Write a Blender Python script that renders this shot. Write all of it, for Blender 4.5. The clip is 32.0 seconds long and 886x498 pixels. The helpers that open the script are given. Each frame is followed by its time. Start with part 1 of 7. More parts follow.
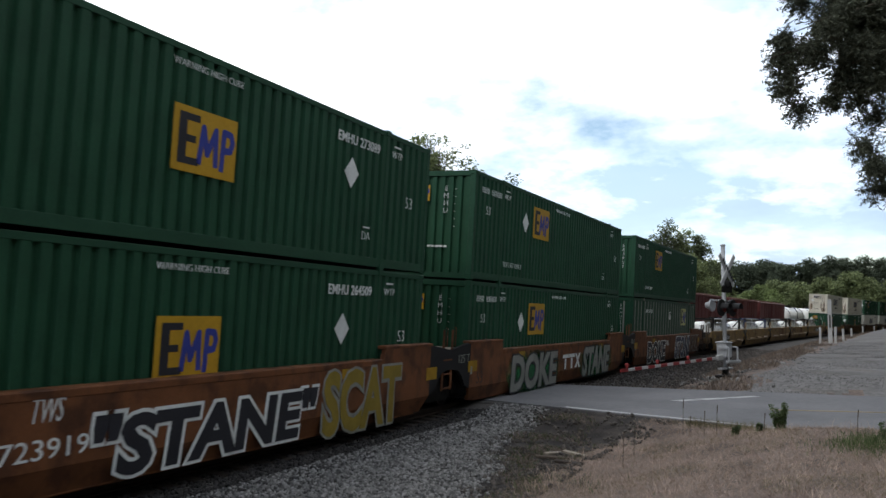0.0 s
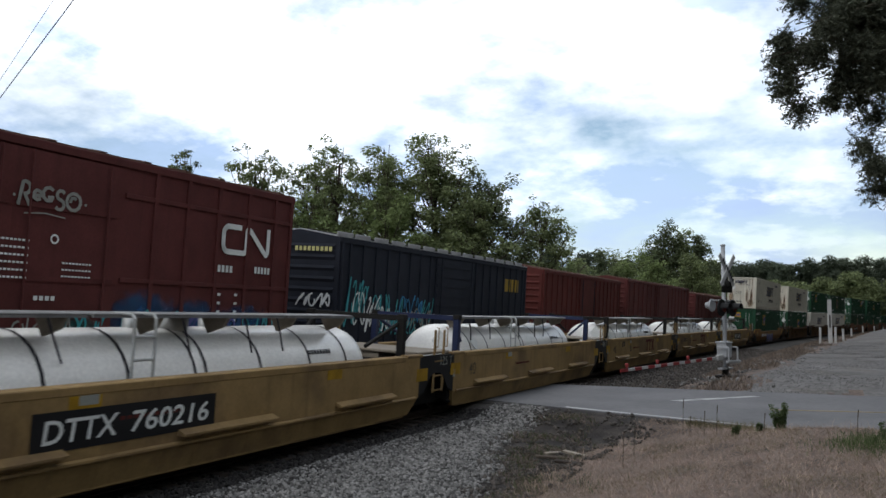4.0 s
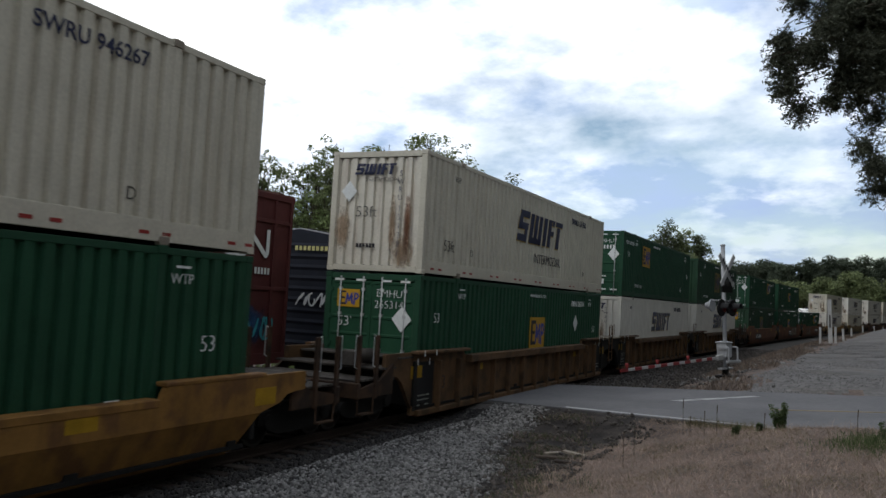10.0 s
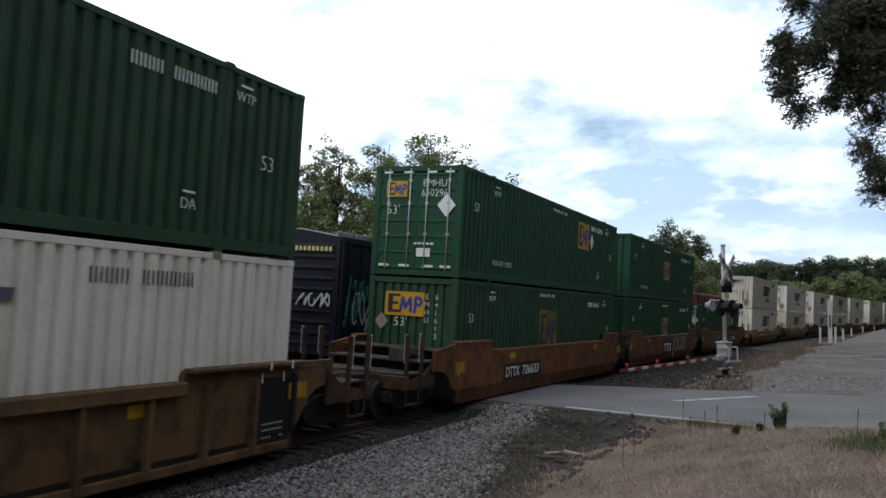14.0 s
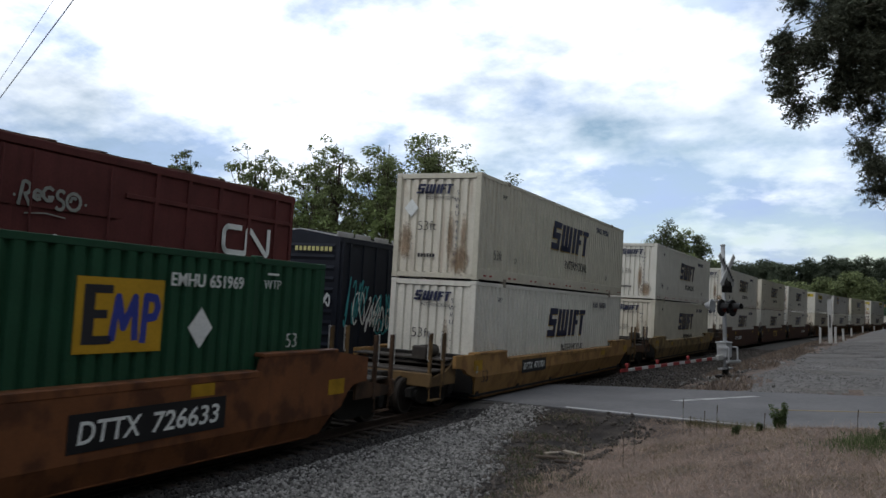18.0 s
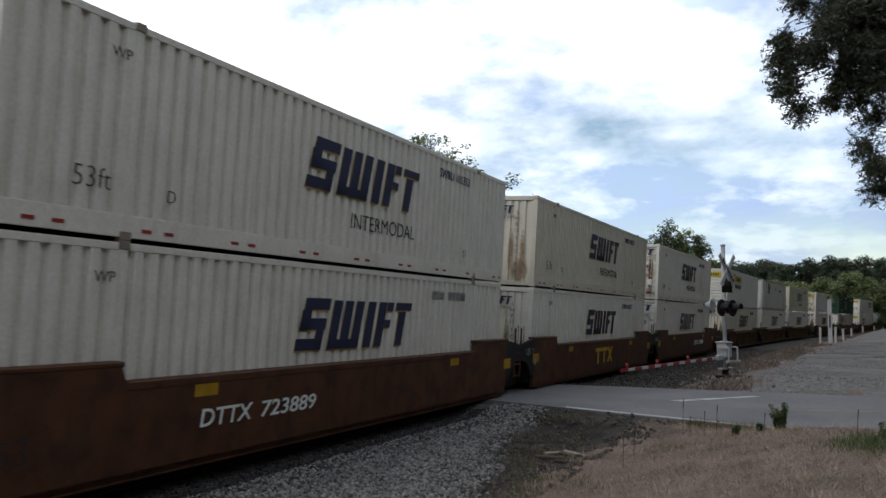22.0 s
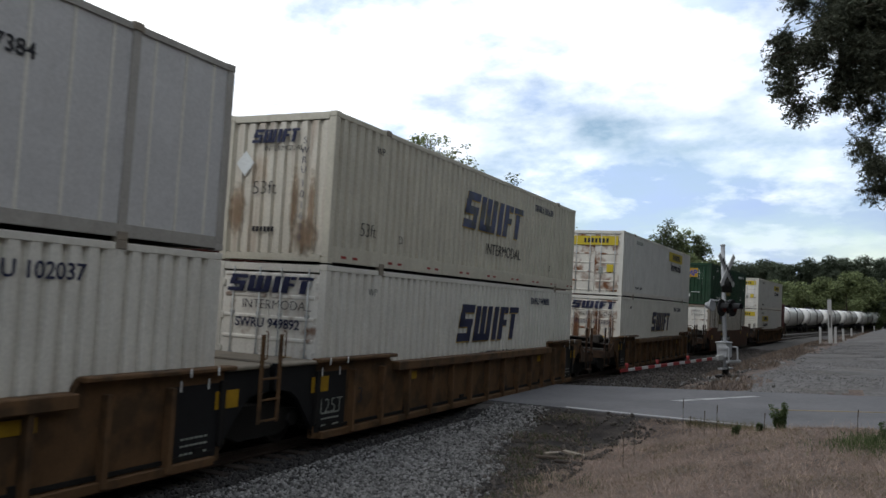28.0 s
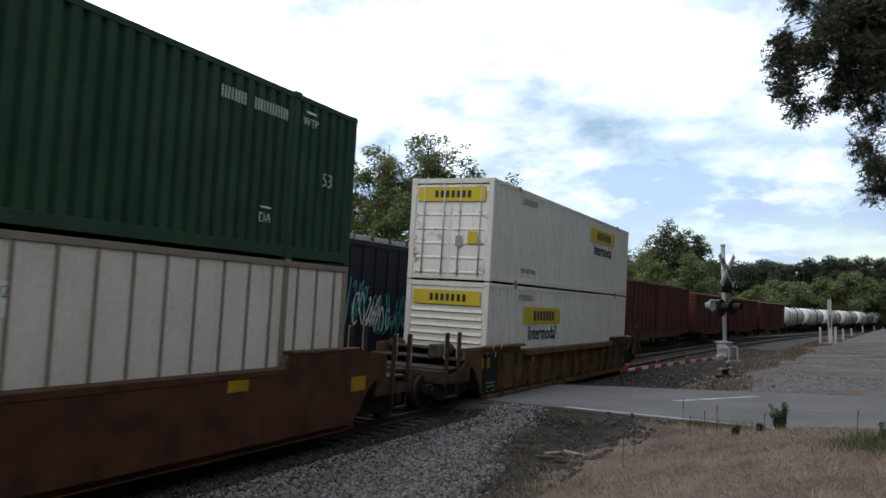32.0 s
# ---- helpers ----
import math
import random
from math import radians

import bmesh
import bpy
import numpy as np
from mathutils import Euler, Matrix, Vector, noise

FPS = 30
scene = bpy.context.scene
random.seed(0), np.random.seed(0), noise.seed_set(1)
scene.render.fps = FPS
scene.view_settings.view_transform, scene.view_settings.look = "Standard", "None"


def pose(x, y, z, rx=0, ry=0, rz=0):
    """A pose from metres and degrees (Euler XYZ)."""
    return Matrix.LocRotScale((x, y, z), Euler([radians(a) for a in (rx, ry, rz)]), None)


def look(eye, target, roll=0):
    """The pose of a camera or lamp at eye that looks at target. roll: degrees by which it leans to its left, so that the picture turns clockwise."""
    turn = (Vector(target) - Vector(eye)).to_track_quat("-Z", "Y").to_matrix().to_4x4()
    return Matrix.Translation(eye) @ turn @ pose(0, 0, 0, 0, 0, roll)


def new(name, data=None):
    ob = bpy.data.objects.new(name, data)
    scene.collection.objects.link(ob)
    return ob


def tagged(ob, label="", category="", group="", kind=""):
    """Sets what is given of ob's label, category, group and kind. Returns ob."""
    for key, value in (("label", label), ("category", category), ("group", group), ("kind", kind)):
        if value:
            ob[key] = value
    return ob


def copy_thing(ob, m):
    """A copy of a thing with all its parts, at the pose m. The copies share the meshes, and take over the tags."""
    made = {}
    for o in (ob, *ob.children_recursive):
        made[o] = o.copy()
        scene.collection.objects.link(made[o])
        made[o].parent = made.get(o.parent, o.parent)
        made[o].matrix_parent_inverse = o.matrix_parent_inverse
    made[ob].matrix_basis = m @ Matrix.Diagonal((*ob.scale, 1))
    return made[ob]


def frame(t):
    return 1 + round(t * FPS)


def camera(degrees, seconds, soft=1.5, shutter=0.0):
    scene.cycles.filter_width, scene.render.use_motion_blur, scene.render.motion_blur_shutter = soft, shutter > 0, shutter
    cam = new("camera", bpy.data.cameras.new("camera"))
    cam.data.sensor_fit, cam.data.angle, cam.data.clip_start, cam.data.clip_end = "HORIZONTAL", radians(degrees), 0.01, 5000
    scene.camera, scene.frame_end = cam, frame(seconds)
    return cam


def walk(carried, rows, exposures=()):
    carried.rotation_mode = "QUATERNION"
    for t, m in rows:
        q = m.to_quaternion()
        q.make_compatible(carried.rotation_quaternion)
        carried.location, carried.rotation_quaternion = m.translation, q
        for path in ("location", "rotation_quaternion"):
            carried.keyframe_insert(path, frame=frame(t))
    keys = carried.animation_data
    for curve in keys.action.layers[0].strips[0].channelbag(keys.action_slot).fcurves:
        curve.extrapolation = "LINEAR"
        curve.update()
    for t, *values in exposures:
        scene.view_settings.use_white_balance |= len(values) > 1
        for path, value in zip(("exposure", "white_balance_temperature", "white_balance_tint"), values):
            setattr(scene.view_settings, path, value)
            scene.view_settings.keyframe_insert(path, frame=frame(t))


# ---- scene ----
R_CURVE = 910.0          # metres, the line bends to the right
TRACK_X = -9.735         # near track's centre where it passes the camera
CANT = 3.13              # degrees by which the track leans inwards
SPEED, GAIN = 14.2, 0.043 # metres a second at the start, and its gain each second
SECOND = -4.57           # offset of the second track
CL, CW, CH = 15.92, 2.591, 2.896

EYE = Vector((0.0, 0.0, 2.22))
cam = camera(56.62, 32.0, soft=1.5, shutter=0.1)
_yaw, _pitch = radians(24.04), radians(4.74)
_aim = EYE + 10 * Vector((-math.sin(_yaw) * math.cos(_pitch), math.cos(_yaw) * math.cos(_pitch), math.sin(_pitch)))
walk(cam, [(0.0, look(EYE, _aim, 0.40)), (32.0, look(EYE, _aim, 0.40))],
     [(0.0, 0.80), (3.0, 0.76), (4.5, 0.36), (6.0, 0.20), (8.0, 0.16), (9.0, 0.03), (10.0, 0.31), (11.0, 0.58), (12.0, 0.65), (14.5, 0.67), (17.0, 0.62), (18.0, 0.33), (19.5, 0.32), (21.0, 0.40), (24.0, 0.44), (31.0, 0.46), (32.0, 0.56)])


def rail_pose(s, lateral=0.0, up=0.0, turn=0.0):
    """The pose on the curved, canted line, s metres along it."""
    a = s / R_CURVE
    m = Matrix.Translation((TRACK_X + R_CURVE * (1 - math.cos(a)), R_CURVE * math.sin(a), 0.0))
    return m @ Matrix.Rotation(-a, 4, "Z") @ Matrix.Rotation(radians(CANT), 4, "Y") @ Matrix.Translation((lateral, 0, up)) @ Matrix.Rotation(turn, 4, "Z")


# ---------------- light ----------------
def make_world():
    w = bpy.data.worlds.new("sky")
    w.use_nodes = True
    scene.world = w
    nt = w.node_tree
    nt.nodes.clear()
    N, K = nt.nodes.new, nt.links.new
    out, bg = N("ShaderNodeOutputWorld"), N("ShaderNodeBackground")
    sky = N("ShaderNodeTexSky")
    sky.sky_type, sky.sun_disc = "NISHITA", False
    sky.sun_elevation, sky.sun_rotation = radians(LAMP_EL), radians(LAMP_AZ)
    sky.air_density, sky.dust_density = 1.2, 0.4
    tc = N("ShaderNodeTexCoord")
    sep = N("ShaderNodeSeparateXYZ")
    K(tc.outputs["Generated"], sep.inputs[0])
    # the cloud deck is a plane overhead: direction divided by its height
    zc = N("ShaderNodeMath"); zc.operation = "MAXIMUM"; zc.inputs[1].default_value = 0.0
    K(sep.outputs["Z"], zc.inputs[0])
    za = N("ShaderNodeMath"); za.operation = "ADD"; za.inputs[1].default_value = 0.30
    K(zc.outputs[0], za.inputs[0])
    dv = N("ShaderNodeVectorMath"); dv.operation = "DIVIDE"
    cmb = N("ShaderNodeCombineXYZ")
    for i in range(3):
        K(za.outputs[0], cmb.inputs[i])
    K(tc.outputs["Generated"], dv.inputs[0]); K(cmb.outputs[0], dv.inputs[1])
    n1 = N("ShaderNodeTexNoise"); n1.inputs["Scale"].default_value = 2.1; n1.inputs["Detail"].default_value = 7; n1.inputs["Roughness"].default_value = 0.56
    mp = N("ShaderNodeMapping"); mp.inputs["Location"].default_value = CLOUD_SHIFT
    K(dv.outputs[0], mp.inputs[0]); K(mp.outputs[0], n1.inputs["Vector"])
    cover = N("ShaderNodeMapRange"); cover.inputs[1].default_value = 0.28; cover.inputs[2].default_value = 0.60
    K(n1.outputs["Fac"], cover.inputs[0])
    n2 = N("ShaderNodeTexNoise"); n2.inputs["Scale"].default_value = 3.0; n2.inputs["Detail"].default_value = 9; n2.inputs["Roughness"].default_value = 0.58
    K(mp.outputs[0], n2.inputs["Vector"])
    thick = N("ShaderNodeMapRange"); thick.inputs[1].default_value = 0.43; thick.inputs[2].default_value = 0.66
    K(n2.outputs["Fac"], thick.inputs[0])
    cloud = N("ShaderNodeMixRGB")
    cloud.inputs[1].default_value = (0.965, 0.985, 1.005, 1); cloud.inputs[2].default_value = (0.275, 0.36, 0.535, 1)
    # low clouds are seen edge-on and look thicker
    low = N("ShaderNodeMapRange"); low.inputs[1].default_value = 0.0; low.inputs[2].default_value = 0.38
    low.inputs[3].default_value, low.inputs[4].default_value = 0.92, -0.26
    K(sep.outputs["Z"], low.inputs[0])
    both = N("ShaderNodeMath"); both.operation = "ADD"; both.use_clamp = True
    K(thick.outputs[0], both.inputs[0]); K(low.outputs[0], both.inputs[1])
    K(both.outputs[0], cloud.inputs[0])
    # the cloud is thinner and brighter over the far end of the line
    sun = N("ShaderNodeVectorMath"); sun.operation = "DOT_PRODUCT"
    sun.inputs[1].default_value = Vector((math.sin(radians(THIN_AZ)) * math.cos(radians(THIN_EL)), math.cos(radians(THIN_AZ)) * math.cos(radians(THIN_EL)), math.sin(radians(THIN_EL))))
    K(tc.outputs["Generated"], sun.inputs[0])
    glow = N("ShaderNodeMapRange"); glow.inputs[1].default_value = 0.55; glow.inputs[2].default_value = 1.0; glow.interpolation_type = "SMOOTHSTEP"
    glow.inputs[3].default_value = CLOUD_DIM; glow.inputs[4].default_value = CLOUD_BRIGHT
    K(sun.outputs["Value"], glow.inputs[0])
    lit = N("ShaderNodeMixRGB"); lit.blend_type = "MULTIPLY"; lit.inputs[0].default_value = 1
    K(cloud.outputs[0], lit.inputs[1]); K(glow.outputs[0], lit.inputs[2])
    skys = N("ShaderNodeMixRGB"); skys.blend_type = "MULTIPLY"; skys.inputs[0].default_value = 1
    skys.inputs[2].default_value = (SKY, SKY, SKY, 1)
    K(sky.outputs[0], skys.inputs[1])
    mix = N("ShaderNodeMixRGB")
    K(cover.outputs[0], mix.inputs[0]); K(skys.outputs[0], mix.inputs[1]); K(lit.outputs[0], mix.inputs[2])
    K(mix.outputs[0], bg.inputs[0])
    bg.inputs[1].default_value = 1.0
    K(bg.outputs[0], out.inputs[0])
    lamp = bpy.data.lights.new("sun", "SUN")
    lamp.energy, lamp.angle, lamp.color = SUN_POWER, radians(22), (1.0, 0.98, 0.95)
    ob = new("sun", lamp)
    d = Vector((math.sin(radians(LAMP_AZ)) * math.cos(radians(LAMP_EL)), math.cos(radians(LAMP_AZ)) * math.cos(radians(LAMP_EL)), math.sin(radians(LAMP_EL))))
    ob.matrix_world = look(d * 100, (0, 0, 0))


CLOUD_SHIFT = (0.3, 1.7, 0.0)
THIN_AZ, THIN_EL = -27.0, 32.0
LAMP_AZ, LAMP_EL = 200.0, 42.0
CLOUD_DIM, CLOUD_BRIGHT, SKY, SUN_POWER = 0.76, 1.55, 0.085, 0.55
make_world()


# ---------------- materials ----------------
def mat(name, base, rough=0.6, metal=0.0, vary=0.15, scale=1.5, streak=0.0, streak_col=(0.12, 0.06, 0.03), bump=0.0, bump_scale=30.0,
        fine=0.1, second=None, second_scale=0.7, second_at=0.55, each=0.0, spec=0.22):
    m = bpy.data.materials.new(name)
    m.use_nodes = True
    nt = m.node_tree
    N, K = nt.nodes.new, nt.links.new
    b = nt.nodes["Principled BSDF"]
    b.inputs["Roughness"].default_value, b.inputs["Metallic"].default_value = rough, metal
    b.inputs["Specular IOR Level"].default_value = spec
    tc = N("ShaderNodeTexCoord")
    src = tc.outputs["Object"]
    info = N("ShaderNodeObjectInfo")
    add = N("ShaderNodeVectorMath"); add.operation = "MULTIPLY_ADD"
    K(info.outputs["Random"], add.inputs[0]); add.inputs[1].default_value = (37.0, 53.0, 19.0); K(src, add.inputs[2])
    src = add.outputs[0]
    n1 = N("ShaderNodeTexNoise"); n1.inputs["Scale"].default_value = scale; n1.inputs["Detail"].default_value = 4
    K(src, n1.inputs["Vector"])
    n2 = N("ShaderNodeTexNoise"); n2.inputs["Scale"].default_value = scale * 14; n2.inputs["Detail"].default_value = 3
    K(src, n2.inputs["Vector"])
    col = N("ShaderNodeRGB"); col.outputs[0].default_value = (*base, 1)
    cur = col.outputs[0]
    if second:
        n3 = N("ShaderNodeTexNoise"); n3.inputs["Scale"].default_value = second_scale; n3.inputs["Detail"].default_value = 5
        K(src, n3.inputs["Vector"])
        r = N("ShaderNodeMapRange"); r.inputs[1].default_value = second_at - 0.07; r.inputs[2].default_value = second_at + 0.07
        K(n3.outputs["Fac"], r.inputs[0])
        mx = N("ShaderNodeMixRGB"); mx.inputs[2].default_value = (*second, 1)
        K(r.outputs[0], mx.inputs[0]); K(cur, mx.inputs[1]); cur = mx.outputs[0]
    if streak:
        mp = N("ShaderNodeMapping"); mp.inputs["Scale"].default_value = (5.0, 5.0, 0.35)
        K(src, mp.inputs[0])
        n4 = N("ShaderNodeTexNoise"); n4.inputs["Scale"].default_value = 1.0; n4.inputs["Detail"].default_value = 5
        K(mp.outputs[0], n4.inputs["Vector"])
        r = N("ShaderNodeMapRange"); r.inputs[1].default_value = 0.56; r.inputs[2].default_value = 0.8; r.inputs[4].default_value = streak
        K(n4.outputs["Fac"], r.inputs[0])
        mx = N("ShaderNodeMixRGB"); mx.inputs[2].default_value = (*streak_col, 1)
        K(r.outputs[0], mx.inputs[0]); K(cur, mx.inputs[1]); cur = mx.outputs[0]
    val = N("ShaderNodeMapRange"); val.inputs[1].default_value = 0.25; val.inputs[2].default_value = 0.75
    val.inputs[3].default_value, val.inputs[4].default_value = 1 - vary, 1 + vary
    K(n1.outputs["Fac"], val.inputs[0])
    v2 = N("ShaderNodeMapRange"); v2.inputs[1].default_value = 0.25; v2.inputs[2].default_value = 0.75
    v2.inputs[3].default_value, v2.inputs[4].default_value = 1 - fine, 1 + fine
    K(n2.outputs["Fac"], v2.inputs[0])
    mul = N("ShaderNodeMath"); mul.operation = "MULTIPLY"
    K(val.outputs[0], mul.inputs[0]); K(v2.outputs[0], mul.inputs[1])
    if each:
        geo = N("ShaderNodeNewGeometry")
        ev = N("ShaderNodeMapRange"); ev.inputs[3].default_value, ev.inputs[4].default_value = 1 - each, 1 + each
        K(geo.outputs["Random Per Island"], ev.inputs[0])
        m2 = N("ShaderNodeMath"); m2.operation = "MULTIPLY"
        K(mul.outputs[0], m2.inputs[0]); K(ev.outputs[0], m2.inputs[1]); mul = m2
    fin = N("ShaderNodeMixRGB"); fin.blend_type = "MULTIPLY"; fin.inputs[0].default_value = 1
    K(cur, fin.inputs[1]); K(mul.outputs[0], fin.inputs[2])
    K(fin.outputs[0], b.inputs["Base Color"])
    if bump:
        n5 = N("ShaderNodeTexNoise"); n5.inputs["Scale"].default_value = bump_scale; n5.inputs["Detail"].default_value = 4
        K(src, n5.inputs["Vector"])
        bp = N("ShaderNodeBump"); bp.inputs["Strength"].default_value = bump; bp.inputs["Distance"].default_value = 0.02
        K(n5.outputs["Fac"], bp.inputs["Height"]); K(bp.outputs[0], b.inputs["Normal"])
    return m


GREEN = mat("green_paint", (0.013, 0.059, 0.029), 0.6, vary=0.18, streak=0.25, streak_col=(0.02, 0.05, 0.03))
GREENOLD = mat("weathered_green_paint", (0.021, 0.058, 0.031), 0.7, vary=0.25, streak=0.4, streak_col=(0.032, 0.05, 0.032), second=(0.026, 0.052, 0.032), second_scale=0.5)
PALEPANEL = mat("dusty_white_panel", (0.585, 0.575, 0.54), 0.5, vary=0.08, streak=0.25, streak_col=(0.34, 0.31, 0.27))
TANEND = mat("grimy_tan_steel", (0.125, 0.078, 0.034), 0.7, vary=0.35, scale=3, second=(0.06, 0.038, 0.02), second_scale=2.0)
GREEN_FRAME = mat("green_frame", (0.014, 0.056, 0.029), 0.6, vary=0.15)
WHITE = mat("white_paint", (0.61, 0.59, 0.525), 0.5, vary=0.08, streak=0.30, streak_col=(0.30, 0.25, 0.18))
CREAM = mat("cream_paint", (0.515, 0.485, 0.395), 0.5, vary=0.10, streak=0.35, streak_col=(0.28, 0.21, 0.13))
RUSTY = mat("rust_stained_white", (0.60, 0.57, 0.50), 0.6, vary=0.12, second=(0.16, 0.065, 0.025), second_scale=1.6, second_at=0.56, streak=0.5, streak_col=(0.2, 0.09, 0.04))
GREYW = mat("pale_grey_panel", (0.49, 0.487, 0.478), 0.5, vary=0.07, streak=0.15, streak_col=(0.3, 0.28, 0.25))
GREYRAIL = mat("dirty_grey_rail", (0.33, 0.315, 0.285), 0.55, vary=0.15, streak=0.35, streak_col=(0.16, 0.12, 0.08))
TAUPE = mat("weathered_rail", (0.22, 0.19, 0.15), 0.6, vary=0.2)
SILVER = mat("pale_rib", (0.26, 0.27, 0.24), 0.5, vary=0.15)
DARK = mat("dark_steel", (0.012, 0.011, 0.010), 0.7, vary=0.3, bump=0.2)
BLACK = mat("black_paint", (0.012, 0.012, 0.013), 0.6, vary=0.2)
WHEELM = mat("wheel_steel", (0.022, 0.018, 0.015), 0.7, metal=0.2, vary=0.25)
TREAD = mat("polished_tread", (0.055, 0.05, 0.045), 0.5, metal=0.6, vary=0.1)
LOCKROD = mat("grimy_lock_rod", (0.075, 0.06, 0.05), 0.6, vary=0.3, scale=4)
RIBCAR = mat("dusty_brown_car", (0.112, 0.062, 0.029), 0.7, vary=0.28, second=(0.062, 0.038, 0.02), second_scale=2.0, streak=0.45, streak_col=(0.04, 0.026, 0.017), bump=0.12)
GRIMYEL = mat("grimy_yellow_panel", (0.32, 0.185, 0.012), 0.6, vary=0.3, scale=3)
DIRTYDOOR = mat("dirty_white_door", (0.70, 0.68, 0.62), 0.55, vary=0.1, second=(0.20, 0.105, 0.055), second_scale=2.4, second_at=0.66, streak=0.5, streak_col=(0.25, 0.15, 0.08))
DIMCAR = mat("grimy_olive_car", (0.245, 0.168, 0.075), 0.7, vary=0.3, second=(0.105, 0.072, 0.036), second_scale=1.8, streak=0.4, streak_col=(0.035, 0.026, 0.018), bump=0.12)
ROD = mat("galvanised_rod", (0.42, 0.43, 0.42), 0.45, metal=0.3, vary=0.15)
RUSTCAR = mat("rust_brown_car", (0.145, 0.056, 0.022), 0.65, vary=0.25, second=(0.075, 0.030, 0.014), second_scale=2.0, streak=0.45, streak_col=(0.04, 0.02, 0.014), bump=0.15)
BROWNCAR = mat("dark_brown_car", (0.072, 0.028, 0.013), 0.65, vary=0.25, second=(0.045, 0.02, 0.012), second_scale=2.0, streak=0.45, streak_col=(0.028, 0.016, 0.012), bump=0.15)
YELCAR = mat("weathered_yellow_car", (0.255, 0.168, 0.070), 0.7, vary=0.22, second=(0.165, 0.108, 0.052), second_scale=0.6, streak=0.4, streak_col=(0.07, 0.04, 0.02), bump=0.12)
OCHRE = mat("ochre_car", (0.215, 0.110, 0.028), 0.7, vary=0.25, second=(0.135, 0.066, 0.024), second_scale=2.0, streak=0.4, streak_col=(0.07, 0.04, 0.02), bump=0.12)
OCHRE2 = mat("dusty_ochre_car", (0.29, 0.165, 0.058), 0.7, vary=0.25, second=(0.19, 0.10, 0.04), second_scale=2.0, streak=0.4, streak_col=(0.09, 0.05, 0.025), bump=0.12)
YELLOW = mat("yellow_decal", (0.44, 0.255, 0.018), 0.5, vary=0.12)
JBYEL = mat("bright_yellow_decal", (0.50, 0.385, 0.03), 0.5, vary=0.08)
PALEYEL = mat("faded_yellow_decal", (0.55, 0.52, 0.22), 0.5, vary=0.12)
NAVY = mat("navy_decal", (0.022, 0.026, 0.06), 0.5, vary=0.15)
FADENAVY = mat("faded_navy_decal", (0.075, 0.09, 0.165), 0.5, vary=0.3, scale=3, second=(0.10, 0.105, 0.10), second_scale=2.2, second_at=0.55)
BLUE = mat("blue_decal", (0.035, 0.05, 0.26), 0.5, vary=0.12)
FADEYEL = mat("weathered_yellow_decal", (0.175, 0.125, 0.022), 0.6, vary=0.3, scale=2.5, second=(0.09, 0.09, 0.025), second_scale=1.6, second_at=0.52)
GRIMEND = mat("grimy_brown_steel", (0.060, 0.034, 0.020), 0.7, vary=0.35, scale=3, second=(0.03, 0.02, 0.014), second_scale=2.2)
GOLD = mat("gold_decal", (0.40, 0.27, 0.06), 0.5, vary=0.12)
WHITEL = mat("white_lettering", (0.66, 0.68, 0.66), 0.55, vary=0.12)
INK = mat("black_lettering", (0.025, 0.025, 0.03), 0.6, vary=0.2)
REFLECT = mat("dull_red_reflector", (0.26, 0.035, 0.03), 0.5, vary=0.2)
REDM = mat("red_reflector", (0.42, 0.03, 0.025), 0.4, vary=0.1)
BOXRED = mat("oxide_red_boxcar", (0.088, 0.0245, 0.0225), 0.8, vary=0.2, streak=0.3, streak_col=(0.04, 0.015, 0.012), bump=0.1)
BOXRED2 = mat("faded_red_boxcar", (0.090, 0.021, 0.017), 0.8, vary=0.2, streak=0.35, streak_col=(0.05, 0.02, 0.015), bump=0.1)
BOXBLUE = mat("dark_blue_boxcar", (0.0165, 0.0195, 0.028), 0.8, vary=0.2, streak=0.25, streak_col=(0.02, 0.02, 0.02))
GALV = mat("galvanised_roof", (0.34, 0.34, 0.34), 0.5, metal=0.3, vary=0.2)
ROOFRUST = mat("brown_roof", (0.11, 0.06, 0.045), 0.7, vary=0.25)
TANKW = mat("white_tank_shell", (0.88, 0.87, 0.83), 0.25, spec=0.6, vary=0.05, streak=0.12, streak_col=(0.4, 0.38, 0.34))
WALKPLATE = mat("dull_walkway_plate", (0.19, 0.19, 0.19), 0.55, metal=0.2, vary=0.25, scale=3)
RUSTEND = mat("rust_streaked_end", (0.58, 0.545, 0.46), 0.55, vary=0.1, second=(0.34, 0.22, 0.12), second_scale=0.7, second_at=0.70, streak=0.6, streak_col=(0.22, 0.10, 0.04))
TANKBLUE = mat("blue_tank_frame", (0.02, 0.028, 0.07), 0.5, vary=0.2)
SPRAYBLUE = mat("blue_spray_paint", (0.03, 0.16, 0.30), 0.6, vary=0.35, scale=3)
SPRAYTEAL = mat("teal_spray_paint", (0.04, 0.24, 0.26), 0.6, vary=0.35, scale=3)
# oil and the shade under the train, both put into this stone colour
OILSHADE = mat("oil_darkened_stone", (0.032, 0.030, 0.029), 0.9, vary=0.2, fine=0.2, each=0.5)
GRAVELSTONE = mat("pale_gravel_stone", (0.175, 0.172, 0.168), 0.9, vary=0.2, fine=0.2, each=0.35)
DULLYEL = mat("dull_yellow_lettering", (0.30, 0.19, 0.02), 0.6, vary=0.2)
STONEMID = mat("dusty_brown_stone", (0.066, 0.058, 0.052), 0.9, vary=0.2, fine=0.2, each=0.5)
SPRAYGREY = mat("grey_spray_paint", (0.22, 0.22, 0.20), 0.6, vary=0.25, scale=3)
SPRAYDULL = mat("dull_tan_spray_paint", (0.145, 0.105, 0.078), 0.65, vary=0.3, scale=2)
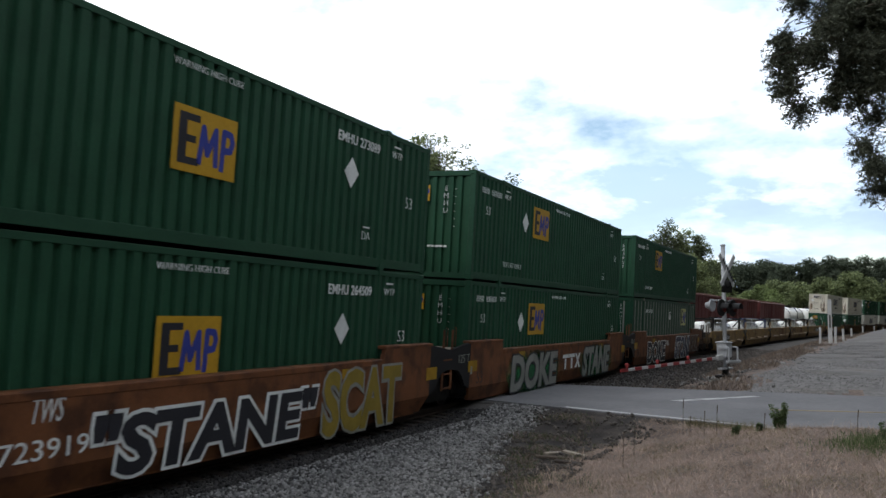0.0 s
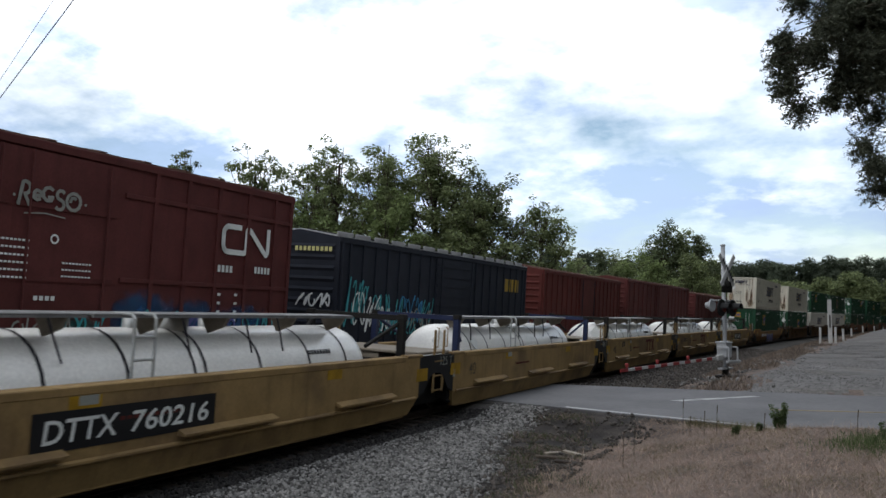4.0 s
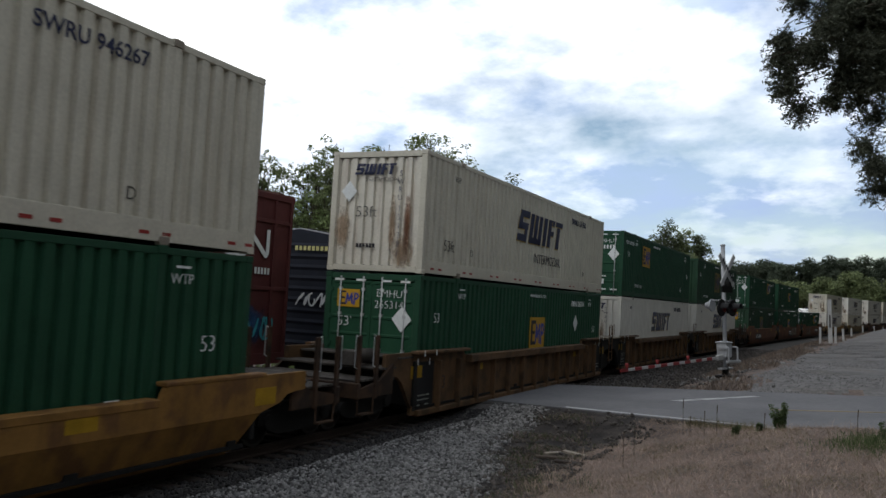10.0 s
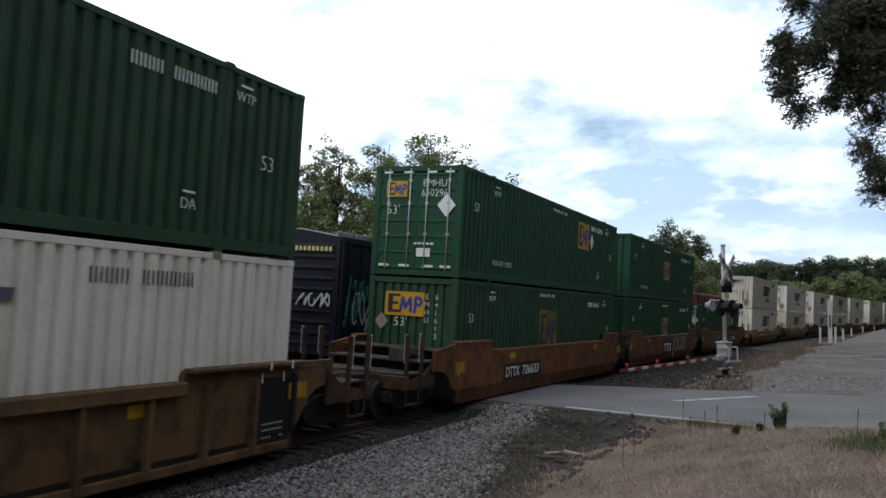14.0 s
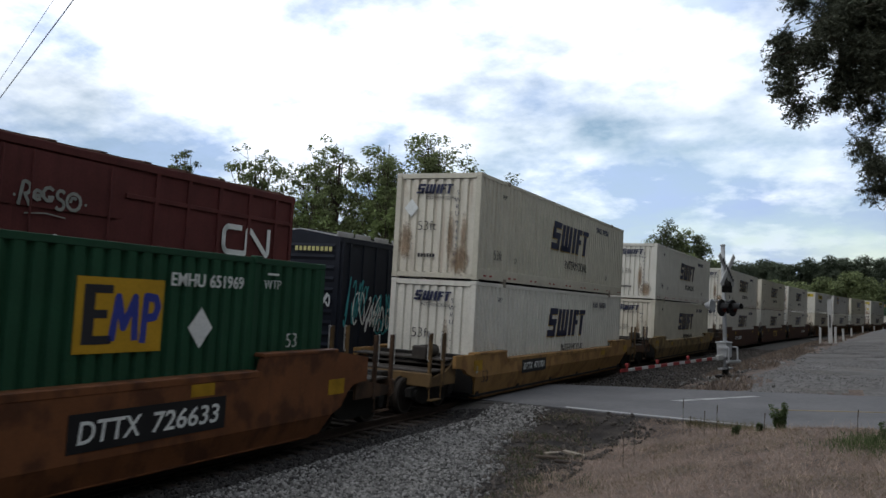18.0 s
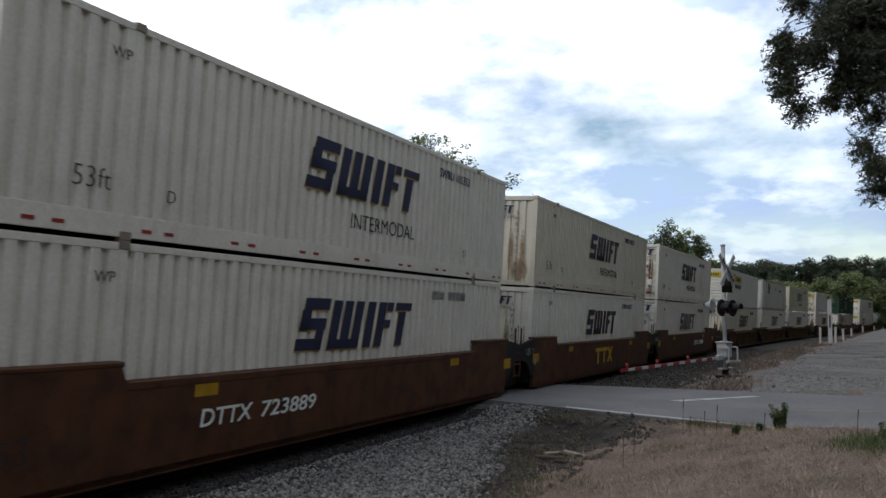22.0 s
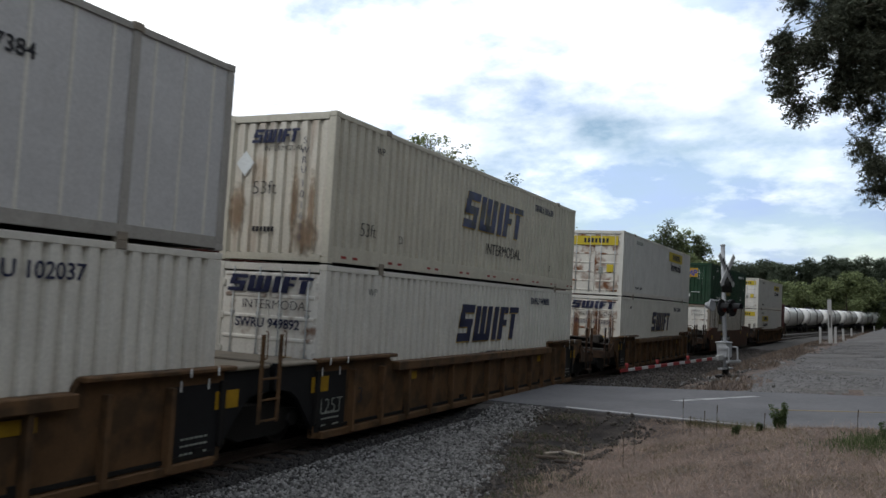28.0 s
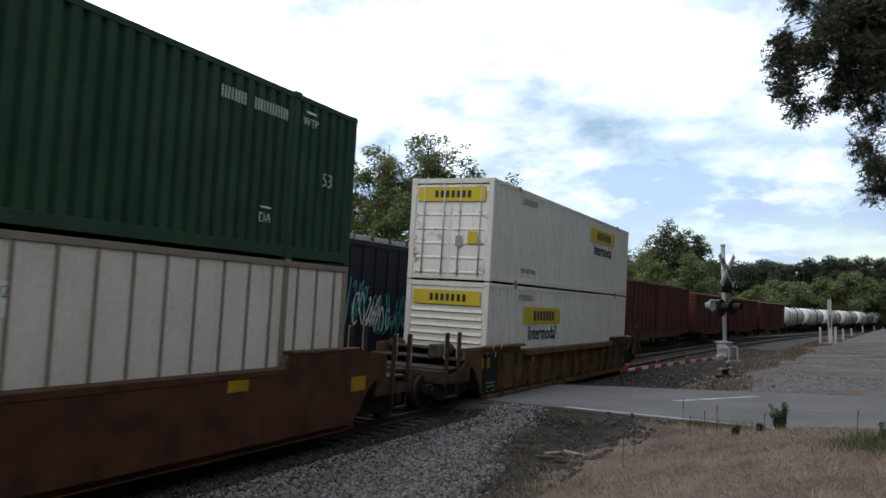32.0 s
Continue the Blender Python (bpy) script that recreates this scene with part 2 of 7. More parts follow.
SPRAYGREEN = mat("green_spray_paint", (0.02, 0.13, 0.05), 0.6, vary=0.25, scale=3)
SPRAYGOLD = mat("gold_spray_paint", (0.24, 0.175, 0.03), 0.6, vary=0.2, scale=3)
SPRAYPURPLE = mat("violet_spray_paint", (0.10, 0.10, 0.26), 0.6, vary=0.3, scale=3)
RAIL = mat("rail_steel", (0.045, 0.032, 0.026), 0.6, metal=0.3, vary=0.2)
STEPDECK = mat("trodden_steel_deck", (0.042, 0.036, 0.031), 0.7, vary=0.3, scale=3, second=(0.066, 0.059, 0.052), second_scale=2.5)
TIE = mat("creosoted_tie", (0.035, 0.027, 0.022), 0.9, vary=0.3, bump=0.4)
STONE = mat("ballast_stone", (0.150, 0.147, 0.142), 0.9, vary=0.2, fine=0.2, each=0.75, bump=0.3, bump_scale=40)
BED = mat("ballast_bed", (0.070, 0.065, 0.060), 0.95, vary=0.2, scale=3, fine=0.35, bump=0.8, bump_scale=25)
ASPHALT = mat("worn_asphalt", (0.140, 0.140, 0.145), 0.9, vary=0.2, scale=0.4, fine=0.12, bump=0.3, bump_scale=60)
LINEW = mat("white_road_paint", (0.38, 0.385, 0.385), 0.8, vary=0.2, fine=0.3)
LINEY = mat("yellow_road_paint", (0.24, 0.19, 0.11), 0.8, vary=0.25, fine=0.3)
DARKSOIL = mat("damp_dark_soil", (0.025, 0.022, 0.020), 0.95, vary=0.4, scale=2.5, fine=0.5, second=(0.050, 0.042, 0.037), second_scale=1.4, second_at=0.56, bump=1.0, bump_scale=14)
SOIL = mat("dry_grass_soil", (0.160, 0.124, 0.105), 0.95, vary=0.25, scale=0.6, fine=0.3, second=(0.078, 0.062, 0.053), second_scale=0.9, bump=0.7, bump_scale=18)
GRAVELM = mat("grey_gravel", (0.155, 0.150, 0.147), 0.95, vary=0.28, scale=0.35, fine=0.35, second=(0.122, 0.112, 0.102), second_scale=0.6, second_at=0.56, bump=1.0, bump_scale=9)
BANKGRASS = mat("dull_bank_grass", (0.160, 0.126, 0.102), 0.9, vary=0.4, scale=0.8, each=0.5)
PALEGRASS = mat("pale_dry_grass", (0.33, 0.255, 0.195), 0.9, vary=0.35, scale=1.1, each=0.4)
DRYGRASS = mat("dry_grass", (0.265, 0.198, 0.160), 0.9, vary=0.5, scale=1.1, each=0.5)


def leaf_mat(name, base, through_light=0.45, each=0.4):
    """Leaves: matt on the lit side, and light shines through them."""
    m = mat(name, base, 0.75, vary=0.3, scale=0.35, fine=0.1, each=each, spec=0.2)
    nt = m.node_tree
    b, out = nt.nodes["Principled BSDF"], nt.nodes["Material Output"]
    tr, mx = nt.nodes.new("ShaderNodeBsdfTranslucent"), nt.nodes.new("ShaderNodeMixShader")
    nt.links.new(b.inputs["Base Color"].links[0].from_socket, tr.inputs[0])
    mx.inputs[0].default_value = through_light
    nt.links.new(b.outputs[0], mx.inputs[1]); nt.links.new(tr.outputs[0], mx.inputs[2]); nt.links.new(mx.outputs[0], out.inputs[0])
    return m


LEAF = leaf_mat("deciduous_leaves", (0.185, 0.220, 0.102), 0.45)
FARLEAF = leaf_mat("distant_leaves", (0.085, 0.105, 0.070), 0.45, 0.2)
LEAF2 = leaf_mat("bright_leaves", (0.178, 0.225, 0.090), 0.45)
LEAFD = leaf_mat("dark_leaves", (0.130, 0.158, 0.085), 0.45)
DRYWEED = leaf_mat("half_dry_weeds", (0.17, 0.15, 0.085), 0.45)
GREENGRASS = leaf_mat("green_weeds", (0.075, 0.105, 0.042), 0.45)
CEDAR = leaf_mat("cedar_foliage", (0.095, 0.104, 0.072), 0.35)
def spray_mat(name, base, strength=0.85, grain=3.5):
    """Sprayed paint that thins out towards an uneven edge."""
    m = mat(name, base, 0.6, vary=0.45, scale=2.5)
    nt = m.node_tree
    N, K = nt.nodes.new, nt.links.new
    b, out = nt.nodes["Principled BSDF"], nt.nodes["Material Output"]
    tc, sub, ln = N("ShaderNodeTexCoord"), N("ShaderNodeVectorMath"), N("ShaderNodeVectorMath")
    sub.operation, ln.operation = "MULTIPLY_ADD", "LENGTH"
    sub.inputs[1].default_value, sub.inputs[2].default_value = (2, 2, 0), (-1, -1, 0)
    K(tc.outputs["Generated"], sub.inputs[0]); K(sub.outputs[0], ln.inputs[0])
    n = N("ShaderNodeTexNoise"); n.inputs["Scale"].default_value = grain; n.inputs["Detail"].default_value = 5
    K(tc.outputs["Object"], n.inputs["Vector"])
    ad = N("ShaderNodeMath"); ad.operation = "ADD"
    K(ln.outputs["Value"], ad.inputs[0]); K(n.outputs["Fac"], ad.inputs[1])
    r = N("ShaderNodeMapRange"); r.inputs[1].default_value = 0.8; r.inputs[2].default_value = 1.45; r.inputs[3].default_value = strength; r.inputs[4].default_value = 0.0
    K(ad.outputs[0], r.inputs[0])
    tr, mx = N("ShaderNodeBsdfTransparent"), N("ShaderNodeMixShader")
    K(r.outputs[0], mx.inputs[0]); K(tr.outputs[0], mx.inputs[1]); K(b.outputs[0], mx.inputs[2]); K(mx.outputs[0], out.inputs[0])
    return m


CLOUDBLUE = spray_mat("soft_blue_spray", (0.022, 0.075, 0.17))
CLOUDTEAL = spray_mat("soft_teal_spray", (0.025, 0.15, 0.14))
RUSTBLOOM = spray_mat("rust_bloom", (0.17, 0.075, 0.034), 0.7, 8.0)
RUSTWASH = spray_mat("thin_rust_wash", (0.30, 0.20, 0.12), 0.45, 8.0)
CLOUDGREEN = spray_mat("soft_green_spray", (0.02, 0.13, 0.05))
BARK = mat("bark", (0.07, 0.055, 0.042), 0.95, vary=0.3, bump=0.6, bump_scale=12)
POSTW = mat("white_post_paint", (0.42, 0.42, 0.41), 0.7, vary=0.15)
ALU = mat("aluminium_mast", (0.36, 0.37, 0.38), 0.5, metal=0.2, vary=0.12)
WIRE = mat("black_cable", (0.01, 0.01, 0.01), 0.7, vary=0.1)

# ---------------- helpers for meshes ----------------
MESHES = {}


def box(bm, x0, x1, y0, y1, z0, z1, bev=0.0):
    vs = [bm.verts.new((x, y, z)) for x in (x0, x1) for y in (y0, y1) for z in (z0, z1)]
    fs = [bm.faces.new([vs[i] for i in q]) for q in ((0, 1, 3, 2), (4, 6, 7, 5), (0, 4, 5, 1), (2, 3, 7, 6), (0, 2, 6, 4), (1, 5, 7, 3))]
    if bev:
        bmesh.ops.bevel(bm, geom=list({e for f in fs for e in f.edges}), offset=bev, segments=1, affect="EDGES", profile=0.5)
    return fs


def cyl(bm, p, q, r, n=8, r2=None, caps=True):
    p, q = Vector(p), Vector(q)
    z = (q - p).normalized()
    x = z.orthogonal().normalized()
    y = z.cross(x)
    r2 = r if r2 is None else r2
    a = [bm.verts.new(p + (x * math.cos(2 * math.pi * i / n) + y * math.sin(2 * math.pi * i / n)) * r) for i in range(n)]
    b = [bm.verts.new(q + (x * math.cos(2 * math.pi * i / n) + y * math.sin(2 * math.pi * i / n)) * r2) for i in range(n)]
    for i in range(n):
        f = bm.faces.new((a[i], a[(i + 1) % n], b[(i + 1) % n], b[i]))
        f.smooth = n > 6
    if caps:
        bm.faces.new(a[::-1]); bm.faces.new(b)


def pipe(bm, pts, r, n=6):
    for a, b in zip(pts[:-1], pts[1:]):
        cyl(bm, a, b, r, n)


def prism(bm, poly, axis, lo, hi):
    """Extrude a polygon of (u, v) along an axis: 'x' takes (y, z), 'y' takes (x, z), 'z' takes (x, y)."""
    def at(u, v, w):
        return {"x": (w, u, v), "y": (u, w, v), "z": (u, v, w)}[axis]
    a = [bm.verts.new(at(u, v, lo)) for u, v in poly]
    b = [bm.verts.new(at(u, v, hi)) for u, v in poly]
    n = len(poly)
    for i in range(n):
        bm.faces.new((a[i], a[(i + 1) % n], b[(i + 1) % n], b[i]))
    bm.faces.new(a[::-1]); bm.faces.new(b)


def finish(bm, name, material):
    bmesh.ops.recalc_face_normals(bm, faces=bm.faces)
    me = bpy.data.meshes.new(name)
    bm.to_mesh(me)
    bm.free()
    me.materials.append(material)
    return me


def shared(key, build, material):
    """One mesh for all alike parts."""
    if key not in MESHES:
        bm = bmesh.new()
        build(bm)
        MESHES[key] = finish(bm, key.split("/")[0], material)
    return MESHES[key]


def put(name, me, parent=None, m=None, label=""):
    ob = new(name, me)
    ob.parent = parent
    if m is not None:
        ob.matrix_basis = m
    if label:
        ob["label"] = label
    return ob


def part(name, key, build, material, parent, m=None, label=""):
    return put(name, shared(key, build, material), parent, m, label)


def empty(name, label, category, group="", kind="", m=None):
    ob = new(name)
    ob.empty_display_size = 0.2
    if m is not None:
        ob.matrix_basis = m
    return tagged(ob, label, category, group, kind)


def text_mesh(body, size, material, shear=0.0, fat=0.0, space=1.0):
    key = f"text/{body}/{size}/{material.name}/{shear}/{fat}/{space}"
    if key not in MESHES:
        cu = bpy.data.curves.new("lettering", "FONT")
        cu.body, cu.size, cu.shear, cu.offset, cu.extrude, cu.resolution_u, cu.space_character = body, size, shear, fat, 0.004, 3, space
        cu.align_x, cu.align_y = "CENTER", "CENTER"
        ob = bpy.data.objects.new("lettering", cu)
        me = bpy.data.meshes.new_from_object(ob)
        bpy.data.objects.remove(ob)
        me.name = "lettering"
        me.materials.clear()
        me.materials.append(material)
        MESHES[key] = me
    return MESHES[key]


ON_SIDE = Matrix(((0, 0, 1, 0), (1, 0, 0, 0), (0, 1, 0, 0), (0, 0, 0, 1)))     # reads along +y, faces +x
ON_END = Matrix(((1, 0, 0, 0), (0, 0, -1, 0), (0, 1, 0, 0), (0, 0, 0, 1)))     # reads along +x, faces -y


def side_at(x, y, z):
    return Matrix.Translation((x, y, z)) @ ON_SIDE


def end_at(x, y, z):
    return Matrix.Translation((x, y, z)) @ ON_END


def flat(bm, poly, t=0.006):
    prism(bm, poly, "z", 0.0, t)


def bars(bm, n, w, h, gap, t=0.006):
    """A row of n plain bars in place of small writing."""
    total = n * w + (n - 1) * gap
    for i in range(n):
        x = -total / 2 + i * (w + gap)
        flat(bm, [(x, -h / 2), (x + w, -h / 2), (x + w, h / 2), (x, h / 2)], t)


def ribbon(bm, pts, w, t=0.008):
    """A flat strip of one width along a line of points, with rounded joints."""
    for i, ((x0, y0), (x1, y1)) in enumerate(zip(pts[:-1], pts[1:])):
        d = Vector((x1 - x0, y1 - y0))
        n = Vector((-d.y, d.x)).normalized() * w / 2
        flat(bm, [(x0 - n.x, y0 - n.y), (x1 - n.x, y1 - n.y), (x1 + n.x, y1 + n.y), (x0 + n.x, y0 + n.y)], t + 0.0003 * (i % 3))
    for i, (x, y) in enumerate(pts[1:-1]):
        flat(bm, [(x + w / 2 * math.cos(a), y + w / 2 * math.sin(a)) for a in np.arange(0, 6.28, 0.785)], t + 0.0009)


def bend(x, y, r, a0, a1, n=6):
    """Points of an arc, degrees."""
    return [(x + r * math.cos(radians(a0 + (a1 - a0) * i / n)), y + r * math.sin(radians(a0 + (a1 - a0) * i / n))) for i in range(n + 1)]


# ---------------- setting: ground, line, road ----------------
def smooth(a, b, v):
    t = min(1.0, max(0.0, (v - a) / (b - a)))
    return t * t * (3 - 2 * t)


def off_line(x, y):
    """How far a place lies to the right of the near track's centre."""
    return R_CURVE - math.hypot(TRACK_X + R_CURVE - x, y) if abs(y) < 800 else x - TRACK_X


def on_road(x, y):
    """Distance inside the crossing road's outline (negative outside)."""
    near = 20.2 - 0.385 * (x + 5.6)
    far = 27.3 + 0.03 * (x + 5.3)
    return min(y - near, far - y)


def stone_edge(y):
    """Where the ballast stones end beside the track, before the road."""
    return min(5.0, max(3.35, 4.96 - 0.28 * (y - 11.5)))


def soil_edge(y):
    """Where the damp soil of the ditch gives way to dry grass."""
    return 5.5 + 0.24 * max(0.0, y - 16)


def height(x, y):
    d = off_line(x, y)
    if d < -9:
        h = -0.25 - 1.2 * smooth(-9, -16, d) + 14.0 * smooth(-60, -260, d)
    elif d < 3.4:
        h = -0.28 - 0.12 * smooth(1.9, 3.4, d)
        if d < -2.2:
            h = -0.28
    else:
        h = -0.40 - 0.10 * smooth(3.4, 5.0, d) + 0.12 * smooth(5.0, 6.0, d) + 0.75 * smooth(5.6, 10.5, d)
        if y > 24:
            bank = -0.40 + 0.72 * smooth(4.3, 7.3, d) + 0.8 * smooth(7.6, 10.5, d) * smooth(45, 130, y) + 0.8 * smooth(10, 22, d) * smooth(29, 60, y)
            h = h + (bank - h) * smooth(27.5, 30.5, y)
        h += 9.0 * smooth(40, 260, d)
    h += 0.05 * noise.noise((x * 0.35, y * 0.35, 0)) * smooth(3, 6, abs(d))
    r = on_road(x, y)
    if r > -2.2:
        flat_z = -0.035
        h = h + (flat_z - h) * smooth(-2.2, -0.1, r)
    return h


def ground():
    xs = sorted(set([round(v, 2) for v in np.arange(-16, 14, 0.4)] + [round(v, 2) for v in np.arange(-8.6, 4, 0.2)] + [round(v, 2) for v in np.arange(-7.4, -0.8, 0.1)] + [-3000, -1500, -800, -500, -350, -260, -200, -150, -110, -80, -60, -45, -35, -28, -22, -19]
                    + [16, 18, 21, 25, 30, 38, 48, 60, 80, 110, 150, 200, 260, 350, 500, 800, 1500, 3000]))
    ys = sorted(set([round(v, 2) for v in np.arange(2, 44, 0.4)] + [round(v, 2) for v in np.arange(6, 21, 0.2)] + [round(v, 2) for v in np.arange(8, 20.6, 0.1)] + [-3000, -1000, -400, -200, -120, -80, -50, -30, -18, -10, -5, -2, 0] + list(range(46, 200, 4))
                    + [205, 215, 230, 250, 280, 320, 380, 460, 600, 900, 1500, 3000]))
    verts = [(x, y, height(x, y)) for y in ys for x in xs]
    nx = len(xs)
    faces, slots, rnd = [], [], random.Random(8)
    for j in range(len(ys) - 1):
        for i in range(nx - 1):
            faces.append((j * nx + i, j * nx + i + 1, (j + 1) * nx + i + 1, (j + 1) * nx + i))
            x, y = (xs[i] + xs[i + 1]) / 2, (ys[j] + ys[j + 1]) / 2
            d = off_line(x, y)
            w = 0.5 * noise.noise((x * 0.6, y * 0.6, 4))
            slot = 0
            if -9.5 < d < 4.6 + w + rnd.uniform(-0.15, 0.15):
                slot = 1
            if 26.8 < y < 400 and 7.3 + w * 1.2 + min(2.2, 0.035 * (y - 25)) + rnd.uniform(-0.3, 0.3) < d < 30 and (y > 28.0 + 1.6 * w + rnd.uniform(-0.3, 0.3) or x < 0.6 + 2 * w):
                slot = 2
            r = on_road(x, y)
            w2 = 0.35 * noise.noise((x * 1.7, y * 1.7, 9)) + 0.22 * noise.noise((x * 7.3, y * 7.3, 2)) + rnd.uniform(-0.12, 0.12)
            if y < 21 and (stone_edge(y) - 0.25 + w2 < d < soil_edge(y) + 1.2 * w2 or (-0.5 + w2 < r < 0.3 and 1.2 < d < 7.2 + 2 * w2)):
                slot = 3
            if 27 < y < 140 and 4.2 + w2 < d < 7.0 + 0.6 * w + min(2.2, 0.03 * (y - 25)):
                slot = 0 if w + w2 > -0.1 else 3
            slots.append(slot)
    me = bpy.data.meshes.new("ground")
    me.from_pydata(verts, [], faces)
    for m in (SOIL, BED, GRAVELM, DARKSOIL):
        me.materials.append(m)
    me.polygons.foreach_set("material_index", slots)
    me.polygons.foreach_set("use_smooth", [True] * len(faces))
    tagged(new("ground", me), "dry grass verge, grey ballast bed and gravel track along the line", "ground", kind="structure")


ground()


def sweep(name, profile, material, s0, s1, step, lateral, label, category, kind="structure", m0=None):
    """A profile of (across, up) drawn along the curved line."""
    bm = bmesh.new()
    rings = []
    n = max(1, int((s1 - s0) / step))
    for i in range(n + 1):
        m = rail_pose(s0 + (s1 - s0) * i / n, lateral)
        rings.append([bm.verts.new(m @ Vector((u, 0, v))) for u, v in profile])
    k = len(profile)
    for a, b in zip(rings[:-1], rings[1:]):
        for i in range(k):
            bm.faces.new((a[i], a[(i + 1) % k], b[(i + 1) % k], b[i]))
    return tagged(new(name, finish(bm, name, material)), label, category, kind=kind)


RAILP = [(-0.07, -0.17), (0.07, -0.17), (0.07, -0.15), (0.012, -0.13), (0.012, -0.04), (0.036, -0.03), (0.036, 0.0), (-0.036, 0.0), (-0.036, -0.03), (-0.012, -0.04), (-0.012, -0.13), (-0.07, -0.15)]
for lat, which in ((0.0, "near"), (SECOND, "second")):
    for off in (-0.7535, 0.7535):
        sweep("rail", RAILP, RAIL, -60, 420, 5, lat + off, f"rusty steel rail of the {which} track", "rail")


def ties():
    me = shared("tie", lambda bm: box(bm, -1.3, 1.3, -0.115, 0.115, -0.345, -0.17, 0.012), TIE)
    for lat in (0.0, SECOND):
        root = empty("track_ties", "dark creosoted timber ties half sunk in ballast", "railway ties", kind="structure")
        for i in range(150):
            put("tie", me, root, rail_pose(4 + i * 0.55, lat))


ties()


def patch(name, pts, material, z, label, category="road", parent=None):
    bm = bmesh.new()
    prism(bm, pts, "z", z - 0.05, z)
    return tagged(new(name, finish(bm, name, material)), label, category, kind="structure")


def road():
    xs = [-90, -60, -40, -25, -16, -11.4, -8.05, -7, -6, -5, -4, -3, -2, -1, 0, 1.5, 3, 5, 8, 12, 20, 40]
    near = [(x, 20.2 - 0.385 * (x + 5.6) + 0.06 * noise.noise((x * 2, 0, 0))) for x in xs]
    far = [(x, 27.3 + 0.03 * (x + 5.3) + 0.15 * noise.noise((x * 1.5, 9, 0))) for x in xs]
    patch("road", near + far[::-1], ASPHALT, -0.012, "worn grey asphalt road crossing the railway")
    a = [(x, 20.2 - 0.385 * (x + 5.6)) for x in (-5.7, -4.5, -3, -1, 1.5, 4, 8, 14)]
    patch("road_edge_line", [(x, y + 0.10) for x, y in a] + [(x, y + 0.26) for x, y in a[::-1]], LINEW, -0.004, "worn white edge line on the road", "road marking")
    yl = [(-1.0, 22.1), (1.6, 22.75), (5, 23.6), (12, 25.3)]
    patch("road_centre_line", [(x, y) for x, y in yl] + [(x, y + 0.14) for x, y in yl[::-1]], LINEY, -0.004, "faded yellow centre line on the road", "road marking")
    for x0, y0, x1, y1 in ((-3.55, 23.35, -3.1, 23.9), (-3.0, 24.05, -2.45, 24.75), (-2.35, 24.9, -1.65, 25.8)):
        patch("stop_line", [(x0, y0), (x0 + 0.30, y0 - 0.05), (x1 + 0.26, y1 - 0.05), (x1, y1)], LINEW, -0.003, "worn white stop line piece on the road", "road marking")


road()


# ---------------- containers ----------------
def corrugated(bm, length, h0, h1, pitch=0.285, deep=0.066, base=0.012):
    """Trapezoid sheet along y from 0 to length, facing +x at x = 0."""
    n = max(1, round(length / pitch))
    p = length / n
    pts = []
    for i in range(n):
        y = i * p
        pts += [(0, y), (-deep, y + p * 0.10), (-deep, y + p * 0.40), (0, y + p * 0.50)]
    pts.append((0, length))
    lo = [bm.verts.new((x, y, h0)) for x, y in pts]
    hi = [bm.verts.new((x, y, h1)) for x, y in pts]
    for i in range(len(pts) - 1):
        bm.faces.new((lo[i], lo[i + 1], hi[i + 1], hi[i]))
    # closed behind
    b = [bm.verts.new(v) for v in ((-deep - base, 0, h0), (-deep - base, length, h0), (-deep - base, length, h1), (-deep - base, 0, h1))]
    bm.faces.new(b[::-1])


def ribbed(bm, length, h0, h1):
    box(bm, -0.05, -0.022, 0, length, h0, h1)


# colours: (panel, frame, end, logo style)
STYLES = {
    "green": dict(panel=GREEN, frame=GREEN_FRAME, end=GREEN, label="dark green corrugated steel container with yellow square emblem"),
    "white": dict(panel=WHITE, frame=WHITE, end=WHITE, label="white corrugated steel container with slanted navy emblem"),
    "cream": dict(panel=CREAM, frame=CREAM, end=RUSTEND, label="off-white rust-streaked corrugated container with slanted navy emblem"),
    "yellowband": dict(panel=PALEPANEL, frame=WHITE, end=WHITE, label="pale grey corrugated container with yellow emblem band"),
    "greenrib": dict(panel=GREEN, frame=GREEN_FRAME, end=GREEN, rib=SILVER, label="green container with pale upright ribs and yellow emblem"),
    "greyrib": dict(panel=GREYW, frame=GREYRAIL, end=GREYW, rib=WHITE, label="pale grey flat-panel container with narrow seams"),
    "whiterib": dict(panel=WHITE, frame=TAUPE, end=WHITE, rib=TAUPE, label="white flat-panel container with weathered brown ribs"),
}


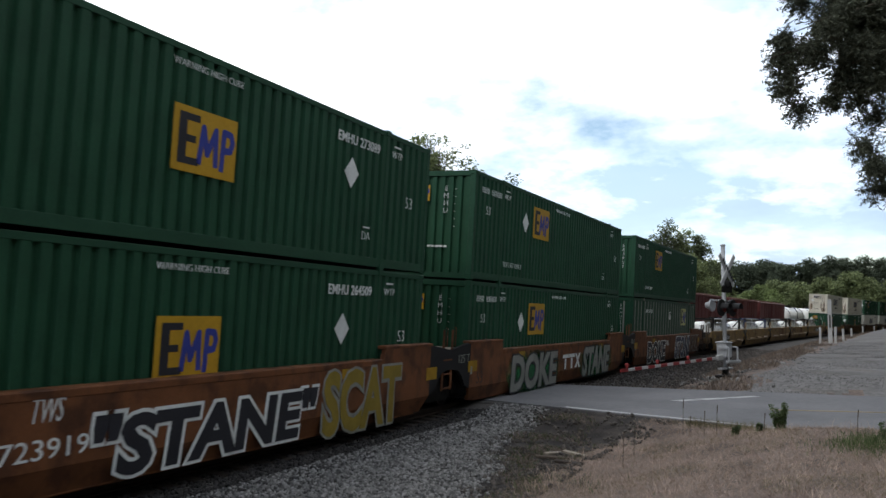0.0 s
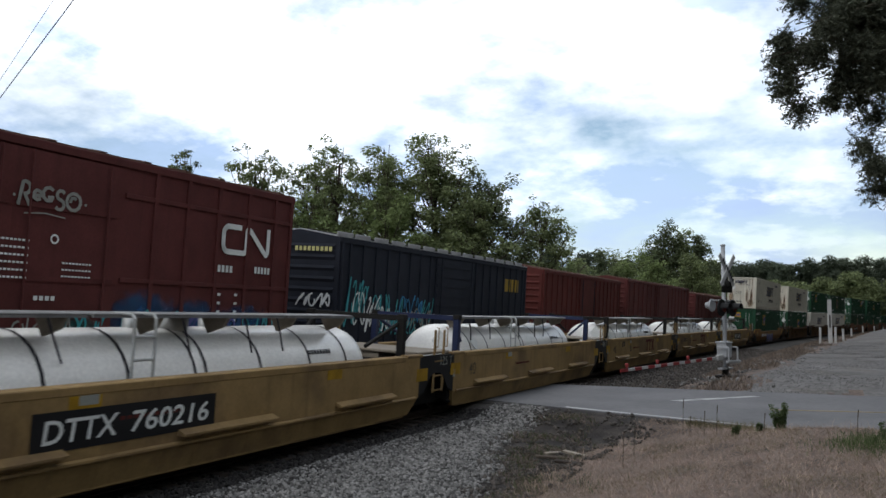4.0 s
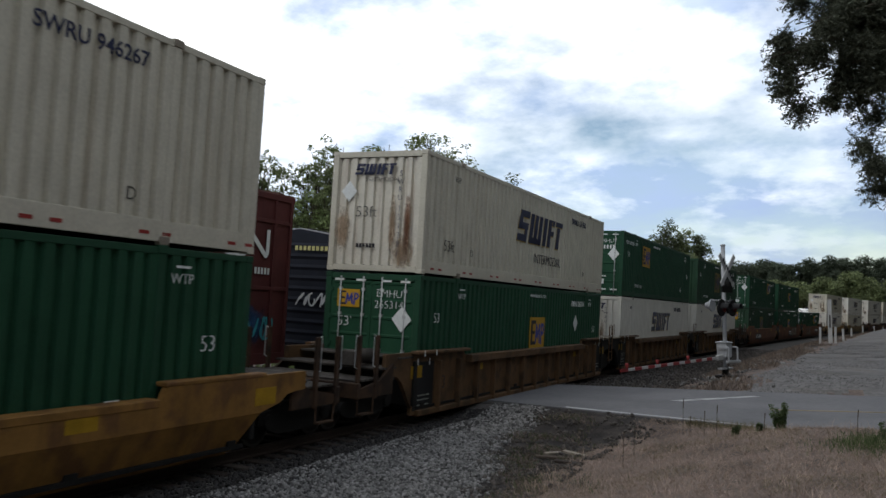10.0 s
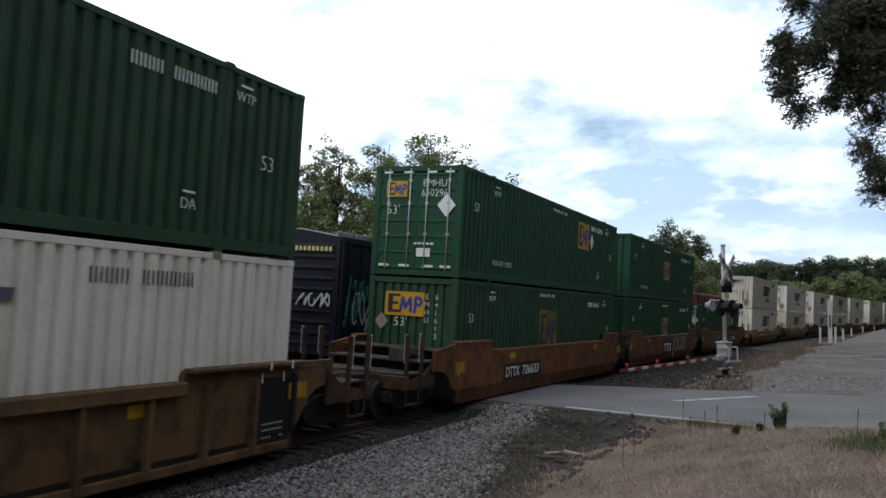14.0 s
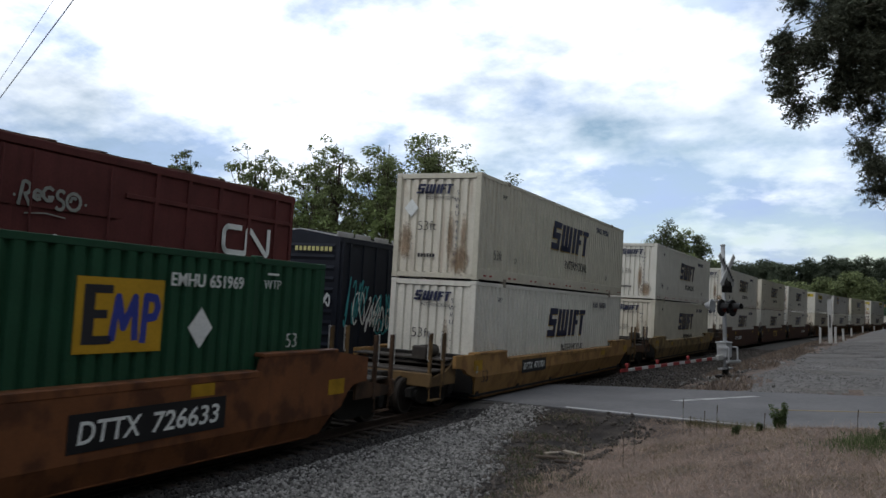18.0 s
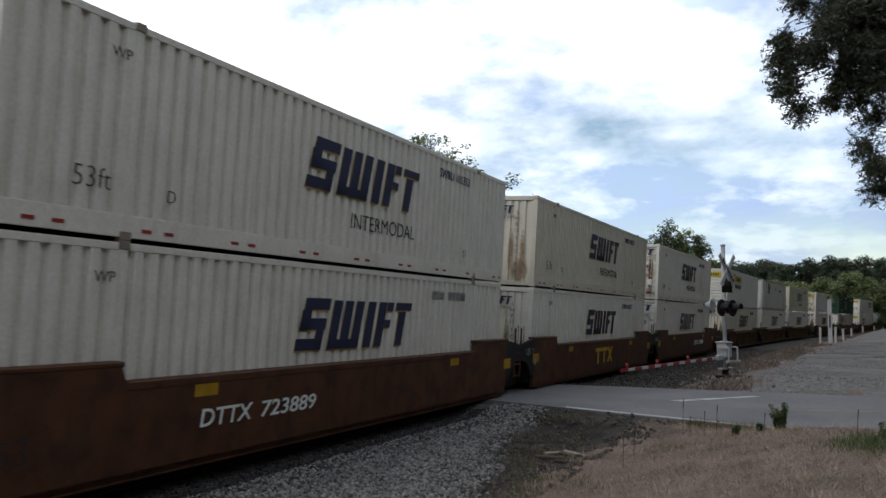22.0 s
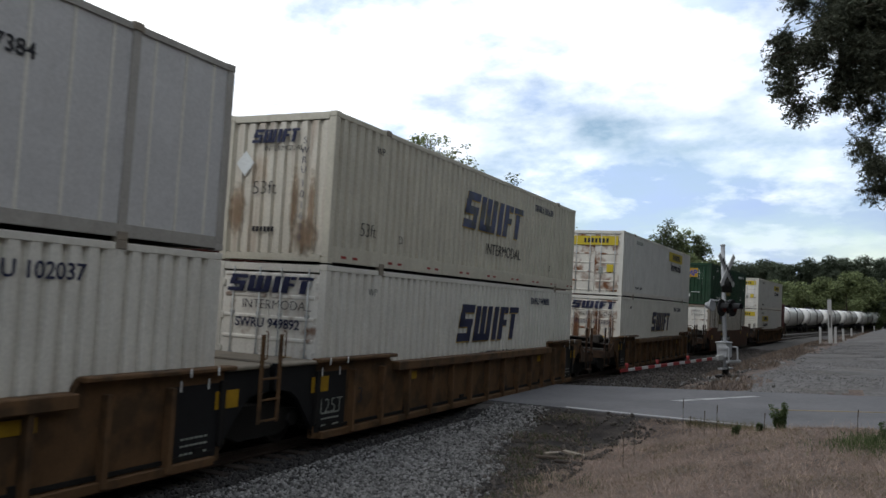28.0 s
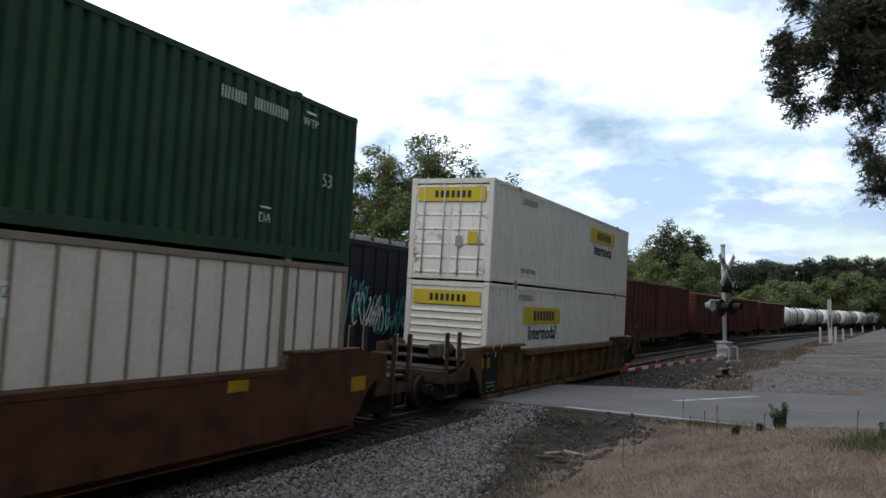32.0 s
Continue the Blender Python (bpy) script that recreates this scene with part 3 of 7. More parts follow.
def emblem_square(parent, x, y, z, w, h, on_end=False, pale=False, worn=False):
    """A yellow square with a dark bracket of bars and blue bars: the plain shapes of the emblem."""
    at = end_at if on_end else side_at
    ground_m, key = (PALEYEL, "p") if pale else (FADEYEL, "f") if worn else (YELLOW, "y")
    sz = f"{w:.2f}/{h:.2f}"
    em = part("emblem", f"emblem_{key}/{sz}", lambda bm: flat(bm, [(-w / 2, -h / 2), (w / 2, -h / 2), (w / 2, h / 2), (-w / 2, h / 2)], 0.008), ground_m, parent, at(x, y, z), "weathered dull yellow emblem" if worn else "yellow square emblem")

    def dark(bm):
        flat(bm, [(-w * .42, -h * .38), (-w * .30, -h * .38), (-w * .30, h * .40), (-w * .42, h * .40)], 0.012)
        for k, r in ((-.38, .20), (-.04, .14), (.29, .19)):
            flat(bm, [(-w * .30, h * k), (-w * .30 + w * r, h * k), (-w * .30 + w * r, h * (k + .11)), (-w * .30, h * (k + .11))], 0.012)

    def blue(bm):
        q = w * 0.075
        ribbon(bm, [(-w * .10, -h * .34), (-w * .045, h * .24), (w * .03, -h * .16), (w * .15, h * .24), (w * .17, -h * .34)], q, 0.012)
        ribbon(bm, [(w * .265, -h * .38), (w * .285, h * .26), (w * .40, h * .24), (w * .435, h * .12), (w * .40, -h * .02), (w * .28, -h * .04)], q, 0.012)
    part("emblem_mark", f"emblem_dark/{sz}", dark, INK if not pale else SPRAYGREEN, em)["kind"] = "stuff"
    part("emblem_mark", f"emblem_blue/{sz}/{key}", blue, NAVY if worn else BLUE, em)["kind"] = "stuff"


def slanted_shapes(bm, w, h, t):
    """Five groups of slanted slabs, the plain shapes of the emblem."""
    def slab(x0, x1, z0, z1):
        k = 0.22 * h
        flat(bm, [(x0 * w + k * (z0 - .5), (z0 - .5) * h), (x1 * w + k * (z0 - .5), (z0 - .5) * h), (x1 * w + k * (z1 - .5), (z1 - .5) * h), (x0 * w + k * (z1 - .5), (z1 - .5) * h)], t)
    for z0, x0 in ((0, -.50), (.40, -.49), (.80, -.48)):
        slab(x0, x0 + .20, z0, z0 + .23)
    slab(-.49, -.42, .4, .8); slab(-.36, -.30, .0, .4); slab(-.25, .02, 0, .2)
    for x in (-.25, -.15, -.05):
        slab(x, x + .072, 0.0, 1.0)
    slab(.065, .14, 0, 1)
    slab(.175, .25, 0, 1); slab(.26, .325, .8, 1); slab(.255, .315, .42, .60)
    slab(.355, .53, .82, 1); slab(.395, .47, 0, .79)


def emblem_slanted(parent, x, y, z, w, h, on_end=False, faded=False):
    at = end_at if on_end else side_at
    sz = f"{w:.2f}/{h:.2f}"
    if not on_end:
        part("emblem_shadow", f"slant_gold/{sz}", lambda bm: slanted_shapes(bm, w, h, 0.006), GOLD, parent, at(x, y, z) @ Matrix.Translation((-0.02, -0.03, 0)), "gold shadow of the emblem")["kind"] = "stuff"
    part("emblem", f"slant_{'f' if faded else 'n'}/{sz}", lambda bm: slanted_shapes(bm, w, h, 0.012), FADENAVY if faded else NAVY, parent, at(x, y, z), "slanted navy emblem")["kind"] = "stuff"


def letters(parent, body, size, material, m, label="", **kw):
    kw.setdefault("fat", -0.018 * size)
    put("lettering", text_mesh(body, size, material, **kw), parent, m, label)["kind"] = "stuff"


def small_writing(parent, n, w, h, gap, material, m):
    part("small_writing", f"bars/{n}/{w}/{h}/{gap}/{material.name}", lambda bm: bars(bm, n, w, h, gap), material, parent, m)["kind"] = "stuff"


def stain(parent, material, w, h, m):
    part("stain", f"stain/{w}/{h}/{material.name}", lambda bm: flat(bm, [(-w / 2, -h / 2), (w / 2, -h / 2), (w / 2, h / 2), (-w / 2, h / 2)], 0.003), material, parent, m, "brown rust stain")


def diamond(parent, m, r=0.26, material=WHITEL):
    part("placard", f"diamond/{r}/{material.name}", lambda bm: flat(bm, [(-r, 0), (0, -r * 1.15), (r, 0), (0, r * 1.15)], 0.01), material, parent, m, "white diamond placard" if material == WHITEL else "dull tan diamond placard")


def door_leaf(bm, w, h):
    """A door leaf with pressed horizontal channels, facing -y, from x 0 to w."""
    box(bm, 0, w, 0.0, 0.03, 0, h)


def container(style, front="plain", logo=6.8, logo_z=1.98, logo_size=(1.5, 0.98), faded=False, upper=True, diamond_at=None, group="stacked containers", num=""):
    st = STYLES[style]
    label = st["label"] + (" and rusty doors" if front == "rusty" else " and double doors" if front in ("doors",) else "")
    root = empty("shipping_container", label, "shipping container", group)
    tag = style
    if style == "green" and logo_size[0] > 1.6:
        st, tag = dict(st, panel=GREENOLD, frame=GREENOLD, end=GREENOLD), "greenold"
    P, F = st["panel"], st["frame"]
    hw, hl = CW / 2, CL / 2
    bot, top = (0.30 if style in ("white", "cream") else 0.18), CH - 0.11
    # frame
    for sx in (-1, 1):
        part("top_rail", f"top_rail/{tag}", lambda bm: box(bm, -0.03, 0.03, -hl + 0.16, hl - 0.16, -0.05, 0.05, 0.006), F, root, pose(sx * (hw - 0.035), 0, CH - 0.06))
        part("bottom_rail", f"bottom_rail/{tag}", lambda bm: box(bm, -0.03, 0.03, -hl + 0.16, hl - 0.16, 0.0, bot, 0.006), F, root, pose(sx * (hw - 0.037), 0, 0.03))
        for sy in (-1, 1):
            part("corner_post", f"corner_post/{tag}", lambda bm: box(bm, -0.08, 0.08, -0.08, 0.08, 0.11, CH - 0.11, 0.012), F, root, pose(sx * (hw - 0.082), sy * (hl - 0.082), 0))
            for z in (0.0, CH - 0.11):
                part("corner_casting", f"corner_casting/{tag}", lambda bm: box(bm, -0.085, 0.085, -0.088, 0.088, 0, 0.11, 0.01), F, root, pose(sx * (hw - 0.083), sy * (hl - 0.086), z))
            for z in (CH - 0.10, -0.012):
                part("lifting_block", f"lifting_block/{tag}", lambda bm: box(bm, -0.1, 0.016, -0.095, 0.095, 0.0, 0.118, 0.01), TAUPE if style != "green" else F, root, pose(sx * hw, sy * (hl - 2.03), z, 0, 0, 0 if sx > 0 else 180), "worn lifting casting")
            part("lifting_post", f"lifting_post/{tag}", lambda bm: box(bm, -0.04, 0.0, -0.07, 0.07, 0.03, CH - 0.02, 0.006),
                 F, root, pose(sx * hw, sy * (hl - 2.03), 0) @ Matrix.Rotation(0 if sx > 0 else math.pi, 4, "Z"))
        # three sheets a side
        for y0, y1 in ((-hl + 0.16, -hl + 1.96), (-hl + 2.10, hl - 2.10), (hl - 1.96, hl - 0.16)):
            ln = y1 - y0
            m = pose(hw - 0.012, y0, 0) if sx > 0 else pose(-hw + 0.012, y1, 0, 0, 0, 180)
            if "rib" in st:
                pn = part("side_panel", f"flat_panel/{tag}/{ln:.2f}", lambda bm: ribbed(bm, ln, bot, top), P, root, m)
                n = max(2, round(ln / 0.61))
                for i in range(n):
                    y = (i + 0.5) * ln / n
                    part("rib", f"rib/{tag}", (lambda bm: box(bm, -0.022, 0.004, -0.028, 0.028, bot, top, 0.006)) if style != "greyrib" else (lambda bm: box(bm, -0.022, -0.008, -0.022, 0.022, bot, top)), st["rib"], pn, pose(0, y, 0))
            else:
                part("side_panel", f"corr/{tag}/{ln:.2f}", lambda bm: corrugated(bm, ln, bot + 0.02, top + 0.01), P, root, m)
    part("roof", f"roof/{tag}", lambda bm: box(bm, -hw + 0.07, hw - 0.07, -hl + 0.07, hl - 0.07, CH - 0.06, CH - 0.03), F, root)
    part("underframe", "underframe", lambda bm: box(bm, -hw + 0.07, hw - 0.07, -hl + 0.07, hl - 0.07, 0.05, 0.17), DARK, root)
    # ends
    part("end_rail", f"end_rail/{tag}", lambda bm: box(bm, -hw + 0.17, hw - 0.17, -0.03, 0.03, 0.02, 0.16, 0.006), F, root, pose(0, -hl + 0.035, 0))
    part("end_rail", f"end_rail/{tag}", lambda bm: None, F, root, pose(0, hl - 0.035, 0))
    part("end_rail", f"end_rail/{tag}", lambda bm: None, F, root, pose(0, -hl + 0.035, CH - 0.175))
    wid = CW - 0.33
    if front in ("doors", "rusty"):
        dm = RUSTY if front == "rusty" else DIRTYDOOR if st["end"] in (WHITE, RUSTEND) else st["end"]
        for k in (0, 1):
            d = part("door", f"door/{tag}/{front}", lambda bm: door_leaf(bm, wid / 2 - 0.008, CH - 0.36), dm, root, pose(-wid / 2 + k * (wid / 2 + 0.004), -hl + 0.03, 0.17))
            for i in range(7):
                part("door_channel", f"door_channel/{tag}/{front}", lambda bm: prism(bm, [(0.001, -0.045), (-0.022, -0.02), (-0.022, 0.02), (0.001, 0.045)], "x", 0.071, wid / 2 - 0.079), dm, d, pose(0, 0, 0.045 + i * (CH - 0.45) / 6))
            for xr in (0.28, wid / 2 - 0.22):
                part("lock_rod", "lock_rod", lambda bm: (cyl(bm, (0, -0.045, -0.06), (0, -0.045, CH - 0.26), 0.017, 8),
                                                         *[box(bm, -0.04, 0.04, -0.05, 0.0, z, z + 0.07) for z in (0.05, 0.9, 1.7, 2.3)]), LOCKROD if style != "green" else ROD, d, pose(xr, 0, 0))
            for z in (0.3, 0.95, 1.6, 2.25):
                part("hinge", f"hinge/{tag}", lambda bm: box(bm, -0.04, 0.04, -0.035, 0.0, 0, 0.12, 0.006), F, d, pose(0.02 if k == 0 else wid / 2 - 0.03, 0, z))
    elif front == "louvre":
        pn = part("end_panel", f"louvre/{tag}", lambda bm: box(bm, -wid / 2, wid / 2, 0, 0.03, 0.16, CH - 0.16), st["end"], root, pose(0, -hl + 0.03, 0))
        for z in np.arange(0.75, 2.1, 0.21):
            part("slat", f"slat/{tag}", lambda bm: prism(bm, [(-0.0, 0.0), (-0.05, 0.02), (-0.0, 0.10)], "x", -wid / 2 + 0.02, wid / 2 - 0.02), st["end"], pn, pose(0, 0, z))
    elif "rib" in st:
        pn = part("end_panel", f"endflat/{tag}", lambda bm: box(bm, -wid / 2, wid / 2, 0, 0.03, 0.16, CH - 0.16), st["end"], root, pose(0, -hl + 0.03, 0))
        for i in range(4):
            part("rib", f"endrib/{tag}", lambda bm: box(bm, -0.035, 0.035, -0.025, 0.0, 0.16, CH - 0.16, 0.006), st["rib"], pn, pose(-wid / 2 + (i + 0.5) * wid / 4, 0, 0))
    else:
        part("end_panel", f"endcorr/{tag}", lambda bm: corrugated(bm, wid, 0.16, CH - 0.17, pitch=0.25), st["end"], root, Matrix.Translation((wid / 2 * -1, -hl + 0.03, 0)) @ Matrix.Rotation(-math.pi / 2, 4, "Z"))
    part("end_panel", f"endcorr/{tag}/b", lambda bm: corrugated(bm, wid, 0.16, CH - 0.17, pitch=0.25), st["end"], root, Matrix.Translation((wid / 2, hl - 0.03, 0)) @ Matrix.Rotation(math.pi / 2, 4, "Z"))
    mark_container(root, style, front, logo, logo_z, logo_size, faded, diamond_at, num)
    return root


def number(root, num, size, ink, m, code="EMHU"):
    """The code, then the digits where they can be read, or bars for both."""
    if num:
        letters(root, code, size, ink, m @ pose(-size * 1.6, 0, 0), fat=0.003)
        letters(root, num, size, ink, m @ pose(size * 1.6, 0, 0), fat=0.003)
    else:
        small_writing(root, 8, size * 0.09, size * 0.7, size * 0.2, ink, m @ pose(-size * 2.0, 0, 0))
        small_writing(root, 12, size * 0.09, size * 0.7, size * 0.2, ink, m @ pose(size * 1.6, 0, 0))


def mark_container(root, style, front, logo, logo_z, logo_size, faded, diamond_at, num):
    hw, hl = CW / 2, CL / 2
    e = -hl - (0.0 if front in ("doors", "rusty", "louvre") else -0.0)
    if style in ("green", "greenrib", "whiterib"):
        ink = WHITEL if style != "whiterib" else INK
        emblem_square(root, hw - 0.006, -hl + logo + logo_size[0] / 2, logo_z, *logo_size, pale=style == "greenrib", worn=logo_size[0] > 1.6 or style == "whiterib")
        if logo_size[0] > 1.6:
            emblem_square(root, -0.2, e, 2.2, 1.15, 0.62, True)
        else:
            emblem_square(root, -0.35 if front == "plain" else -0.62, e, 2.28, 0.62, 0.42, True, pale=style == "greenrib")
        if style == "green":
            letters(root, "53", 0.34, ink, side_at(hw - 0.006, -hl + 0.95, 1.9))
            letters(root, "DA", 0.24, ink, side_at(hw - 0.006, hl - 2.75, 0.62))
            small_writing(root, 1, 0.26, 0.03, 0.02, ink, side_at(hw - 0.006, hl - 2.75, 0.80))
            letters(root, "WTP", 0.22, ink, side_at(hw - 0.006, hl - 1.6, 2.45))
            small_writing(root, 1, 0.30, 0.035, 0.02, ink, side_at(hw - 0.006, hl - 1.6, 2.63))
            if diamond_at:
                diamond(root, side_at(hw - 0.006, -hl + diamond_at[0], diamond_at[1]))
            letters(root, "53", 0.36, ink, side_at(hw - 0.006, hl - 0.95, 1.5))
            letters(root, "WARNING HIGH CUBE", 0.15, ink, side_at(hw - 0.006, -hl + logo + (3.0 if logo < 6 else -2.2 if logo > 9 else 0.7), 2.62 if logo_size[1] < 1.2 else 2.66))
            letters(root, "TOP LIFT ONLY", 0.22, ink, side_at(hw - 0.006, -hl + 2.95, 0.52))
            letters(root, "WTP", 0.22, ink, side_at(hw - 0.006, -hl + 2.35, 2.45))
            small_writing(root, 1, 0.30, 0.035, 0.02, ink, side_at(hw - 0.006, -hl + 2.35, 2.63))
            number(root, num, 0.22 if logo < 5 else 0.27, ink, side_at(hw - 0.006, -hl + 1.15 if logo < 5 else hl - 3.2, 2.44))
            letters(root, "53'", 0.34, ink, end_at(-0.30 if front == "plain" else -0.7, e, 1.72))
            small_writing(root, 5, 0.09, 0.05, 0.03, ink, end_at(0.25, e, 0.85))
            small_writing(root, 1, 0.4, 0.22, 0.02, ink, end_at(0.25 if front != "plain" else -0.3, e, 0.62))
            if front == "plain":
                letters(root, "\n".join(num or "88888") if num else "-\n-\n-\n-\n-\n-", 0.2, ink, end_at(0.72, e, 1.9))
                letters(root, "E\nM\nH\nU", 0.2, ink, end_at(0.45, e, 2.1))
                diamond(root, end_at(-0.86, e, 2.0 if logo_size[0] < 1.6 else 1.72), 0.26 if logo_size[0] < 1.6 else 0.2, WHITEL if logo_size[0] < 1.6 else TAUPE)
            else:
                letters(root, "EMHU", 0.26, ink, end_at(0.50, e - 0.02, 2.42))
                letters(root, num, 0.26, ink, end_at(0.50, e - 0.02, 2.16)) if num else small_writing(root, 6, 0.07, 0.17, 0.07, ink, end_at(0.50, e - 0.02, 2.16))
                diamond(root, end_at(0.85, e, 1.85))
                for x in (-0.9, -0.3, 0.4, 0.9):
                    small_writing(root, 1, 0.3, 0.06, 0.02, ink, end_at(x, e, 0.27))
                    small_writing(root, 1, 0.26, 0.05, 0.02, ink, end_at(x, e, 2.72))
        else:
            if style == "whiterib":
                letters(root, "EMHU\n830549", 0.24, ink, end_at(0.42, e - 0.02, 2.3))
            else:
                letters(root, "\n".join("EMHU" + num), 0.17, ink, end_at(0.72, e, 1.75))
            small_writing(root, 1, 0.5, 0.42, 0.02, WHITEL, side_at(hw - 0.02, -hl + 8.3, 2.1))
            letters(root, "53/102", 0.2, INK, side_at(hw - 0.012, -hl + 8.3, 2.18))
            if style != "whiterib":
                number(root, num, 0.24, ink, side_at(hw - 0.02, -hl + 3.3, 2.3))
            diamond(root, side_at(hw - 0.02, hl - 4.3, 0.75), 0.28)
    elif style in ("white", "cream"):
        emblem_slanted(root, hw - 0.006, -hl + 8.18, 1.78, 4.1, 0.92, faded=faded)
        if not faded or style == "cream":
            letters(root, "INTERMODAL", 0.44, INK, side_at(hw - 0.006, -hl + 9.0, 0.86), fat=-0.004)
        number(root, num, 0.3, NAVY, side_at(hw - 0.006, hl - 3.5, 2.45), "SWRU")
        letters(root, "53ft", 0.4, INK, side_at(hw - 0.006, -hl + 1.42, 0.73))
        letters(root, "D", 0.26, INK, side_at(hw - 0.006, -hl + 2.82, 0.66))
        letters(root, "WP", 0.22, INK, side_at(hw - 0.006, -hl + 1.75, 2.42))
        letters(root, "D", 0.26, INK, side_at(hw - 0.006, hl - 2.7, 0.62))
        for i in range(9):
            y = -hl + 0.55 + i * 1.85
            for dy in (0.0, 0.42):
                part("reflector", "reflector", lambda bm: flat(bm, [(-0.09, -0.025), (0.09, -0.025), (0.09, 0.025), (-0.09, 0.025)], 0.006), REFLECT, root, side_at(hw - 0.006, y + dy, 0.14))
        if front == "plain":
            emblem_slanted(root, 0.0 if style == "white" else -0.1, e, 2.45, 1.05, 0.26, True)
            letters(root, "INTERMODAL", 0.15, INK, end_at(0.12, e, 2.2))
            letters(root, "S\nW\nR\nU", 0.19, NAVY, end_at(0.62, e, 2.05))
            if style == "cream":
                stain(root, RUSTBLOOM if num in ("151381", "946267") else RUSTWASH, 0.22, 1.7, end_at(0.84, e, 1.05))
                stain(root, RUSTWASH, 0.5, 1.2, end_at(-0.92, e, 1.0))
            stain(root, RUSTWASH, 0.7, 0.9, end_at(0.75, e, 0.5))
            stain(root, RUSTWASH, 0.25, 1.6, end_at(0.45, e, 1.1))
            letters(root, "\n".join(num) if num else "-\n-\n-\n-\n-\n-", 0.21, NAVY, end_at(0.62, e, 0.98))
            letters(root, "53ft", 0.38, INK, end_at(-0.28, e, 1.42))
            small_writing(root, 6, 0.06, 0.10, 0.03, INK, end_at(-0.25, e, 0.62))
            if style == "cream":
                diamond(root, end_at(-0.78, e, 1.92), 0.22)
        else:
            emblem_slanted(root, 0.0, e - 0.022, 2.48, 1.9, 0.32, True)
            letters(root, "INTERMODAL", 0.26, INK, end_at(0.2, e - 0.022, 2.08))
            number(root, num, 0.25, NAVY, end_at(0.0, e - 0.022, 1.72), "SWRU")
            if front == "rusty":
                for x, w_ in ((-0.72, 0.42), (-0.16, 0.3), (0.25, 0.4), (0.88, 0.3)):
                    stain(root, RUSTBLOOM, w_, 2.4, end_at(x, e - 0.024, 1.3))
            small_writing(root, 1, 0.3, 0.36, 0.02, GOLD, end_at(0.5, e - 0.022, 0.95))
            small_writing(root, 1, 0.25, 0.3, 0.02, WHITEL, end_at(0.85, e - 0.022, 0.9))
    elif style == "yellowband":
        y = -hl + logo
        part("emblem", "yellow_band", lambda bm: flat(bm, [(-1.82, -0.26), (1.82, -0.26), (1.82, 0.26), (-1.82, 0.26)], 0.008), JBYEL, root, side_at(hw - 0.006, y + 1.82, logo_z), "bright yellow emblem band")
        part("emblem_mark", "yellow_band_bars", lambda bm: bars(bm, 7, 0.2, 0.3, 0.1, 0.006), INK, root, side_at(hw + 0.004, y + 1.95, logo_z))["kind"] = "stuff"
        letters(root, "Intermodal", 0.62, INK, side_at(hw - 0.006, y + 1.9, logo_z - 0.56), fat=0.008)
        letters(root, "TOP LIFT ONLY", 0.2, INK, side_at(hw - 0.006, -hl + 3.1, 0.42))
        small_writing(root, 10, 0.08, 0.17, 0.05, SILVER, side_at(hw - 0.006, -hl + 3.0, 2.55))
        part("emblem", "yellow_band_end", lambda bm: flat(bm, [(-1.05, -0.2), (1.05, -0.2), (1.05, 0.2), (-1.05, 0.2)], 0.008), JBYEL, root, end_at(0, e - 0.016, 2.43), "bright yellow emblem band")
        part("emblem_mark", "yellow_band_end_bars", lambda bm: bars(bm, 7, 0.10, 0.2, 0.07, 0.006), INK, root, end_at(0.05, e - 0.026, 2.43))["kind"] = "stuff"
        if front in ("doors", "rusty"):
            small_writing(root, 1, 0.3, 0.34, 0.02, JBYEL, end_at(0.72, e - 0.022, 1.2))
            small_writing(root, 1, 0.2, 0.3, 0.02, SILVER, end_at(0.3, e - 0.022, 1.1))
        else:
            for x, m in ((-0.1, GOLD), (0.3, SILVER), (0.75, GREYW)):
                small_writing(root, 1, 0.16, 0.2, 0.02, m, end_at(x, e - 0.02, 0.45))
    elif style == "greyrib":
        emblem_square(root, hw - 0.03, -hl + 4.0, 2.12, 1.55, 1.1)
        letters(root, "53/102", 0.3, INK, side_at(hw - 0.022, hl - 7.6, 2.2))
        number(root, num, 0.28, INK, side_at(hw - 0.022, hl - 4.4, 2.05))


# ---------------- well cars ----------------
def truck(bm):
    """A two-axle truck without its wheels: side frames, bolster, springs."""
    for sx in (-1, 1):
        x = sx * 1.02
        prism(bm, [(-1.15, 0.42), (-0.95, 0.36), (-0.55, 0.22), (0.55, 0.22), (0.95, 0.36), (1.15, 0.42), (1.15, 0.62), (0.7, 0.66), (0.4, 0.78), (-0.4, 0.78), (-0.7, 0.66), (-1.15, 0.62)], "x", x - 0.07, x + 0.07)
        for y in (-0.14, 0.0, 0.14):
            cyl(bm, (x, y, 0.28), (x, y, 0.56), 0.055, 8)
        for y in (-0.89, 0.89):
            cyl(bm, (x - 0.02 * sx, y, 0.46), (x + 0.13 * sx, y, 0.46), 0.13, 10)
    box(bm, -1.0, 1.0, -0.2, 0.2, 0.5, 0.75, 0.02)


def wheelset(bm):
    for sx in (-1, 1):
        cyl(bm, (sx * 0.69, 0, 0.42), (sx * 0.83, 0, 0.42), 0.42, 20)
        cyl(bm, (sx * 0.66, 0, 0.42), (sx * 0.69, 0, 0.42), 0.45, 20)
        cyl(bm, (sx * 0.83, 0, 0.42), (sx * 0.86, 0, 0.42), 0.16, 12)
    cyl(bm, (-0.9, 0, 0.42), (0.9, 0, 0.42), 0.08, 10)


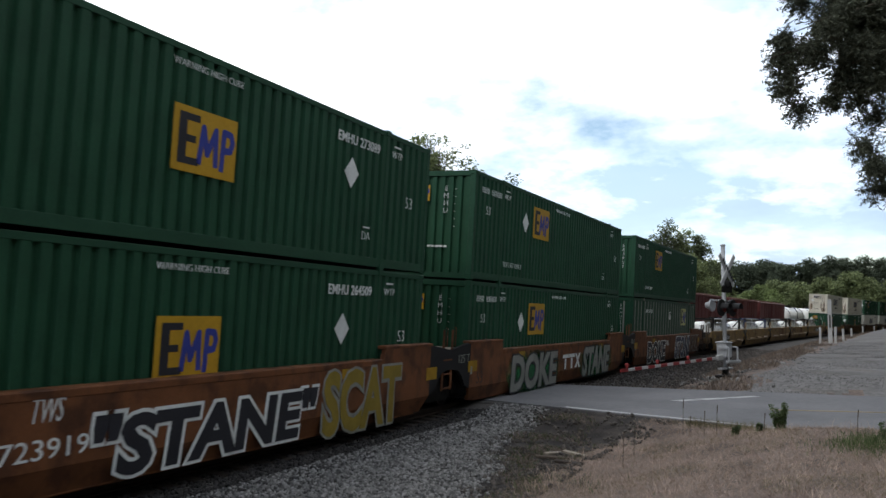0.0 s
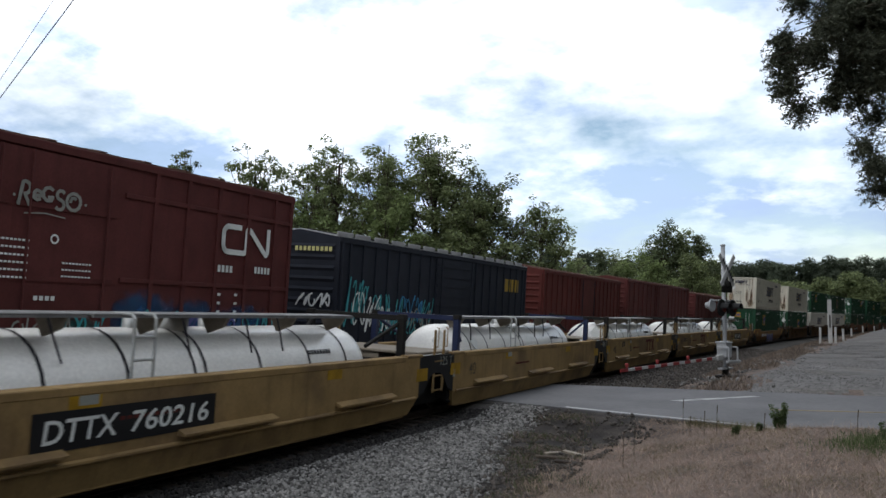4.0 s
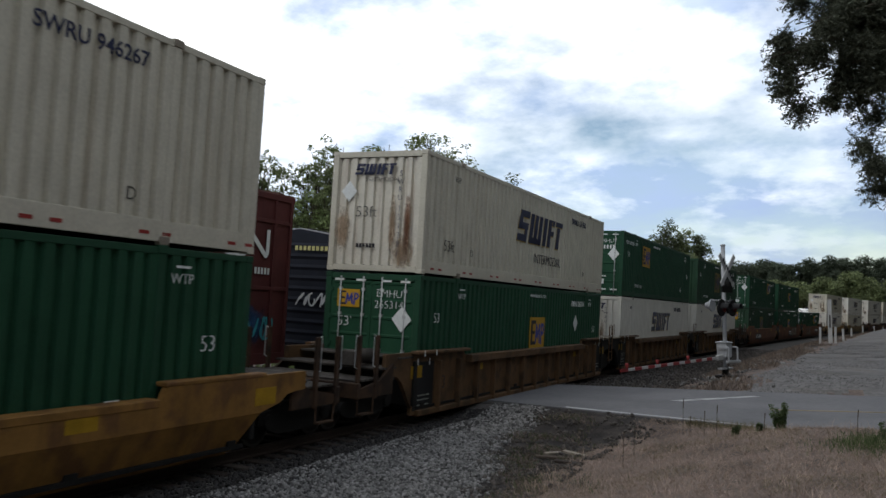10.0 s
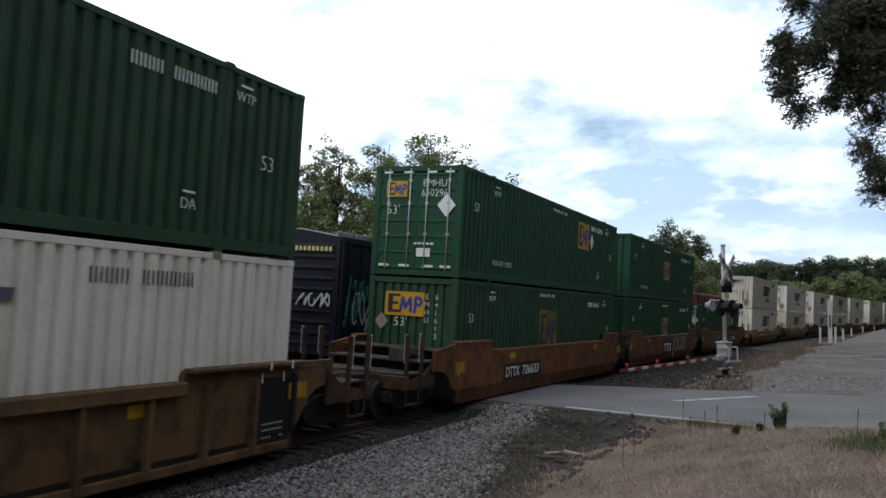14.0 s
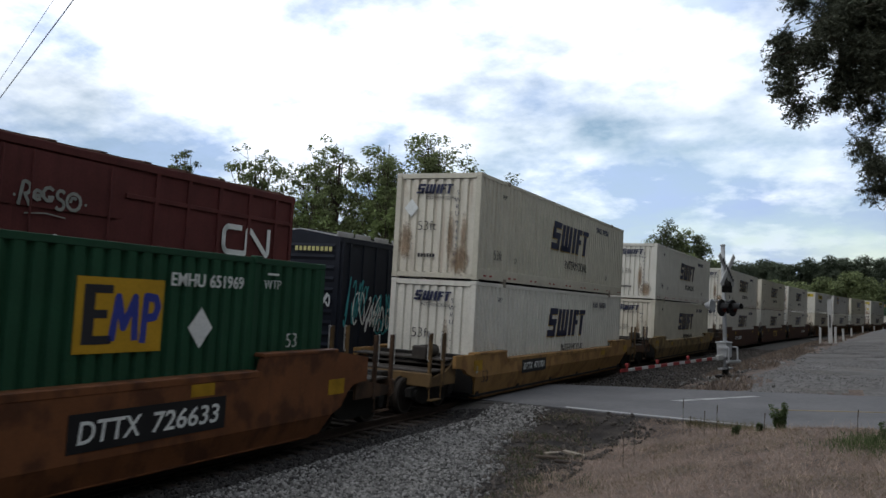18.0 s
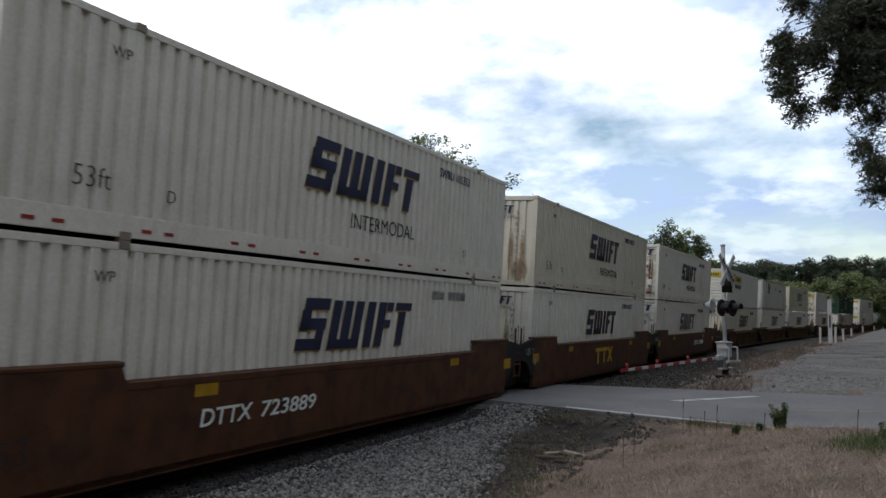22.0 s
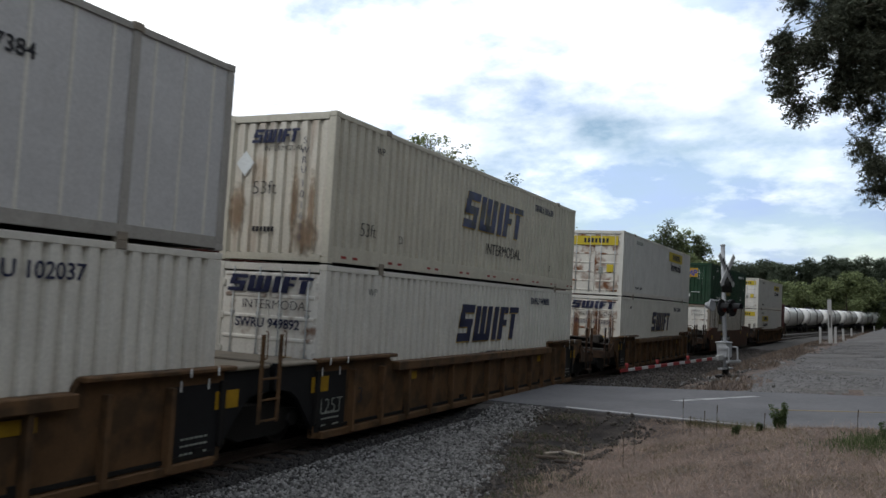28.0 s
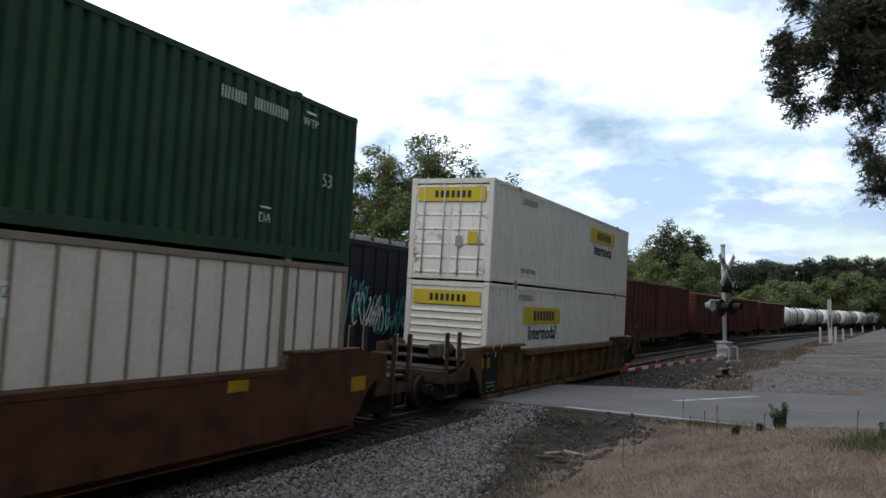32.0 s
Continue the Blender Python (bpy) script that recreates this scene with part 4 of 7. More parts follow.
def wheel_rim(bm):
    for sx in (1,):
        n = 20
        a = [bm.verts.new((sx * 0.834, math.cos(2 * math.pi * i / n) * 0.418, 0.42 + math.sin(2 * math.pi * i / n) * 0.418)) for i in range(n)]
        b = [bm.verts.new((sx * 0.834, math.cos(2 * math.pi * i / n) * 0.36, 0.42 + math.sin(2 * math.pi * i / n) * 0.36)) for i in range(n)]
        for i in range(n):
            bm.faces.new((a[i], a[(i + 1) % n], b[(i + 1) % n], b[i]))


def add_truck(root, y):
    tr = part("truck", "truck", truck, DARK, root, pose(0, y, 0), "dark cast-steel two-axle truck")
    for dy in (-0.89, 0.89):
        ws = part("wheelset", "wheelset", wheelset, WHEELM, tr, pose(0, dy, 0))
        part("wheel_rim", "wheel_rim", wheel_rim, TREAD, ws, None, "bright worn wheel rim")


def well_car(style, colour, length=CL, front_end=True, back_end=True, join=1.52, dark_ends=False, rails=True):
    """A well unit whose load sits from -length/2 to length/2; z = 0 is the rail top."""
    names = {RIBCAR: "dusty brown", DIMCAR: "grimy olive-brown", RUSTCAR: "rust-brown", BROWNCAR: "dark brown", YELCAR: "weathered yellow", OCHRE: "grimy ochre", OCHRE2: "dusty ochre"}
    kinds = {"flat": "smooth-sided", "rib": "ribbed", "tank": "low-sided"}
    root = empty("well_car", f"{names[colour]} {kinds[style]} intermodal well car", "railway wagon", "well cars of the moving train")
    hl = length / 2
    nm = colour.name
    top, low = (1.41, 0.16) if style == "flat" else (1.33, 0.08) if style == "rib" else (1.42, 0.13)
    raised, rl = (1.66, 2.05) if style == "flat" else (1.49, 2.65) if style == "rib" else (1.42, 0.5)
    if colour in (OCHRE, OCHRE2, DIMCAR):
        top, raised = 1.14, 1.34
    hw = 1.50
    short = 0.15 if style == "tank" else 0.2
    reach_f = 1.25 if front_end else join - 0.32
    reach_b = 1.25 if back_end else join - 0.32
    brk, tuck = {OCHRE: (0.74, 0.24), OCHRE2: (0.74, 0.2), DIMCAR: (0.74, 0.17), YELCAR: (0.51, 0.12), RUSTCAR: (0.50, 0.12)}.get(colour, (None, 0.0))
    arch = ((0.0, 0.24), (0.30, 0.60), (0.52, 0.86), (0.72, 0.98), (0.95, 1.02))

    def arm(bm, reach, sy):
        """The part of the side that runs on over the truck, with its arched underside."""
        pts = ([(0.0, low + 0.05)] if brk is None else [(0.0, brk)]) + [p for p in arch if p[0] < reach - 0.1 and (brk is None or p[1] > brk)] + [(reach, 1.03), (reach, min(raised, 1.5)), (0.0, raised)]
        prism(bm, [(sy * u, v) for u, v in pts], "x", -0.045, 0.045)
    for sx in (-1, 1):
        def side(bm):
            y0, y1 = -hl - short, hl + short
            base = low if brk is None else brk
            poly = [(y0, base), (y1, base), (y1, raised), (hl - rl + 0.1, raised), (hl - rl, top), (-hl + rl, top), (-hl + rl - 0.1, raised), (y0, raised)]
            prism(bm, poly, "x", -0.05, 0.05)
            if brk is not None:
                cut = 0.45 * (brk - low) / 0.66
                lo = [bm.verts.new((x - tuck, y, low)) for x in (-0.05, 0.05) for y in (y0 + cut, y1 - cut)]
                up = [bm.verts.new((x, y, brk)) for x in (-0.05, 0.046) for y in (y0, y1)]
                for a, b in ((0, 1), (1, 3), (3, 2), (2, 0)):
                    bm.faces.new((lo[a], lo[b], up[b], up[a]))
                bm.faces.new((lo[0], lo[2], lo[3], lo[1]))
        inset = hw - 0.05 - (0.17 if style == "rib" else 0)
        part("side_sill", f"sill/{style}/{nm}/{length}", side, colour, root, pose(sx * inset, 0, 0, 0, 0, 0 if sx > 0 else 180))
        for sy, real, reach in ((-1, front_end, reach_f), (1, back_end, reach_b)):
            am = colour if real else BLACK
            part("end_arm", f"arm/{style}/{am.name}/{length}/{reach:.2f}/{sy}", lambda bm: arm(bm, reach, sy), am, root, pose(sx * inset, sy * (hl + short), 0), "" if real else "black-painted end panel")
        part("top_chord", f"chord/{style}/{nm}/{length}", lambda bm: box(bm, -0.18, 0.07, -hl + rl + 0.05, hl - rl - 0.05, top - (0.17 if style == "rib" else 0.10), top + 0.02, 0.015), colour, root, pose(sx * (hw - 0.06), 0, 0, 0, 0, 0 if sx > 0 else 180))
        part("end_cap", f"cap/{style}/{nm}", lambda bm: box(bm, -0.14, 0.07, 0, rl + 0.25, raised - 0.03, raised + 0.04, 0.015), colour, root, pose(sx * (hw - 0.06), -hl - 0.3, 0))
        part("end_cap", f"cap/{style}/{nm}", lambda bm: None, colour, root, pose(sx * (hw - 0.06), hl - rl + 0.05, 0))
        part("bottom_chord", f"bchord/{style}/{nm}/{length}", lambda bm: box(bm, -0.16, 0.05, -hl + (0.3 if tuck else 0), hl - (0.3 if tuck else 0), low - 0.04, low + (0.04 if tuck else 0.10), 0.015), colour, root, pose(sx * (hw - 0.05 - tuck - (0.08 if style == "rib" else 0)), 0, 0))
        if style == "rib":
            n = 13
            for i in range(n):
                y = -hl + 1.0 + i * (length - 2.0) / (n - 1)
                part("side_rib", f"siderib/{nm}", lambda bm: box(bm, -0.02, 0.16, -0.045, 0.045, low, top - 0.05, 0.012), colour, root, pose(sx * (hw - 0.19), y, 0, 0, 0, 0 if sx > 0 else 180))
        if style == "tank":
            for i in range(3):
                part("side_step", "side_step", lambda bm: prism(bm, [(0.0, 0.0), (0.14, 0.0), (0.14, 0.03), (0.0, 0.09)], "y", -1.1, 1.1), colour, root, pose(sx * hw, -hl + 2.2 + i * (length - 4.4) / 2, 0.62) if sx > 0 else pose(sx * hw, -hl + 2.2 + i * (length - 4.4) / 2, 0.62, 0, 0, 180))
    part("well_floor", f"floor/{length}", lambda bm: (box(bm, -1.36, 1.36, -hl, hl, 0.2, 0.26), *[box(bm, -1.36, 1.36, y - 0.1, y + 0.1, 0.26, 0.34) for y in np.linspace(-hl + 0.3, hl - 0.3, 6)]), DARK, root)
    for sy, real, reach in ((-1, front_end, reach_f), (1, back_end, reach_b)):
        flip = pose(0, 0, 0) if sy > 0 else pose(0, 0, 0, 0, 0, 180)
        at = pose(0, sy * hl, 0)
        part("end_bulkhead", f"bulk/{nm}", lambda bm: box(bm, -1.4, 1.4, 0.1, 0.22, 0.30, 1.30, 0.02), DARK if real else colour, root, at @ flip)
        if not real:
            part("end_platform", f"platform/{nm}/{reach:.2f}", lambda bm: (box(bm, -1.40, 1.40, 0.22, reach + 0.1, 1.43, 1.50, 0.02), box(bm, -0.35, 0.35, 0.3, reach + 0.15, 0.6, 1.44, 0.02)), TAUPE, root, at @ flip)
        else:
            em = TANEND if colour in (YELCAR, OCHRE2) else GRIMEND
            # three deck levels step down to the coupler
            deck = min(1.46, raised - 0.12)
            for z, y0, y1 in ((deck, 0.22, 1.05), ((deck + 0.98) / 2, 1.0, 1.75), (0.98, 1.72, 2.62)):
                part("deck_step", f"deck/{z:.2f}", lambda bm: (*[box(bm, -1.34, 1.34, y, y + 0.16, z, z + 0.045, 0.006) for y in np.arange(y0, y1 - 0.1, 0.19)], box(bm, -1.30, 1.30, y0, y0 + 0.05, z - 0.24, z)), STEPDECK, root, at @ flip, "dull grey steel deck step")
            part("end_sill", f"endsill/{nm}", lambda bm: box(bm, -1.45, 1.45, 2.62, 2.74, 0.66, 0.98, 0.02), em, root, at @ flip)
            part("centre_beam", f"cbeam/{nm}", lambda bm: box(bm, -0.34, 0.34, 0.3, 3.1, 0.62, 0.96, 0.02), DARK, root, at @ flip)
            part("coupler", "coupler", lambda bm: (box(bm, -0.12, 0.12, 3.1, 3.42, 0.72, 0.92, 0.03), box(bm, -0.16, 0.2, 3.38, 3.52, 0.66, 0.98, 0.04)), DARK, root, at @ flip)
            part("brake_hose", "brake_hose", lambda bm: pipe(bm, [(0.3, 2.75, 0.7), (0.36, 3.0, 0.5), (0.34, 3.25, 0.42), (0.3, 3.5, 0.48)], 0.028), BLACK, root, at @ flip)
            for x in (-1.38, 1.38):
                for y in (1.95, 2.66):
                    part("end_post", f"endpost/{nm}", lambda bm: box(bm, -0.035, 0.035, -0.05, 0.05, 0.62, 1.92, 0.008), em, root, at @ flip @ pose(x, y, 0))
                    part("grab_iron", "grab_iron", lambda bm: pipe(bm, [(0, 0.05, 1.9), (0, 0.14, 1.93), (0, 0.14, 1.3), (0, 0.05, 1.27)], 0.011), ROD, root, at @ flip @ pose(x, y, 0), "bare steel grab iron")
                part("stirrup_step", f"stirrup/{nm}", lambda bm: (pipe(bm, [(0, 2.0, 0.7), (0, 2.02, 0.34), (0, 2.6, 0.34), (0, 2.64, 0.7)], 0.02), box(bm, -0.06, 0.06, 2.05, 2.58, 0.33, 0.36)), em, root, at @ flip @ pose(x, 0, 0))
                part("corner_bracket", f"cbracket/{nm}", lambda bm: prism(bm, [(1.22, 0.66), (2.62, 0.66), (2.62, 0.84), (1.75, 0.98), (1.22, 1.30)], "x", -0.03, 0.03), em, root, at @ flip @ pose(x * 0.985, 0, 0))
            if style == "tank" and sy < 0:
                part("air_reservoir", "air_reservoir", lambda bm: (cyl(bm, (0.62, 0.35, 1.78), (0.62, 1.25, 1.78), 0.21, 16), cyl(bm, (0.62, 1.25, 1.78), (0.62, 1.34, 1.78), 0.21, 16, 0.12), cyl(bm, (0.62, 0.26, 1.78), (0.62, 0.35, 1.78), 0.12, 16, 0.21), *[box(bm, 0.4, 0.84, y, y + 0.06, 1.5, 1.66) for y in (0.5, 1.05)]), em, root, at @ flip, "dusty tan air reservoir drum")
                part("air_pipe", "air_pipe", lambda bm: [pipe(bm, [(0.9, y, 1.5), (0.95, y + 0.1, 1.86), (0.8, y + 0.2, 1.96), (0.62, y + 0.2, 1.98)], 0.018) for y in (0.7, 0.95)], ROD, root, at @ flip)
            part("brake_cylinder", "brake_cylinder", lambda bm: (cyl(bm, (-0.7, 1.1, 1.42), (-0.7, 1.75, 1.42), 0.16, 14), box(bm, -0.9, -0.5, 1.75, 1.95, 1.22, 1.56, 0.03)), STEPDECK, root, at @ flip)
            add_truck(root, sy * (hl + 1.85))
        if not real:
            part("articulation", "articulation", lambda bm: (box(bm, -0.5, 0.5, 0.6, join + 0.02, 0.55, 0.85, 0.03), cyl(bm, (0, join, 0.5), (0, join, 1.05), 0.28, 12)), DARK, root, at @ flip)
            if sy > 0:
                part("ladder", f"ladder/{nm}", lambda bm: (*[box(bm, 1.46, 1.49, y - 0.045, y + 0.045, 0.55, 2.0, 0.006) for y in (0.95, 1.45)], *[box(bm, 1.46, 1.5, 0.95, 1.45, z, z + 0.03) for z in (0.58, 0.92, 1.26)],
                     *[pipe(bm, [(1.5, y, 1.6), (1.55, y, 1.62), (1.55, y, 2.04), (1.5, y, 2.06)], 0.012, 5) for y in (0.97, 1.47)]), colour, root, at)
                part("ladder", f"ladder_far/{nm}", lambda bm: (*[box(bm, -1.49, -1.46, y - 0.045, y + 0.045, 0.55, 2.0, 0.006) for y in (0.95, 1.45)], *[box(bm, -1.5, -1.46, 0.95, 1.45, z, z + 0.03) for z in (0.58, 0.92, 1.26)]), colour, root, at)
            if sy > 0:
                add_truck(root, hl + join)
    # stencil panels
    if style == "tank":
        for sgn in (-1, 1):
            part("side_ridge", "side_ridge", lambda bm: prism(bm, [(0.0, 0.0), (0.05, 0.02), (0.05, 0.05), (0.0, 0.08)], "y", -hl, hl), colour, root, pose(hw - 0.01, 0, 0.47, 0, 0, 0) if sgn > 0 else pose(-hw + 0.01, 0, 0.47, 0, 0, 180))
    if not front_end:
        letters(root, "125T" if style == "rib" else "125 T", 0.40 if style == "rib" else 0.3, SILVER, side_at(hw + 0.0 if style != "rib" else hw - 0.16, -hl - 0.62 if style != "rib" else -hl + 0.35, 1.26 if style != "rib" else 0.62))
    if style == "rib":
        for sgn, yy in ((1, -hl + 0.35), (1, hl - 0.4)):
            part("stencil_panel", "stencil_panel", lambda bm: flat(bm, [(-0.5, -0.55), (0.5, -0.55), (0.5, 0.55), (-0.5, 0.55)], 0.008), BLACK, root, side_at(hw - 0.169, yy, 0.72), "black stencil panel")
            for z in (0.50, 0.40, 0.28):
                small_writing(root, 6, 0.07, 0.03, 0.03, SILVER, side_at(hw - 0.160, yy, z))
            for dy in (-0.35, 0.25):
                small_writing(root, 1, 0.035, 0.13, 0.02, WHITEL, side_at(hw + 0.011, yy + dy, raised - 0.01))
                small_writing(root, 1, 0.035, 0.16, 0.02, WHITEL, side_at(hw - 0.160, yy + dy, raised - 0.22))
    letters(root, "53" if style != "tank" else "40", 0.46, INK, side_at(hw if style != "rib" else hw - 0.162, -hl + (0.45 if style == "flat" else 1.3 if style == "rib" else 1.0), 0.72 if style != "tank" else 0.98))
    sx = hw - 0.002 if style != "rib" else hw - 0.162
    small_writing(root, 1, 0.55, 0.28, 0.02, GRIMYEL, side_at(sx, -hl - 0.05, 1.05))
    small_writing(root, 1, 0.5, 0.18, 0.02, GRIMYEL, side_at(sx, -hl + 3.6, top - 0.19 if style != "rib" else 1.0))
    small_writing(root, 1, 0.5, 0.18, 0.02, GRIMYEL, side_at(sx, hl - 3.4, top - 0.19 if style != "rib" else 1.0))
    small_writing(root, 1, 0.55, 0.28, 0.02, GRIMYEL, side_at(sx, hl + 0.3, 1.0))
    small_writing(root, 1, 0.12, 0.2, 0.02, SILVER, side_at(sx, -hl - 0.12, 0.95))
    return root


def tank(blue=False):
    """A forty-foot tank container: white shell with bands in an open end frame."""
    root = empty("tank_container", "white banded tank container with dark end frames and walkway", "tank container", "tank containers")
    hl, r = 6.05, 0.90
    fm = TANKBLUE if blue else DARK
    zc = 0.78

    def shell(bm):
        n, rings = 28, []
        for y, k in ((-5.35, 0.02), (-5.33, 0.4), (-5.22, 0.72), (-5.0, 0.93), (-4.75, 1.0), (4.75, 1.0), (5.0, 0.93), (5.22, 0.72), (5.33, 0.4), (5.35, 0.02)):
            rings.append([bm.verts.new((math.cos(2 * math.pi * i / n) * r * k, y, zc + math.sin(2 * math.pi * i / n) * r * k)) for i in range(n)])
        for a, b in zip(rings[:-1], rings[1:]):
            for i in range(n):
                bm.faces.new((a[i], a[(i + 1) % n], b[(i + 1) % n], b[i])).smooth = True
        bm.faces.new(rings[0]); bm.faces.new(rings[-1])
    sh = part("tank_shell", "tank_shell", shell, TANKW, root)
    for y in (-4.2, -3.0, -1.6, -0.25, 0.0, 1.4, 2.9, 4.2):
        def band(bm):
            n = 28
            for i in range(n):
                a0, a1 = 2 * math.pi * i / n, 2 * math.pi * (i + 1) / n
                bm.faces.new([bm.verts.new((math.cos(a) * (r + 0.008), yy, zc + math.sin(a) * (r + 0.008))) for a, yy in ((a0, -0.03), (a1, -0.03), (a1, 0.03), (a0, 0.03))])
        part("band", "band", band, INK, sh, pose(0, y, 0))
    for sy in (-1, 1):
        part("end_frame", f"tank_end/{blue}", lambda bm: (*[box(bm, x - 0.08, x + 0.08, -0.08, 0.08, -0.1, 1.98, 0.012) for x in (-1.2, 1.2)], box(bm, -1.2, 1.2, -0.06, 0.06, 1.84, 1.96), box(bm, -1.2, 1.2, -0.06, 0.06, 0.02, 0.16),
             pipe(bm, [(-1.2, 0, 0.9), (-0.5, 0, 0.1)], 0.05), pipe(bm, [(1.2, 0, 0.9), (0.5, 0, 0.1)], 0.05)), fm, root, pose(0, sy * (hl - 0.1), 0))
        for x in (-1.2, 1.2):
            part("corner_casting", "tank_casting", lambda bm: box(bm, -0.09, 0.09, -0.09, 0.09, 0, 0.12, 0.01), fm, root, pose(x, sy * (hl - 0.1), 1.87))
        part("saddle", f"saddle/{blue}", lambda bm: (box(bm, -0.9, 0.9, -0.9, 0.0, 0.05, 0.35), *[pipe(bm, [(x, -0.1, 1.8), (x * 0.75, -1.1, zc + 0.5)], 0.045) for x in (-1.15, 1.15)]), fm, root, pose(0, sy * hl, 0) @ (pose(0, 0, 0) if sy > 0 else pose(0, 0, 0, 0, 0, 180)))
    for y0, y1 in ((-5.0, -2.4), (-2.3, 2.0), (2.1, 4.4)):
        part("walkway", f"tank_walkway/{y1 - y0:.1f}", lambda bm: (box(bm, 0.22, 0.86, 0, y1 - y0, 1.90, 1.93, 0.008), box(bm, 0.22, 0.26, 0, y1 - y0, 1.85, 1.90), box(bm, 0.82, 0.86, 0, y1 - y0, 1.87, 1.90)), WALKPLATE, root, pose(0, y0, 0), "grey walkway plate")
    for y in (-4.4, -3.0, -0.6, 0.9, 1.8):
        part("walkway_bracket", "tank_bracket", lambda bm: pipe(bm, [(0.84, 0, 1.88), (0.86, 0.1, 1.6), (0.80, 0.3, 1.28)], 0.017, 5), INK, root, pose(0, y, 0))
    for y in (-4.7, -2.7, -1.0, 0.5, 2.4, 4.1):
        part("walkway_gusset", "tank_gusset", lambda bm: prism(bm, [(0.26, 1.88), (0.84, 1.88), (0.74, 1.72), (0.42, 1.60)], "y", -0.03, 0.03), TAUPE, root, pose(0, y, 0), "grey gusset plate under the walkway")
    part("manway", "manway", lambda bm: (cyl(bm, (0, 0, 1.5), (0, 0, 1.87), 0.32, 16), *[cyl(bm, (0, y, 1.5), (0, y, 1.86), 0.12, 10) for y in (-0.8, 0.9)]), ROD, root)
    part("ladder", "tank_ladder", lambda bm: (pipe(bm, [(1.1, -0.2, 0.4), (1.1, -0.2, 1.86), (1.04, -0.2, 1.93), (0.7, -0.2, 1.93)], 0.022), pipe(bm, [(1.1, 0.2, 0.4), (1.1, 0.2, 1.86), (1.04, 0.2, 1.93), (0.7, 0.2, 1.93)], 0.022), *[pipe(bm, [(1.1, -0.2, z), (1.1, 0.2, z)], 0.02) for z in (0.6, 0.95, 1.3, 1.62)]), ROD, root, pose(0, -1.6, 0))
    diamond(root, side_at(0.80, -3.9, 1.22) @ pose(0, 0, 0, -28, 0, 0), 0.25)
    diamond(root, end_at(0.8, -hl - 0.0, 1.3), 0.25)
    small_writing(root, 8, 0.06, 0.09, 0.04, INK, side_at(0.80, 3.3, 1.22) @ pose(0, 0, 0, -28, 0, 0))
    return root


MOVING = []      # (thing, place along the line at the start, height over the rail)


def car(u, style, colour, lower=None, upper=None, front_end=True, back_end=True, join=1.52):
    w = well_car(style, colour, CL, front_end, back_end, join)
    MOVING.append((w, u + CL / 2, 0.0))
    if lower:
        MOVING.append((container(**lower), u + CL / 2, 0.36))
    if upper:
        MOVING.append((container(**upper), u + CL / 2, 0.36 + CH + 0.03))
    return w


def green(logo, z=1.98, front="plain", size=(1.5, 0.98), num="", mark=None):
    return dict(diamond_at=mark, style="green", front=front, logo=logo, logo_z=z, logo_size=size, num=num)


def white(front="plain", faded=False, style="white", num=""):
    return dict(style=style, front=front, faded=faded, num=num)


def band(logo, z=2.25, front="louvre"):
    return dict(style="yellowband", front=front, logo=logo, logo_z=z)


A = car(1.25, "flat", RUSTCAR, green(7.6, 1.45, size=(1.35, 0.95), num="264509", mark=(12.48, 1.7)), green(7.63, 1.55, size=(1.38, 0.95), num="273089", mark=(12.48, 1.8)), True, False)
B = car(19.95, "flat", RUSTCAR, green(4.55, 1.90, mark=(3.9, 1.8)), green(4.6, 2.0, mark=(3.9, 1.9)), False, False)
C = car(38.65, "flat", RUSTCAR, dict(style="greenrib", logo=11.3, logo_z=2.04, num="243320"), green(4.2, 2.0, num="683007"), False, True)
TANKS = []
for i in range(5):
    ctr = 67.45 + 14.9 * i
    w = well_car("tank", YELCAR, 12.7, i == 0, i == 4, 1.41)
    TANKS.append(w)
    MOVING.append((w, ctr, 0.0))
    MOVING.append((tank(i == 1), ctr + 0.15, 0.36))
G = car(139.15, "flat", OCHRE, green(4.15, 1.87, num="648223"), white(style="cream", num="946267"))
H = car(161.22, "rib", RIBCAR, green(7.58, 1.46, "doors", size=(1.42, 0.98), num="265314", mark=(12.5, 1.75)), white(style="cream", num="151381"), True, False)
I = car(180.57, "rib", RIBCAR, white(faded=True), green(3.6, 2.0, "doors"), False, False)
J = car(199.15, "rib", RIBCAR, white(faded=True), green(6.2, 1.6, size=(1.85, 1.36)), False, True)
K = car(222.17, "flat", RUSTCAR, green(6.4, 1.54, size=(1.8, 1.3), num="641613"), green(10.28, 2.06, "doors", size=(1.4, 0.98), num="650296", mark=(12.1, 1.95)), True, False)
L = car(240.72, "flat", RUSTCAR, green(7.2, 1.5, size=(1.38, 0.95)), green(7.2, 1.57, size=(1.38, 0.95)), False, False)
M = car(259.72, "flat", RUSTCAR, green(10.3, 1.93, "doors", num="651969", mark=(12.6, 1.75)), None, False, True)
N = car(282.9, "flat", OCHRE2, white(), white(style="cream", num="949304"))
O = car(305.84, "flat", DIMCAR, white(style="cream"), white(num="100177"))
P = car(328.97, "flat", BROWNCAR, white(), white(num="101352"), True, False)
Q = car(347.75, "flat", BROWNCAR, white(num="104227"), white(style="cream", num="950377"), False, False)
R_ = car(366.57, "flat", BROWNCAR, white("doors", True, num="101465"), white("rusty", num="103176"), False, True)
S = car(389.76, "rib", RIBCAR, white(style="cream"), band(2.8), True, False)
T = car(408.69, "rib", RIBCAR, white(faded=True, num="102037"), dict(style="greyrib", num="637384"), False, False)
U = car(427.59, "rib", RIBCAR, white("doors", num="949892"), white(faded=True, style="cream", num="101639"), False, True)
